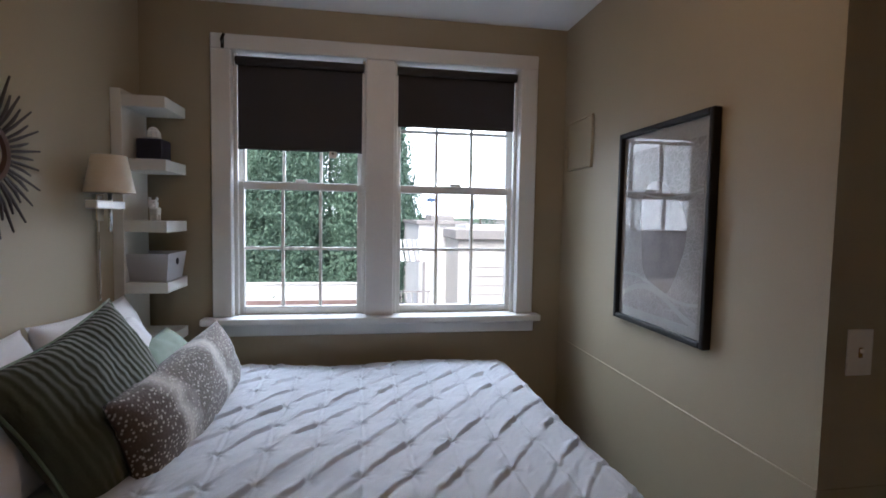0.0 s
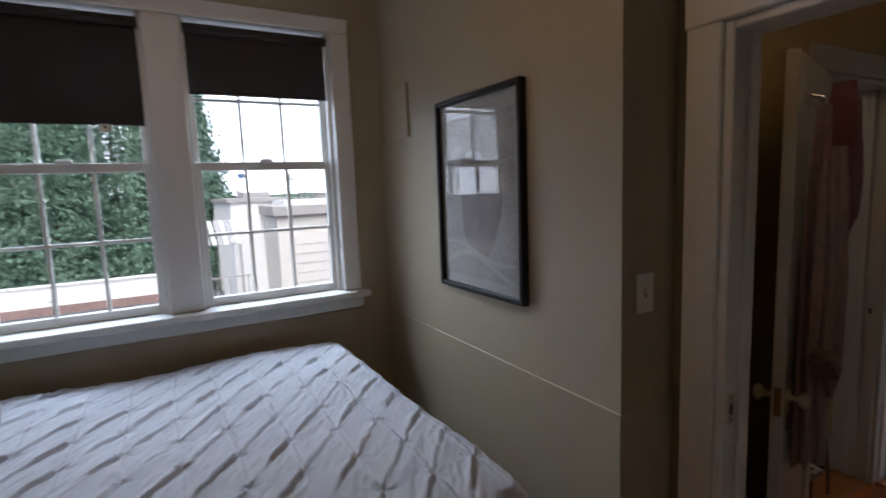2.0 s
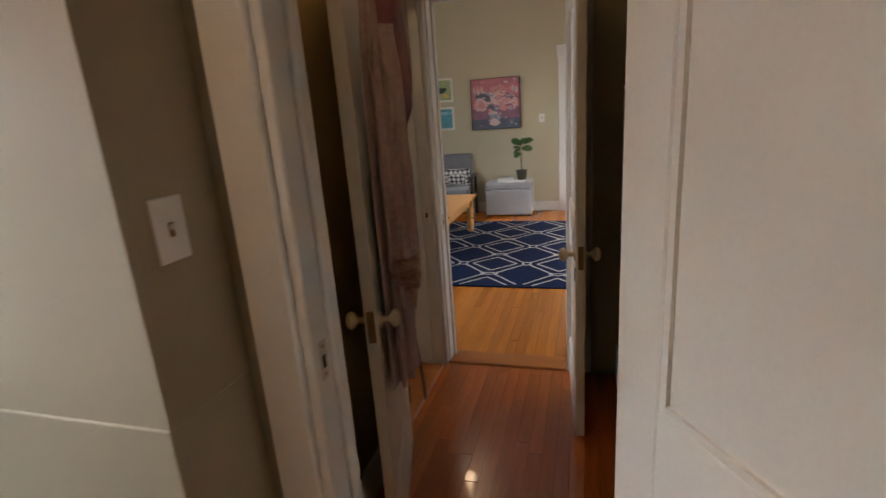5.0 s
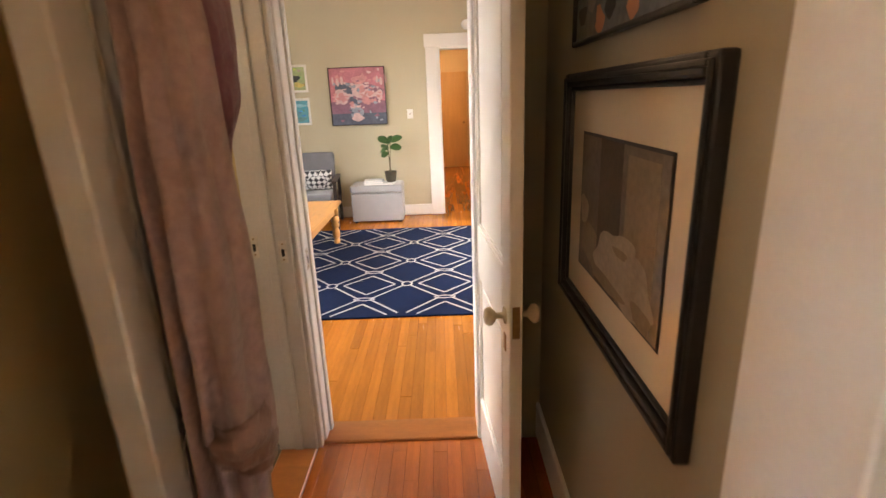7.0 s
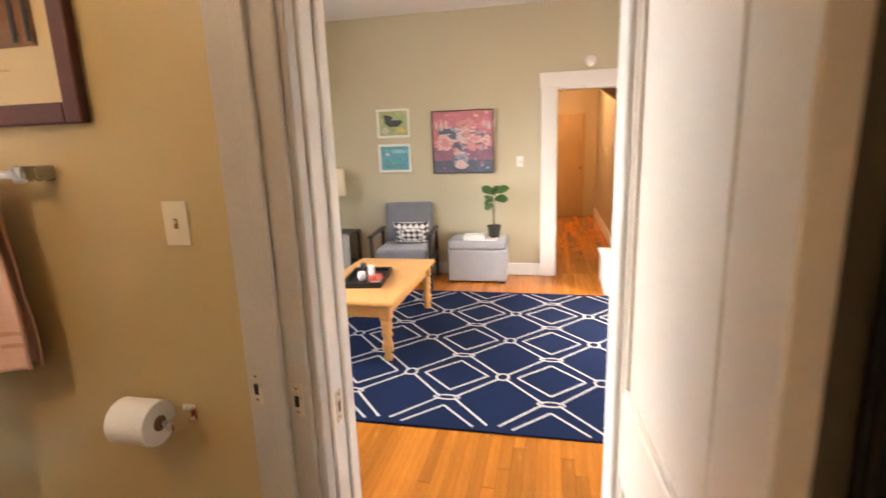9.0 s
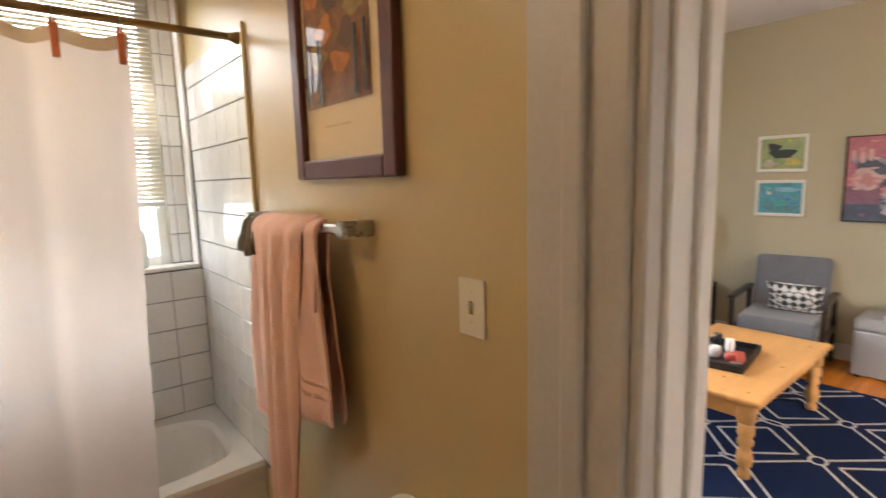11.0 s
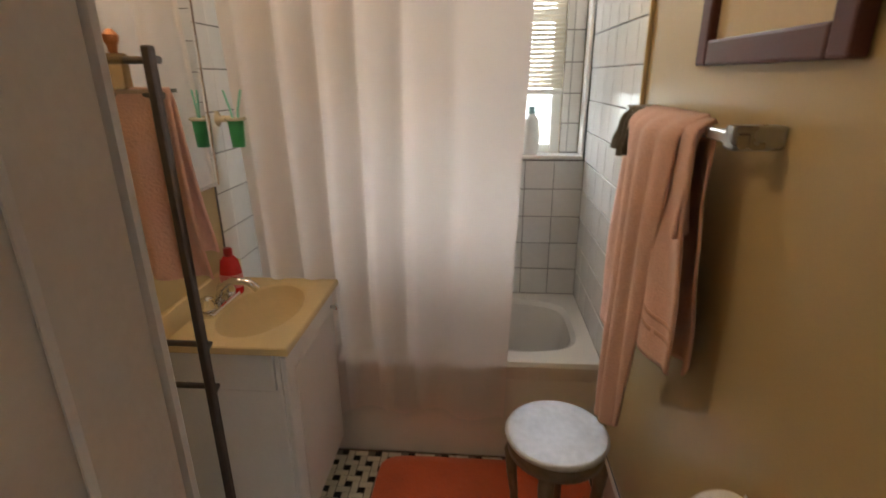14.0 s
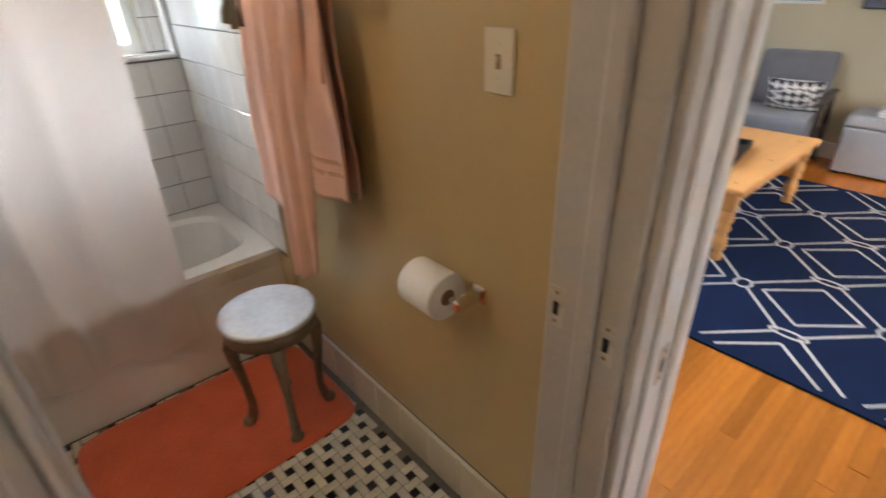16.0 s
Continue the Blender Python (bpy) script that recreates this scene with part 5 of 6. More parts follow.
sd = thing("smoke_detector", "round white smoke detector above the doorway", "smoke detector", pose(XL, -0.59, 2.31, 0, -90, 0))
part("housing", lathe([(0.055, 0), (0.055, 0.018), (0.045, 0.032), (0.0, 0.034)], 26), PLATEW, sd, smooth=True)
part("vent_ring", lathe([(0.046, 0.018), (0.050, 0.024), (0.044, 0.026)], 26), FRW, sd)

# corridor beyond the far doorway
DOORT = node_mat("varnished_tan_door", (0.46, 0.27, 0.10), 0.4, 0.15, 3, 40, 0.05, stretch=(4, 4, 0.6))
cd = thing("door_4", "tan varnished door at the corridor's end", "door", pose(13.04, -0.55, 0), kind="structure")
part("slab", boxes(((-0.03, -0.27, 0.01), (0, 0.50, 1.98)), bevel=0.004), DOORT, cd)
part("knob", lathe([(0.02, 0), (0.028, 0.03), (0.01, 0.05)], 16, pose(-0.03, -0.20, 0.95, 0, -90, 0)), BRASS, cd)
bm = bmesh.new()
n = 16
for y0, y1 in ((-1.05, 0.35),):
    arc = [(y0 + (y1 - y0) * k / n, 1.98 + 0.36 * math.sin(math.pi * k / n)) for k in range(n + 1)]
    lo = [bm.verts.new((9.9, y, z)) for y, z in arc]
    hi = [bm.verts.new((9.9, y, 2.5)) for y, z in arc]
    fs = [bm.faces.new((lo[k], lo[k + 1], hi[k + 1], hi[k])) for k in range(n)]
    r = bmesh.ops.extrude_face_region(bm, geom=fs)
    bmesh.ops.translate(bm, verts=[v for v in r["geom"] if isinstance(v, bmesh.types.BMVert)], vec=(0.12, 0, 0))
setting("wall_corridor_arch", bm, TAN, "tan plaster arch across the corridor", "wall")
switch_plate(pose(11.2, -1.05, 1.3, 0, 0, 180), PLATEW, "white wall switch in the corridor")
CAB = thing("white_cabinet", "white painted low cabinet beside the far doorway", "cabinet", pose(7.95, -1.5, 0))
part("body", boxes(((-0.22, -0.4, 0.06), (0.22, 0.78, 0.36)), bevel=0.005), TRIM, CAB)
part("top", boxes(((-0.24, -0.42, 0.36), (0.24, 0.80, 0.39)), bevel=0.005), TRIM, CAB)
part("plinth", boxes(((-0.20, -0.38, 0), (0.20, 0.76, 0.06))), TRIM, CAB)


# ---- bathroom ----
ENAMEL = node_mat("white_enamel", (0.76, 0.73, 0.68), 0.15, 0.03, 3, 40, 0.0, coat=0.3)
MARBLE = node_mat("cream_cultured_marble", (0.64, 0.50, 0.27), 0.5, 0.06, 6, 30, 0.0, spec=0.3)
TILEW = node_mat("white_wall_tile", (0.74, 0.73, 0.70), 0.13, 0.05, 6, 40, 0.02, coat=0.2, islands="object", spread=0.04)
TILEB = node_mat("cream_base_tile", (0.66, 0.60, 0.47), 0.15, 0.06, 6, 40, 0.02, coat=0.2, islands="object")
GROUT = node_mat("dark_grout", (0.13, 0.12, 0.11), 0.9, 0.3, 8, 60, 0.2)
GROUTF = node_mat("grey_floor_grout", (0.16, 0.14, 0.11), 0.9, 0.3, 8, 60, 0.2)
PEACH = cloth_mat("peach_terry", (0.76, 0.47, 0.37), 0, 170, 0.8, 0.12)
OLIVE = cloth_mat("grey_brown_cloth", (0.13, 0.115, 0.085), 0, 200, 0.6, 0.2)
CURT = cloth_mat("white_cotton_curtain", (0.80, 0.73, 0.68), 0.42, 400, 0.15, 0.04)
TAB = cloth_mat("rust_orange_tab", (0.42, 0.12, 0.05), 0, 200, 0.4)


def superring(bm, cx, cy, rx, ry, z, p, n=96):
    out = []
    for k in range(n):
        a = 2 * math.pi * k / n
        c, s = math.cos(a), math.sin(a)
        if p >= 20:
            big = max(abs(c), abs(s))
            out.append(bm.verts.new((cx + rx * c / big, cy + ry * s / big, z)))
            continue
        out.append(bm.verts.new((cx + rx * math.copysign(abs(c) ** (2 / p), c), cy + ry * math.copysign(abs(s) ** (2 / p), s), z)))
    return out


def loft(rings, close=True):
    bm = bmesh.new()
    loops = [superring(bm, *r) for r in rings]
    n = len(loops[0])
    for a, b in zip(loops, loops[1:]):
        for i in range(n):
            bm.faces.new((a[i], a[(i + 1) % n], b[(i + 1) % n], b[i]))
    if close:
        bm.faces.new(loops[-1])
    return bm


TX0, TX1, TY0, TY1, TZ = XBL + 0.002, XB - 0.004, 1.985, YB - 0.004, 0.488
tcx, tcy, trx, tr_y = (TX0 + TX1) / 2, (TY0 + TY1) / 2, (TX1 - TX0) / 2, (TY1 - TY0) / 2
tub = thing("bathtub", "white enamelled built-in bathtub behind the curtain", "bathtub", pose(0, 0, 0))
part("tub_shell", loft([(tcx, tcy, trx, tr_y - 0.012, 0.0, 60), (tcx, tcy, trx, tr_y - 0.012, 0.40, 60), (tcx, tcy, trx, tr_y - 0.002, 0.45, 60), (tcx, tcy, trx, tr_y, TZ - 0.02, 40), (tcx, tcy, trx - 0.006, tr_y - 0.008, TZ, 30),
                        (tcx, tcy, trx - 0.07, tr_y - 0.085, TZ, 5), (tcx, tcy, trx - 0.09, tr_y - 0.10, TZ - 0.02, 4.5), (tcx, tcy, trx - 0.14, tr_y - 0.14, 0.22, 3.5), (tcx, tcy, trx - 0.22, tr_y - 0.20, 0.13, 3)]), ENAMEL, tub)
part("drain", lathe([(0.03, 0.131), (0.03, 0.135)], 18, Matrix.Translation((tcx - 0.4, tcy, 0))), CHROME, tub)

rod = thing("shower_rod", "aged brass shower curtain rod with end flanges", "curtain rod", pose(0, 1.915, 2.135))
part("bar", tube([(XBL + 0.01, 0, 0), (XB - 0.01, 0, 0)], 0.0125, 14), BRASS, rod, smooth=True)
for x, s in ((XBL, 1), (XB, -1)):
    part("flange", lathe([(0.024, 0), (0.024, 0.010), (0.016, 0.03), (0.014, 0.045)], 18, pose(x, 0, 0, 0, 90 * s, 0)), BRASS, rod, smooth=True)
CX0, CX1, CZ0, CZ1 = 2.44, 3.515, 0.19, 2.095


TAB_X = (2.476, 2.547, 2.617, 2.705, 2.79, 2.872, 3.023, 3.17, 3.332, 3.485)
TAB_U = [((x - CX0) / (CX1 - CX0)) ** (1 / 0.86) for x in TAB_X]


def sag(u):
    """How far the heading droops between two tabs."""
    for a, b in zip(TAB_U, TAB_U[1:]):
        if a <= u <= b:
            return math.sin(math.pi * (u - a) / (b - a)) * min(1.0, (b - a) / 0.12)
    return 0.0


def curtain(u, v):
    """Folds are tight at the vanity end and slack towards the open end."""
    x = CX0 + (CX1 - 0.055 * v - CX0) * (u ** 0.86)
    ph = 2 * math.pi * (9.5 * u - 3.2 * u * u)
    amp = (0.044 * (1 - u) ** 1.5 + 0.006) * (0.65 + 0.5 * v)
    y = 1.918 + amp * math.sin(ph + 0.5 * math.sin(v * 2.5)) + 0.010 * noise.noise(Vector((u * 9, v * 3, 0))) + 0.075 * v + 0.030 * (1 - u) ** 2 * min(1.0, 1.6 * v)
    top = -0.022 * sag(u) * (1 - v) ** 6
    z = CZ1 + (CZ0 - CZ1) * v + top + (0.022 * math.sin(u * 21) * v ** 6) + (0.05 * math.sin(u * 3) * v ** 6)
    x += 0.012 * math.cos(ph)
    if z < TZ + 0.02:
        y = min(y, TY0 - 0.005)
    return Vector((x, y, z))


cu = thing("shower_curtain", "white cotton shower curtain with rust-orange tabs", "shower curtain", pose(0, 0, 0))
part("curtain_cloth", sheet(curtain, 180, 60), CURT, cu, smooth=True)
part("hem_band", sheet(lambda u, v: curtain(u, v * 0.022) + Vector((0, -0.003, 0.0)), 180, 3), cloth_mat("cream_heading_band", (0.60, 0.50, 0.36), 0.2), cu, smooth=True)
for u in TAB_U:
    p = curtain(min(u, 1.0), 0.0)
    part("tab", boxes(((p.x - 0.010, p.y - 0.012, p.z - 0.095), (p.x + 0.010, p.y - 0.005, p.z + 0.015)), bevel=0.003), TAB, cu, "rust-orange cloth tab")
    part("ring", tube([(p.x, 1.915 + 0.022 * math.sin(a), 2.12 + 0.03 * math.cos(a)) for a in (2 * math.pi * i / 14 for i in range(15))], 0.0022, 6), CHROME, cu)

# tub window with its pleated shade
bw = thing("window_2", "white tub window in a tiled recess", "window", kind="structure")
for lo, hi in (((3.12, YB + 0.10, 1.23), (3.17, YB + 0.14, 2.52)), ((3.686, YB + 0.10, 1.23), (3.736, YB + 0.14, 2.52)), ((3.17, YB + 0.10, 1.23), (3.686, YB + 0.14, 1.28)), ((3.17, YB + 0.10, 2.47), (3.686, YB + 0.14, 2.52)), ((3.17, YB + 0.10, 1.86), (3.686, YB + 0.14, 1.90))):
    part("window_frame", boxes((lo, hi), bevel=0.003), TRIM, bw)
for z0, z1 in ((1.28, 1.86), (1.90, 2.47)):
    p = part("pane", boxes(((3.17, YB + 0.118, z0), (3.686, YB + 0.122, z1))), plain_mat("frosted_glass_%d" % int(z0 * 10), (0.95, 1, 1), 0.25, 0, 1.0, 1.15), bw, "frosted pane")
    p.visible_shadow = False
part("window_sill", boxes(((3.10, YB - 0.018, 1.215), (3.842, YB + 0.086, 1.235)), bevel=0.004), ENAMEL, bw)
for x0, x1 in ((3.829, 3.845),):
    part("corner_trim", boxes(((x0, YB - 0.014, 1.235), (x1, YB + 0.076, 2.5)), bevel=0.004), ENAMEL, bw)
SLAT = cloth_mat("cream_blind_slat", (0.80, 0.73, 0.60), 0.10, 300, 0.05, 0.03)
ps = thing("mini_blind", "cream horizontal slat blind, mostly lowered", "window blind", pose(0, YB + 0.05, 0))
SLATS = 45


def slat_mesh():
    """A shallow curved slat, tilted nearly shut."""
    bm = sheet(lambda u, v: Vector((3.140 + 0.586 * u, -0.006 + 0.012 * v - 0.0022 * math.sin(math.pi * v), 0.0195 * v)), 1, 5, 0.0006)
    return bm


first = part("slat", slat_mesh(), SLAT, ps, smooth=True)
first.location = (0, 0, 1.553)
for k in range(1, SLATS):
    slat = new("slat", first.data)
    slat.parent = ps
    slat.location = (0, 0.0006 * math.sin(k * 2.3), 1.553 + 0.0208 * k)
for x in (3.24, 3.63):
    part("ladder_cord", tube([(x, -0.011, 1.545), (x, -0.011, 2.49)], 0.0012, 6), SLAT, ps)
part("bottom_rail", boxes(((3.132, -0.012, 1.522), (3.731, 0.012, 1.547)), bevel=0.004), TRIM, ps)
part("head_rail", boxes(((3.132, -0.015, 2.49), (3.731, 0.02, 2.52)), bevel=0.004), TRIM, ps)
bo = thing("shampoo_bottle", "white plastic shampoo bottle on the window sill", "bottle", pose(3.585, YB + 0.035, 1.235) @ Matrix.Diagonal((1.25, 1.0, 1.2, 1)))
part("bottle_body", lathe([(0.028, 0), (0.034, 0.01), (0.036, 0.09), (0.030, 0.14), (0.012, 0.165)], 22), PLATEW, bo, smooth=True)
part("cap", lathe([(0.014, 0.165), (0.014, 0.19), (0.008, 0.195)], 16), plain_mat("pale_teal_plastic", (0.4, 0.6, 0.6), 0.35), bo, "pale teal cap")

# vanity
va = thing("vanity_cabinet", "white bathroom vanity cabinet with panel doors", "vanity", pose(XBL, -0.03, 0) @ Matrix.Diagonal((1.055, 1, 0.825 / 0.765, 1)) @ pose(-XBL, 0, 0))
part("body", boxes(((XBL, 1.475, 0.09), (2.725, 1.985, 0.640)), bevel=0.003), TRIM, va)
part("apron", boxes(((2.713, 1.475, 0.640), (2.725, 1.985, 0.765)), ((XBL, 1.475, 0.640), (2.705, 1.493, 0.765)), ((XBL, 1.967, 0.640), (2.705, 1.985, 0.765))), TRIM, va)
part("toe_kick", boxes(((XBL, 1.50, 0), (2.70, 1.97, 0.09))), TRIM, va)
d = part("door", boxes(((2.725, 1.485, 0.11), (2.742, 1.975, 0.745)), bevel=0.003), TRIM, va)
part("door_panel", boxes(((2.742, 1.545, 0.17), (2.748, 1.915, 0.685)), bevel=0.004), TRIM, d)
part("knob", lathe([(0.006, 0), (0.006, 0.012), (0.013, 0.018), (0.010, 0.027)], 14, pose(2.742, 1.945, 0.70, 0, 90, 0)), CHROME, d, "small chrome knob", True)
sk = thing("sink_top", "cream cultured marble top with an oval basin", "sink", pose(XBL, -0.03, 0.06) @ Matrix.Diagonal((1.055, 1, 1, 1)) @ pose(-XBL, 0, 0))
cx, cy = 2.585, 1.728
part("basin_top", loft([(cx - 0.015, cy, 0.190, 0.270, 0.765, 60), (cx - 0.015, cy, 0.192, 0.272, 0.769, 60), (cx - 0.015, cy, 0.192, 0.272, 0.788, 60), (cx - 0.015, cy, 0.188, 0.268, 0.792, 50), (cx - 0.004, cy, 0.137, 0.218, 0.792, 2.2), (cx - 0.004, cy, 0.131, 0.212, 0.790, 2.1)] + [(cx - 0.004, cy, 0.124 * math.cos(k * 0.119) + 0.002, 0.206 * math.cos(k * 0.119) + 0.002, 0.786 - 0.118 * math.sin(k * 0.119), 2) for k in range(13)]), MARBLE, sk)
part("drain", lathe([(0.020, 0.669), (0.020, 0.673)], 16, Matrix.Translation((cx, cy, 0))), CHROME, sk)
part("backsplash", boxes(((XBL, 1.46, 0.792), (XBL + 0.018, 1.995, 0.875)), bevel=0.005), MARBLE, sk)
fc = thing("faucet", "chrome two-handle basin faucet", "faucet", pose(2.44, cy - 0.03, 0.852) @ Matrix.Diagonal((1.15, 1.15, 1.15, 1)))
part("base", boxes(((-0.025, -0.09, 0), (0.025, 0.09, 0.016)), bevel=0.007, seg=2), CHROME, fc)
part("spout", tube([(0, 0, 0.01), (0.01, 0, 0.06), (0.05, 0, 0.085), (0.10, 0, 0.082), (0.125, 0, 0.06)], [0.016, 0.014, 0.012, 0.011, 0.011], 12), CHROME, fc, smooth=True)
for y in (-0.065, 0.065):
    part("handle", lathe([(0.018, 0.014), (0.02, 0.03), (0.014, 0.05), (0.018, 0.055), (0.006, 0.062)], 14, Matrix.Translation((0, y, 0))), CHROME, fc, smooth=True)
rd = thing("soap_bottle", "red plastic liquid soap bottle on the vanity", "bottle", pose(2.435, 1.81, 0.852) @ Matrix.Diagonal((1.25, 1.0, 1.25, 1)))
part("bottle_body", lathe([(0.026, 0), (0.030, 0.006), (0.032, 0.07), (0.026, 0.105), (0.014, 0.118)], 22), node_mat("red_plastic", (0.55, 0.02, 0.02), 0.25, 0.05), rd, smooth=True)
part("label", lathe([(0.0325, 0.025), (0.0335, 0.03), (0.0335, 0.06), (0.0325, 0.065)], 22), node_mat("pale_red_label", (0.62, 0.20, 0.18), 0.4, 0.2), rd, "paler red label")
part("cap", lathe([(0.013, 0.118), (0.013, 0.14), (0.009, 0.143)], 16), node_mat("dark_red_cap", (0.3, 0.01, 0.01), 0.3, 0.05), rd)
mi = thing("wall_mirror", "rectangular bathroom mirror in a thin steel frame", "mirror", pose(XBL, 1.16, 1.24))
part("mirror_glass", boxes(((0, 0.01, 0.01), (0.008, 0.74, 0.64))), MIRROR, mi)
for lo, hi in (((0, 0, 0), (0.013, 0.012, 0.65)), ((0, 0.738, 0), (0.013, 0.75, 0.65)), ((0, 0.012, 0), (0.013, 0.738, 0.012)), ((0, 0.012, 0.638), (0.013, 0.738, 0.65))):
    part("frame_bar", boxes((lo, hi), bevel=0.003), CHROME, mi)
th_ = thing("toothbrush_holder", "cream ceramic wall holder with green toothbrushes", "toothbrush holder", pose(XBL, 1.965, 1.47))
part("bracket", lathe([(0.03, 0), (0.03, 0.008), (0.012, 0.02), (0.012, 0.06)], 18, pose(0, 0, 0, 0, 90, 0)), KNOB, th_, smooth=True)
part("cup_ring", lathe([(0.034, -0.006), (0.037, 0.0), (0.034, 0.006), (0.028, 0.0)], 20, Matrix.Translation((0.075, 0, 0))), KNOB, th_, smooth=True)
part("cup", lathe([(0.022, -0.10), (0.028, 0.0), (0.025, 0.0), (0.02, -0.095)], 20, Matrix.Translation((0.075, 0, -0.0))), plain_mat("green_plastic", (0.05, 0.40, 0.12), 0.3, 0, 0.3), th_, "green plastic cup", True)
for dx, dy in ((0.01, 0.008), (-0.008, -0.01)):
    part("toothbrush", tube([(0.075, 0, -0.08), (0.075 + dx, dy, 0.03), (0.075 + 2.4 * dx, 2.4 * dy, 0.10)], 0.004, 8), plain_mat("mint_plastic_%d" % int(dx * 1000 + 20), (0.25, 0.6, 0.4), 0.3), th_)

# freestanding towel rack with its towel
STEEL = node_mat("dark_brushed_steel", (0.13, 0.12, 0.12), 0.4, 0.1, 8, 80, 0.05, metal=0.8)
tr = thing("towel_rack", "dark steel freestanding towel rack", "towel rack", pose(2.56, 1.20, 0.014))
for x in (-0.17, 0.14):
    part("post", boxes(((x - 0.010, -0.050, 0.0), (x + 0.010, -0.030, 1.655)), bevel=0.003), STEEL, tr)
    part("foot", boxes(((x - 0.012, -0.13, 0), (x + 0.012, 0.13, 0.018)), bevel=0.004), STEEL, tr)
for z in (1.63, 1.56, 0.98, 0.86):
    part("rung", tube([(-0.17, -0.04, z), (-0.165, 0, z), (0.135, 0, z), (0.14, -0.04, z)], 0.008, 10), STEEL, tr)
part("glass_shelf", boxes(((-0.18, -0.05, 1.566), (0.13, 0.05, 1.574))), plain_mat("shelf_glass", (0.8, 0.9, 0.88), 0.05, 0, 0.8), tr)
tt = thing("hand_towel", "peach hand towel draped over the rack", "towel", tr.matrix_world.copy())


def draped(x0, x1, ztop, zf, zb, gap, seed, flare=0.0):
    """Cloth over a bar along x: front side -y, back side +y."""
    lf, lb = ztop - zf, ztop - zb

    def f(u, v):
        s = v * (lf + lb) - lf
        x = x0 + (x1 - x0) * u
        if s < 0:
            z, y = ztop + s, -gap
            drop = -s / lf
        else:
            z, y = ztop - s, gap
            drop = s / lb
        bend = max(0.0, 1 - abs(s) / 0.02)
        y *= 1 - bend
        z += 0.006 * bend
        fold = math.sin(u * 15 + seed + 0.6 * math.sin(v * 5)) * 0.026 * drop ** 0.6 + 0.012 * noise.noise(Vector((u * 5 + seed, v * 6, 1))) * drop
        xm = (x0 + x1) / 2
        return Vector((xm + (x - xm) * (1 + flare * drop), y + fold + (-0.012 if s < 0 else 0.004) * drop, z + 0.012 * math.sin(u * 4 + seed) * drop))
    return sheet(f, 44, 60, 0.006)


part("towel_cloth", draped(-0.11, 0.145, 1.572, 1.17, 1.22, 0.012, 0.7, 0.25), PEACH, tt, smooth=True)
pb = thing("perfume_bottle", "small bottle with copper flower stopper on the rack", "bottle", pose(2.60, 1.20, 1.588))
part("bottle_body", boxes(((-0.022, -0.014, 0), (0.022, 0.014, 0.07)), bevel=0.006, seg=2), plain_mat("amber_glass", (0.75, 0.55, 0.3), 0.08, 0, 0.7), pb)
part("stopper", lathe([(0.008, 0.07), (0.010, 0.085), (0.014, 0.092), (0.016, 0.104), (0.006, 0.115)], 9), node_mat("copper", (0.5, 0.22, 0.1), 0.3, 0.1, metal=1.0), pb)

# east wall: towel bar, towel, picture, paper holder
bar = thing("towel_bar", "square chrome towel bar on the wall", "towel bar", pose(XB, 0, 1.50))
WORNCH = node_mat("worn_chrome", (0.42, 0.41, 0.40), 0.28, 0.15, 12, 80, 0.03, metal=0.9)
part("rail", boxes(((-0.085, 1.06, -0.009), (-0.062, 1.76, 0.012)), bevel=0.003), WORNCH, bar)
for y in (1.085, 1.735):
    part("bracket", boxes(((-0.088, y - 0.020, -0.018), (0, y + 0.020, 0.024)), bevel=0.006, seg=2), WORNCH, bar)
tw = thing("bath_towel", "peach terry bath towel bunched over the towel bar", "towel", pose(XB - 0.074, 0, 0, 0, 0, -90))


def towel_fall(xa, xb, xc, xd, ztop, zend, bulge, flutes, seed, out, slope=0.0):
    """A hanging end of cloth from (xa, xb) at the bar to (xc, xd) at its hem."""
    def f(u, v):
        k = v ** 0.75
        x0, x1 = xa + (xc - xa) * k, xb + (xd - xb) * k
        soft = noise.noise(Vector((u * 2.5 + seed, v * 2.2, seed)))
        y = out - bulge * math.sin(math.pi * min(1, max(0, u))) * (0.55 + 0.45 * v)
        y -= 0.010 * math.sin(u * 2 * math.pi * flutes + 1.4 * math.sin(v * 2.6 + seed)) * (0.25 + 0.75 * v ** 0.5) + 0.010 * soft * v
        roll = max(0.0, 1 - v / 0.07)
        y += (0.012 - out + bulge * math.sin(math.pi * u) * 0.55) * roll ** 2
        z = ztop + (zend - ztop) * v - 0.010 * (1 - math.cos(roll * 1.5)) + (slope * (u - 0.5) + 0.010 * math.sin(u * 5 + seed)) * v ** 2
        return Vector((x0 + (x1 - x0) * u + 0.006 * math.sin(v * 7 + seed + u * 2), y, z))
    return f


part("towel_back", draped(-1.60, -1.19, 1.516, 1.30, 0.98, 0.018, 1.4, 0.10), PEACH, tw, smooth=True)
part("towel_side", sheet(towel_fall(-1.625, -1.45, -1.72, -1.46, 1.528, 0.835, 0.016, 1.6, 0.4, -0.022, -0.05), 36, 50, 0.009), PEACH, tw, "outer towel side with folds", True)
flap = towel_fall(-1.36, -1.185, -1.365, -1.15, 1.528, 0.985, 0.012, 1.2, 2.0, -0.020, -0.02)
part("towel_flap", sheet(flap, 36, 46, 0.009), PEACH, tw, "short towel end with a woven band", True)
for v0 in (0.80, 0.86):
    part("woven_band", sheet(lambda u, v: flap(0.01 + 0.98 * u, v0 + 0.022 * v) + Vector((0, -0.0065, 0)), 36, 3, 0.003), cloth_mat("peach_woven_band_%d" % int(v0 * 100), (0.62, 0.33, 0.22), 0, 500, 0.3, 0.05), tw, "flat woven band", True)
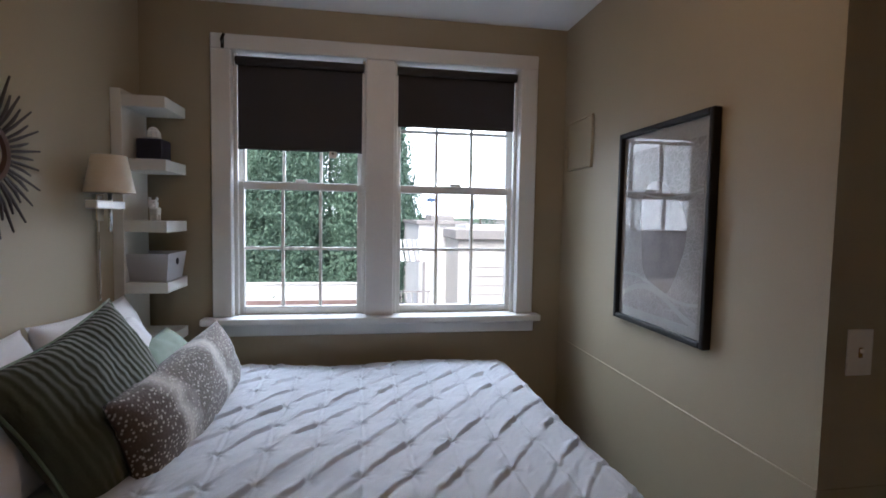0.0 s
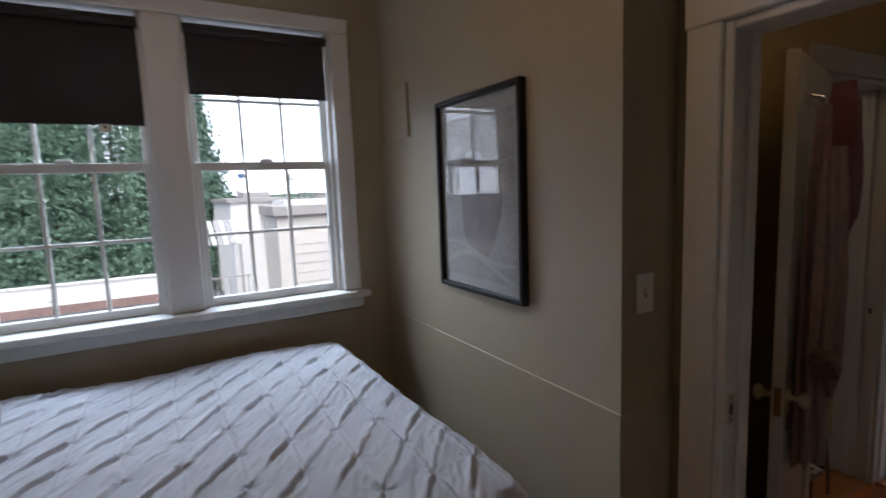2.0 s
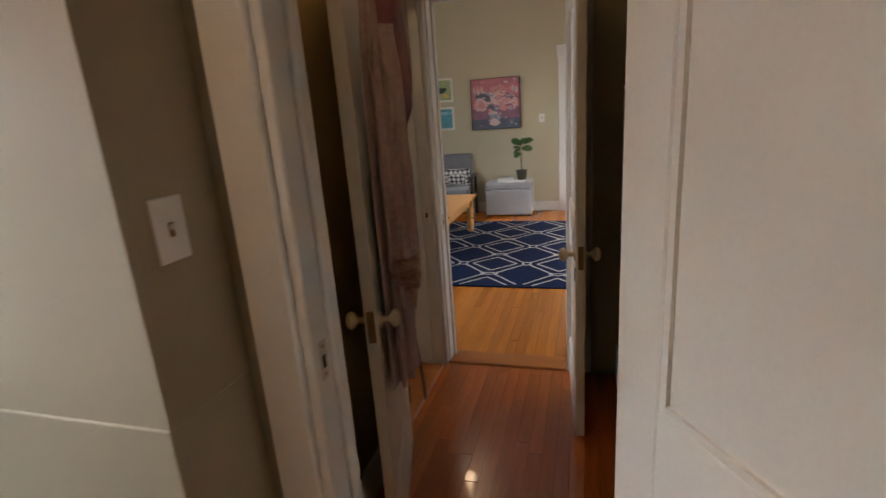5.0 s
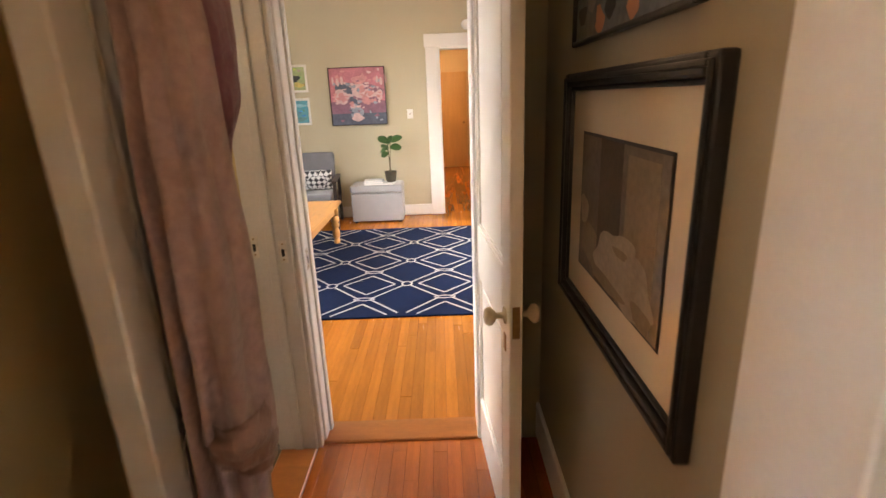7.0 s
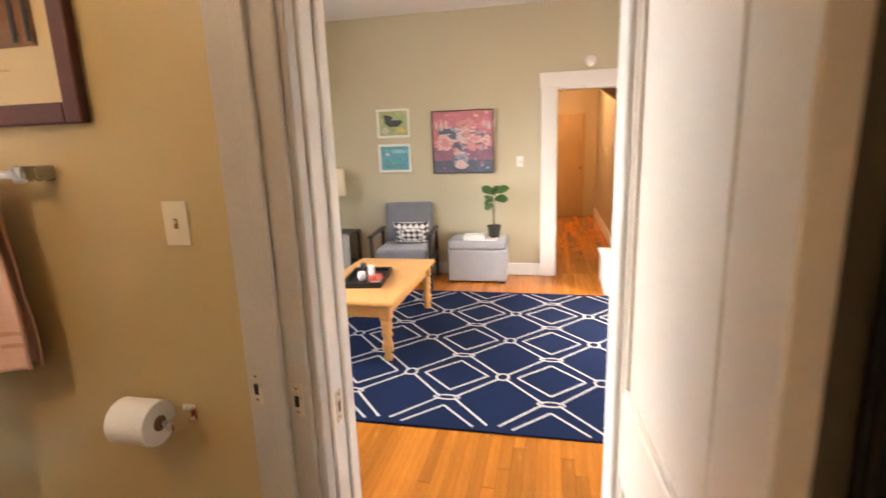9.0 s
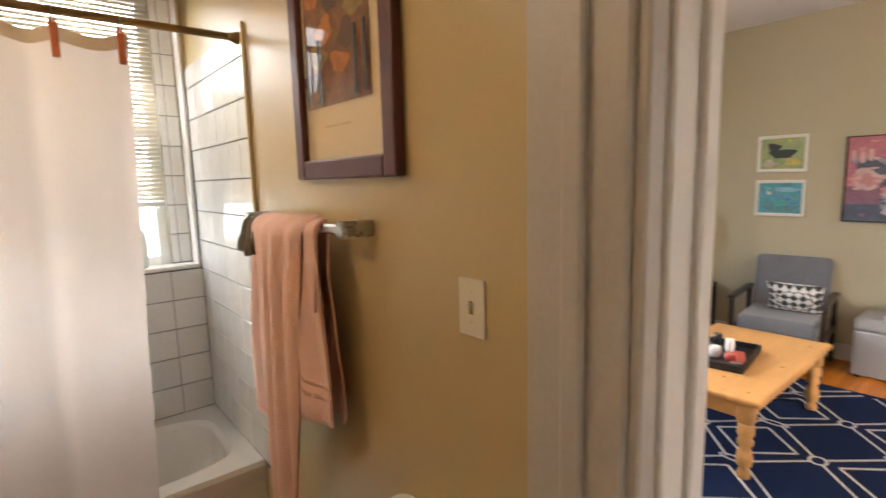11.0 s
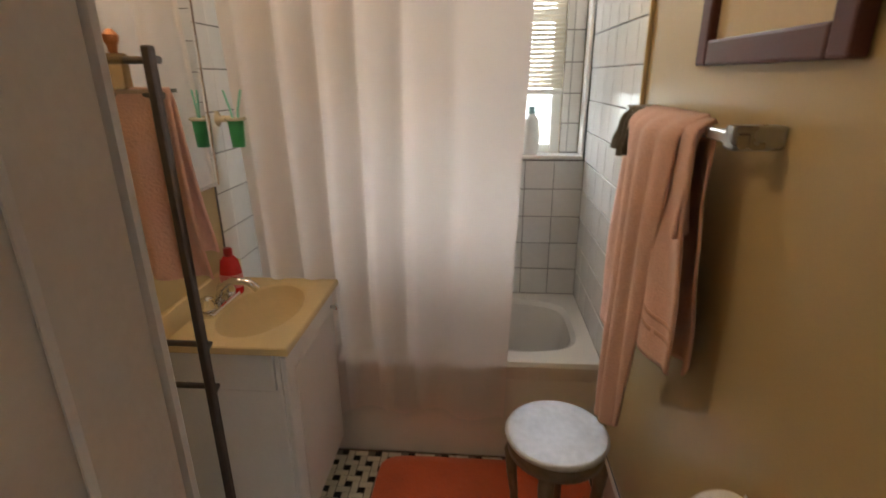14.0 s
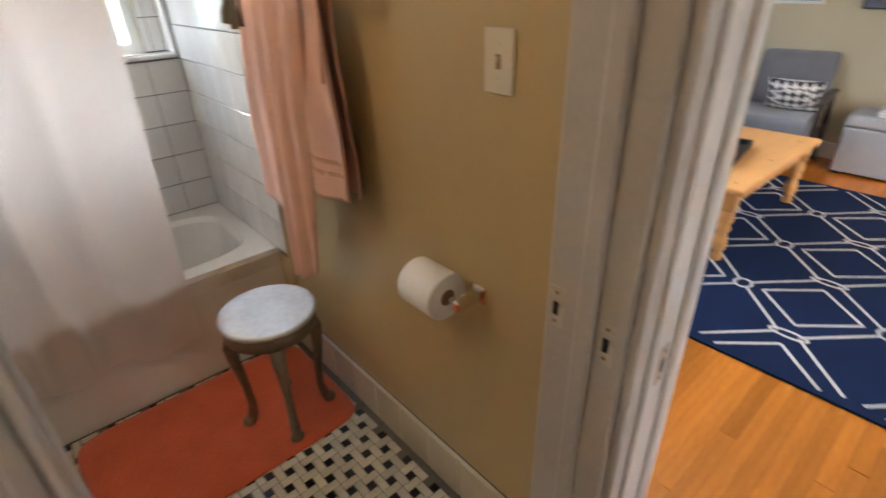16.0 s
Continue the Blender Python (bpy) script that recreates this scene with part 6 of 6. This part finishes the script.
part("towel_tail", sheet(towel_fall(-1.57, -1.225, -1.525, -1.365, 1.534, 0.655, 0.040, 3.4, 1.1, -0.036, 0.05), 52, 70, 0.010), PEACH, tw, "long gathered towel end", True)

wc = thing("washcloth", "grey-brown washcloth at the end of the bar", "washcloth", pose(XB - 0.074, 0, 0, 0, 0, -90))
part("cloth", draped(-1.725, -1.615, 1.520, 1.40, 1.43, 0.020, 2.2, 0.35), OLIVE, wc, smooth=True)
MAHOG = node_mat("mahogany_frame", (0.085, 0.018, 0.014), 0.45, 0.25, 8, 60, 0.05, stretch=(1, 6, 6))
bp = framed("framed_print", "autumn avenue print with cream mount, mahogany frame", pose(XB, 1.435, 1.625, 0, 0, -90), 0.515, 0.70, 0.052, 0.03, MAHOG)
part("mount", patch(0.052, 0.052, 0.463, 0.648, -0.010), glossy("cream_print_mount", (0.60, 0.47, 0.27), 0.04, 3, 90), bp)
part("print", patch(0.068, 0.19, 0.405, 0.62, -0.012), glossy("autumn_brown", (0.20, 0.085, 0.03), 0.6, 22, 70), bp)
for k in range(12):
    part("print_shape", ellipse(0.10 + 0.27 * ((k * 7) % 12) / 12, 0.26 + 0.030 * k, 0.045, 0.03, -0.0135 - 0.0004 * k, 14, k, 0.3), glossy("autumn_tone_%d" % k, ((0.10, 0.045, 0.03), (0.42, 0.14, 0.03), (0.27, 0.17, 0.05))[k % 3], 0.5, 25, 70), bp)
for x in (0.085, 0.155, 0.34, 0.385):
    part("print_trunk", patch(x, 0.20, x + 0.012, 0.36, -0.0195), BLACK, bp)
for k, (x0, x1) in enumerate(((0.16, 0.235), (0.245, 0.30))):
    part("caption_line", patch(x0, 0.135, x1, 0.141, -0.0115), node_mat("faint_caption_%d" % k, (0.42, 0.31, 0.17), 0.7), bp)
tp = thing("toilet_paper_holder", "square chrome toilet paper holder on the wall", "paper holder", pose(XB, 0.845, 0.835))
for y in (-0.085, 0.085):
    part("arm", boxes(((-0.085, y - 0.012, -0.014), (0, y + 0.012, 0.014)), bevel=0.004), CHROME, tp)
    part("wall_plate", boxes(((-0.010, y - 0.022, -0.024), (0, y + 0.022, 0.024)), bevel=0.004), CHROME, tp)
part("roller", tube([(-0.07, -0.085, 0), (-0.07, 0.085, 0)], 0.008, 12), CHROME, tp)
ro = thing("toilet_roll", "white toilet paper roll on its holder", "toilet roll", pose(XB - 0.07, 0.862, 0.835))
bm = lathe([(0.019, -0.060), (0.059, -0.060), (0.061, -0.057), (0.061, 0.057), (0.059, 0.060), (0.019, 0.060)], 40, pose(0, 0, 0, 90))
part("paper", bm, node_mat("tissue_paper", (0.80, 0.77, 0.72), 0.95, 0.03, 8, 200, 0.2), ro)
part("core", lathe([(0.019, -0.0615), (0.021, -0.0615), (0.021, 0.0615), (0.019, 0.0615)], 24, pose(0, 0, 0, 90)), node_mat("brown_card_core", (0.25, 0.15, 0.08), 0.9), ro)

# stool and bath mat
SILV = node_mat("brushed_aluminium", (0.62, 0.62, 0.63), 0.50, 0.22, 9, 45, 0.10, metal=0.75)
LEGM = node_mat("hammered_bronze", (0.25, 0.20, 0.15), 0.42, 0.3, 14, 60, 0.4, metal=0.7)
so = thing("stool", "round stool with metal top and carved bronze legs", "stool", pose(3.608, 1.555, 0.020, 0, 0, 12) @ Matrix.Diagonal((1.04, 1.04, 1, 1)))
part("seat_top", lathe([(0.150, 0.462), (0.160, 0.466), (0.163, 0.474), (0.160, 0.480), (0.154, 0.4835), (0.145, 0.4842), (0.02, 0.4846)], 64), SILV, so, "hammered silver metal top")
part("apron", lathe([(0.135, 0.405), (0.152, 0.412), (0.156, 0.462), (0.13, 0.462)], 48), LEGM, so, smooth=True)
part("underplate", lathe([(0.13, 0.40), (0.13, 0.41)], 40), LEGM, so)
for k in range(4):
    a = radians(90 * k + 60)
    c, s = math.cos(a), math.sin(a)
    path = [(0.125, 0.41), (0.143, 0.36), (0.140, 0.28), (0.128, 0.18), (0.124, 0.09), (0.132, 0.03), (0.148, 0.0)]
    part("leg", tube([(r * c, r * s, z) for r, z in path], [0.026, 0.024, 0.018, 0.014, 0.014, 0.018, 0.021], 12), LEGM, so, smooth=True)
    part("foot", lathe([(0.022, -0.001), (0.026, 0.008), (0.020, 0.022), (0.014, 0.03)], 14, Matrix.Translation((0.148 * c, 0.148 * s, 0))), LEGM, so, smooth=True)
MATO = cloth_mat("coral_cotton_mat", (0.62, 0.125, 0.05), 0, 120, 1.0, 0.18)
mt = thing("bath_mat", "coral orange cotton bath mat with rounded ends", "bath mat", pose(3.37, 1.655, 0.008))
part("mat_body", loft([(0, 0, 0.44, 0.30, 0.0, 9), (0, 0, 0.445, 0.305, 0.005, 9), (0, 0, 0.438, 0.298, 0.011, 9), (0, 0, 0.40, 0.26, 0.012, 9)]), MATO, mt, smooth=True)

# ---- outside the bedroom window ----
LEAVES = node_mat("hedge_tree_leaf", (0.11, 0.18, 0.125), 0.7, 0.35, 0.7, 6, 0.0, islands="mesh", spread=0.25)
BARK = node_mat("bark", (0.10, 0.07, 0.05), 0.9, 0.3, 3, 20, 0.3)
WHITEW = node_mat("white_render_wall", (0.66, 0.66, 0.65), 0.85, 0.1, 0.5, 12, 0.1)
BEIGE = node_mat("beige_render_wall", (0.52, 0.50, 0.46), 0.85, 0.1, 0.5, 12, 0.1)
COPE = node_mat("grey_coping", (0.30, 0.285, 0.275), 0.8, 0.15, 0.8, 12, 0.1)


def tree(m, h, spread, count, seed, label):
    t = thing("tree", label, "tree", m, group="trees behind the yard")
    rnd = random.Random(seed)
    part("trunk", tube([(0, 0, 0), (0.1, 0, h * 0.3), (0.0, 0.1, h * 0.75)], [0.22, 0.16, 0.05], 9), BARK, t)
    for k in range(5):
        a = k * 1.9
        part("limb", tube([(0, 0, h * (0.22 + 0.1 * k)), (0.5 * spread * math.cos(a), 0.5 * spread * math.sin(a), h * (0.32 + 0.1 * k))], [0.08, 0.03], 7), BARK, t)
    verts, faces = [], []
    clumps = []
    for k in range(int(count / 26)):
        z = rnd.uniform(0.0, 1.0)
        r = spread * (1.05 - 0.72 * z ** 1.6) * rnd.uniform(0.45, 1.0)
        a = rnd.uniform(0, 2 * math.pi)
        clumps.append((r * math.cos(a), r * math.sin(a), h * z))
    for c in clumps:
        for k in range(26):
            p = Vector(c) + Vector((rnd.gauss(0, 0.28), rnd.gauss(0, 0.28), rnd.gauss(0, 0.26)))
            q = Euler((rnd.uniform(0, 3), rnd.uniform(0, 3), rnd.uniform(0, 6))).to_matrix()
            s = rnd.uniform(0.06, 0.13)
            i = len(verts)
            verts += [p + q @ Vector(v) * s for v in ((-1, 0, 0), (0, -0.45, 0.1), (1.1, 0, 0), (0, 0.45, 0.1))]
            faces.append((i, i + 1, i + 2, i + 3))
    me = bpy.data.meshes.new("crown")
    me.from_pydata(verts, [], faces)
    me.materials.append(LEAVES)
    c = new("crown", me)
    c.parent = t
    return t


tree(pose(-7.9, 28.4, -3), 10.2, 3.2, 60000, 1, "dense green broadleaf tree behind the yard wall")
tree(pose(-3.6, 28.8, -3), 10.6, 3.2, 60000, 2, "dense green broadleaf tree behind the yard wall")
tree(pose(1.75, 28.5, -3), 10.6, 3.0, 60000, 3, "dense green broadleaf tree behind the yard wall")
tree(pose(-5.7, 32.5, -3), 11.0, 3.6, 40000, 7, "dense green broadleaf tree behind the yard wall")
tree(pose(-1.3, 32.8, -3), 11.0, 3.6, 40000, 8, "dense green broadleaf tree behind the yard wall")
tree(pose(15.5, 60, -3), 6.6, 3.6, 4000, 5, "distant green tree beyond the roofs")
tree(pose(23.0, 62, -3), 6.2, 3.8, 4000, 6, "distant green tree beyond the roofs")
yw = thing("yard_wall", "low white rendered yard wall with a red base course", "wall", pose(0, 25.0, -3))
part("wall", boxes(((-18, 0, 0.36), (2.4, 0.25, 1.18))), WHITEW, yw)
part("base_course", boxes(((-18, -0.03, 0), (2.4, 0.28, 0.36))), node_mat("faded_red_brick", (0.20, 0.135, 0.12), 0.9, 0.3, 2, 20, 0.2), yw, "faded red base course")
part("coping", boxes(((-18, -0.06, 1.18), (2.4, 0.31, 1.25))), WHITEW, yw)
bl = thing("white_building", "white rendered flat-roofed building by the yard", "building", pose(0, 0, -3))
part("wall", boxes(((3.1, 19.9, 0), (5.2, 27.0, 4.35))), WHITEW, bl)
part("coping", boxes(((3.0, 19.8, 4.35), (5.3, 27.1, 4.5))), COPE, bl)
part("roof_box", boxes(((3.9, 22, 4.5), (5.0, 24, 4.75))), COPE, bl)
b2 = thing("garage_building", "beige rendered building with a grey roof edge", "building", pose(0, 0, -3))
part("wall", boxes(((4.25, 17.2, 0), (13.5, 19.7, 3.85))), BEIGE, b2)
part("coping", boxes(((4.1, 17.0, 3.85), (13.7, 19.8, 4.22)), bevel=0.03), COPE, b2)
part("roof_edge", boxes(((4.6, 17.5, 4.22), (13.3, 19.6, 4.38))), WHITEW, b2)
part("shutter", boxes(((4.75, 17.14, 0), (7.4, 17.2, 3.2))), node_mat("pale_shutter", (0.52, 0.50, 0.47), 0.6, 0.1, 0.6, 20, 0.1), b2)
for k in range(9):
    part("shutter_line", boxes(((4.75, 17.125, 0.34 * k + 0.1), (7.4, 17.14, 0.34 * k + 0.115))), COPE, b2)
aw = thing("awning", "striped grey metal awning over a gate", "awning", pose(2.45, 18.4, -3))
for k in range(7):
    bm = boxes(((-0.65 + 0.19 * k, -0.9, 0), (-0.65 + 0.19 * k + 0.13, 0.9, 0.03)))
    bmesh.ops.transform(bm, matrix=pose(0, 0, 3.35, 24), verts=bm.verts)
    part("awning_strip", bm, (WHITEW, COPE)[k % 2], aw)
for x in (-0.6, 0.6):
    part("awning_post", boxes(((x - 0.04, -0.8, 0), (x + 0.04, -0.72, 3.0))), COPE, aw)
gt = thing("metal_gate", "grey metal bar gate and fence by the building", "gate", pose(2.5, 17.6, -3))
for k in range(9):
    part("bar", boxes(((-0.9 + 0.2 * k, -0.02, 0), (-0.87 + 0.2 * k, 0.02, 1.9))), COPE, gt)
for z in (0.3, 1.2, 1.85):
    part("rail", boxes(((-0.95, -0.025, z), (0.8, 0.025, z + 0.05))), COPE, gt)
for k, (x, y, w, h) in enumerate(((9, 70, 12, 3.6), (22, 78, 16, 4.3), (36, 66, 12, 3.2))):
    hb = thing("distant_building", "pale distant building beyond the street", "building", pose(x, y, -3), group="distant buildings")
    part("wall", boxes(((0, 0, 0), (w, 8, h))), (WHITEW, BEIGE, WHITEW)[k], hb)
    part("roof", boxes(((-0.3, -0.3, h), (w + 0.3, 8.3, h + 0.35))), COPE, hb)
    for n in range(4):
        part("window", boxes(((1 + n * w / 4.6, -0.05, 1.2), (2.2 + n * w / 4.6, 0, 2.6))), node_mat("far_window_%d%d" % (k, n), (0.12, 0.14, 0.17), 0.2), hb)
sg = thing("street_sign", "small blue street sign on a post", "sign", pose(5.6, 34, -3))
part("post", tube([(0, 0, 0), (0, 0, 6.1)], 0.05, 8), COPE, sg)
part("sign_board", boxes(((-0.30, -0.06, 5.72), (0.30, 0, 6.0))), node_mat("blue_sign", (0.10, 0.16, 0.30), 0.5), sg)
setting("backdrop", boxes(((-110, 240, -3), (160, 241, 1.5))), node_mat("hazy_treeline", (0.12, 0.17, 0.12), 0.95, 0.4, 0.05, 0.4, 0.0), "hazy distant line of trees on the horizon", "backdrop")

# ---- boards and tiles, piece by piece ----
shared = {}


def piece(name, size, m, material, parent, bevel=0.0015):
    """One board or tile; alike pieces share a mesh."""
    key = (name, material.name, *(round(s, 4) for s in size))
    if key not in shared:
        bm = boxes(((-size[0] / 2, -size[1] / 2, -size[2]), (size[0] / 2, size[1] / 2, 0)))
        top = [e for e in bm.edges if all(v.co.z > -1e-6 for v in e.verts)]
        bmesh.ops.bevel(bm, geom=top, offset=bevel, segments=1, affect="EDGES")
        me = bpy.data.meshes.new(name)
        bm.to_mesh(me)
        bm.free()
        me.materials.append(material)
        shared[key] = me
    ob = new(name, shared[key])
    ob.parent = parent
    ob.matrix_local = m
    return ob


def slab_geometry(verts, faces, x0, x1, y0, y1, z):
    i, g = len(verts), 0.0006
    verts += [(x0, y0, z - 0.01), (x1, y0, z - 0.01), (x1, y1, z - 0.01), (x0, y1, z - 0.01), (x0 + g, y0 + g, z), (x1 - g, y0 + g, z), (x1 - g, y1 - g, z), (x0 + g, y1 - g, z)]
    faces += [(i + 4, i + 5, i + 6, i + 7), (i, i + 1, i + 5, i + 4), (i + 1, i + 2, i + 6, i + 5), (i + 2, i + 3, i + 7, i + 6), (i + 3, i, i + 4, i + 7)]


def boards(name, label, x0, x1, y0, y1, width, lengths, near=None, seed=1, wood=None):
    """Strip flooring along x; boards inside near are parts, the rest one mesh."""
    base = thing(name, label, "floor", kind="structure")
    rnd = random.Random(seed)
    verts, faces = [], []
    y = y0
    while y < y1 - 0.01:
        w = min(width, y1 - y)
        x = x0 - rnd.uniform(0, 0.9)
        while x < x1 - 0.02:
            ln = rnd.choice(lengths)
            a, b = max(x, x0), min(x + ln, x1)
            x += ln
            if b - a < 0.03:
                continue
            if near and near[0] < (a + b) / 2 < near[1] and near[2] < y + w / 2 < near[3]:
                piece("floorboard", (round(b - a, 2) - 0.002, w - 0.0007, 0.02), pose((a + b) / 2, y + w / 2, 0.0), wood or WOOD, base, 0.0006)
            else:
                slab_geometry(verts, faces, a + 0.001, b - 0.001, y + 0.0003, y + w - 0.0003, 0.0)
        y += width
    if verts:
        me = bpy.data.meshes.new("far_boards")
        me.from_pydata(verts, [], faces)
        me.materials.append(WOODJ)
        o = new("far_boards", me)
        o.parent = base
        o["kind"] = "stuff"
    return base


boards("floor_hall", "orange-brown varnished strip floor of the hall", XD, 3.84, HR, HL, 0.06, (0.6, 0.9, 1.2), (XD - 0.5, 4.2, HR, HL), 3, WOODH)
boards("floor_living", "orange-brown varnished strip floor of the living room", 3.99, XL + 0.1, YLR, YL, 0.06, (0.7, 1.1, 1.5), (3.9, 5.6, -0.9, 1.3), 4)
boards("floor_corridor", "orange-brown varnished strip floor of the corridor", XL + 0.1, 13.05, -1.05, 0.35, 0.06, (0.9, 1.3), None, 5)
boards("floor_bedroom", "orange-brown varnished strip floor of the bedroom", XW, XD, YS, YN, 0.06, (0.9, 1.3), None, 6)

# mosaic of white bricks turning round black dots
MW = node_mat("ivory_mosaic", (0.66, 0.62, 0.50), 0.25, 0.1, 9, 50, 0.02, islands="object")
MWJ = node_mat("ivory_mosaic_far", (0.66, 0.62, 0.50), 0.25, 0.1, 9, 50, 0.02, islands="mesh")
MK = node_mat("black_mosaic", (0.014, 0.013, 0.013), 0.25, 0.1, 9, 50, 0.02)
setting("floor_bathroom_bed", boxes(((XBL, 0.51, -0.012), (XB, TY0, 0.005))), GROUTF, "grey grout bed of the bathroom mosaic", "floor")
mo = thing("floor_bathroom", "ivory and black pinwheel mosaic tile floor", "floor", kind="structure")
U, G = 0.030, 0.0014
far = {"w": ([], []), "k": ([], [])}
for i in range(int((XB - XBL) / U) + 6):
    for j in range(int((TY0 - 0.51) / U) + 6):
        if (i + 2 * j) % 5:
            continue
        for key, (a, b, c, d) in (("k", (0, 1, 0, 1)), ("w", (2, 4, 0, 1)), ("w", (0, 1, 2, 4))):
            x0, x1 = XBL + (i - 4 + a) * U + G, XBL + (i - 4 + b) * U - G
            y0, y1 = 0.51 + (j - 4 + c) * U + G, 0.51 + (j - 4 + d) * U - G
            if x0 < XBL or x1 > XB - 0.02 or y0 < 0.515 or y1 > TY0:
                continue
            if 3.40 < x0 < 3.84 and 0.78 < y0 < 1.42 and not (x1 < 3.78 and y0 > 1.40):
                piece("mosaic_tile", (x1 - x0, y1 - y0, 0.006), pose((x0 + x1) / 2, (y0 + y1) / 2, 0.0075), MK if key == "k" else MW, mo, 0.0008)
            else:
                slab_geometry(*far[key], x0, x1, y0, y1, 0.0075)
for key, material in (("w", MWJ), ("k", MK)):
    me = bpy.data.meshes.new("far_mosaic")
    me.from_pydata(*far[key][:1], [], far[key][1])
    me.materials.append(material)
    o = new("far_mosaic", me)
    o.parent = mo
    o["kind"] = "stuff"

# wall tiles round the tub
T = 0.144
tw1 = setting("tile_bed_east", boxes(((XB - 0.006, 1.885, TZ - 0.02), (XB, YB, 2.17))), GROUT, "dark grouted bed of the tub wall tiles", "wall")
tw2 = setting("tile_bed_north", boxes(((XBL, YB - 0.006, TZ - 0.02), (3.844, YB, 1.215)), ((3.845, YB - 0.006, TZ - 0.02), (XB - 0.006, YB, 2.17)), ((XBL, YB - 0.006, 1.215), (3.10, YB, 2.17))), GROUT, "dark grouted bed of the tub wall tiles", "wall")
tw4 = setting("tile_bed_niche", boxes(((3.737, YB + 0.082, 1.235), (3.828, YB + 0.088, 2.50))), GROUT, "dark grouted tile bed beside the tub window", "wall")
tw3 = setting("tile_bed_west", boxes(((XBL, 1.885, TZ - 0.02), (XBL + 0.006, YB, 2.17))), GROUT, "dark grouted bed of the tub wall tiles", "wall")
rows = [TZ + T * k for k in range(12)]
for z in rows:
    h = min(T, 2.17 - z)
    if h < 0.03:
        continue
    for k in range(6):
        y1 = YB - 0.006 - T * k
        y0 = max(1.888, y1 - T)
        if y1 - y0 > 0.03:
            piece("tile", (h - 0.004, y1 - y0 - 0.0022, 0.004), pose(XB - 0.010, (y0 + y1) / 2, z + h / 2) @ pose(0, 0, 0, 0, -90, 0), TILEW, tw1)
            piece("tile", (h - 0.004, y1 - y0 - 0.0022, 0.004), pose(XBL + 0.010, (y0 + y1) / 2, z + h / 2) @ pose(0, 0, 0, 0, 90, 0), TILEW, tw3)
    for k in range(11):
        x1 = XB - 0.010 - T * k
        x0 = max(XBL + 0.01, x1 - T)
        if x1 - x0 < 0.03:
            continue
        if z > 1.10 and x1 > 3.10:
            continue
        hh = min(h, 1.213 - z) if (z < 1.213 < z + h and x0 > 3.0) else h
        piece("tile", (x1 - x0 - 0.003, hh - 0.004, 0.004), pose((x0 + x1) / 2, YB - 0.010, z + hh / 2) @ pose(0, 0, 0, 90, 0, 0), TILEW, tw2)
for k in range(9):
    z = 1.238 + T * k
    h = min(T, 2.498 - z)
    for x0, x1 in ((3.738, 3.772), (3.773, 3.827)):
        piece("tile", (x1 - x0 - 0.002, h - 0.004, 0.004), pose((x0 + x1) / 2, YB + 0.078, z + h / 2) @ pose(0, 0, 0, 90, 0, 0), TILEW, tw4)
edge = thing("trim_tile_edge", "narrow gold-painted bullnose edge of the tiling", "trim", kind="structure")
part("edge_strip", boxes(((XB - 0.014, 1.872, TZ - 0.3), (XB, 1.886, 2.185)), bevel=0.004), GOLD, edge)
bb = setting("baseboard_bathroom_bed", boxes(((XB - 0.004, 0.53, 0.004), (XB, TY0 + 0.01, 0.185))), GROUTF, "grout behind the tile baseboard", "baseboard")
y = 0.532
while y < TY0 - 0.02:
    w = min(0.152, TY0 - y)
    piece("base_tile", (0.176, w - 0.002, 0.012), pose(XB - 0.016, y + w / 2, 0.094) @ pose(0, 0, 0, 0, -90, 0), TILEB, bb, 0.004)
    y += 0.152
bw_ = setting("baseboard_bathroom_hall_side", boxes(((3.835, 0.53, 0.004), (XB - 0.018, 0.545, 0.185)), bevel=0.003), TILEB, "cream tile baseboard beside the doorway", "baseboard")
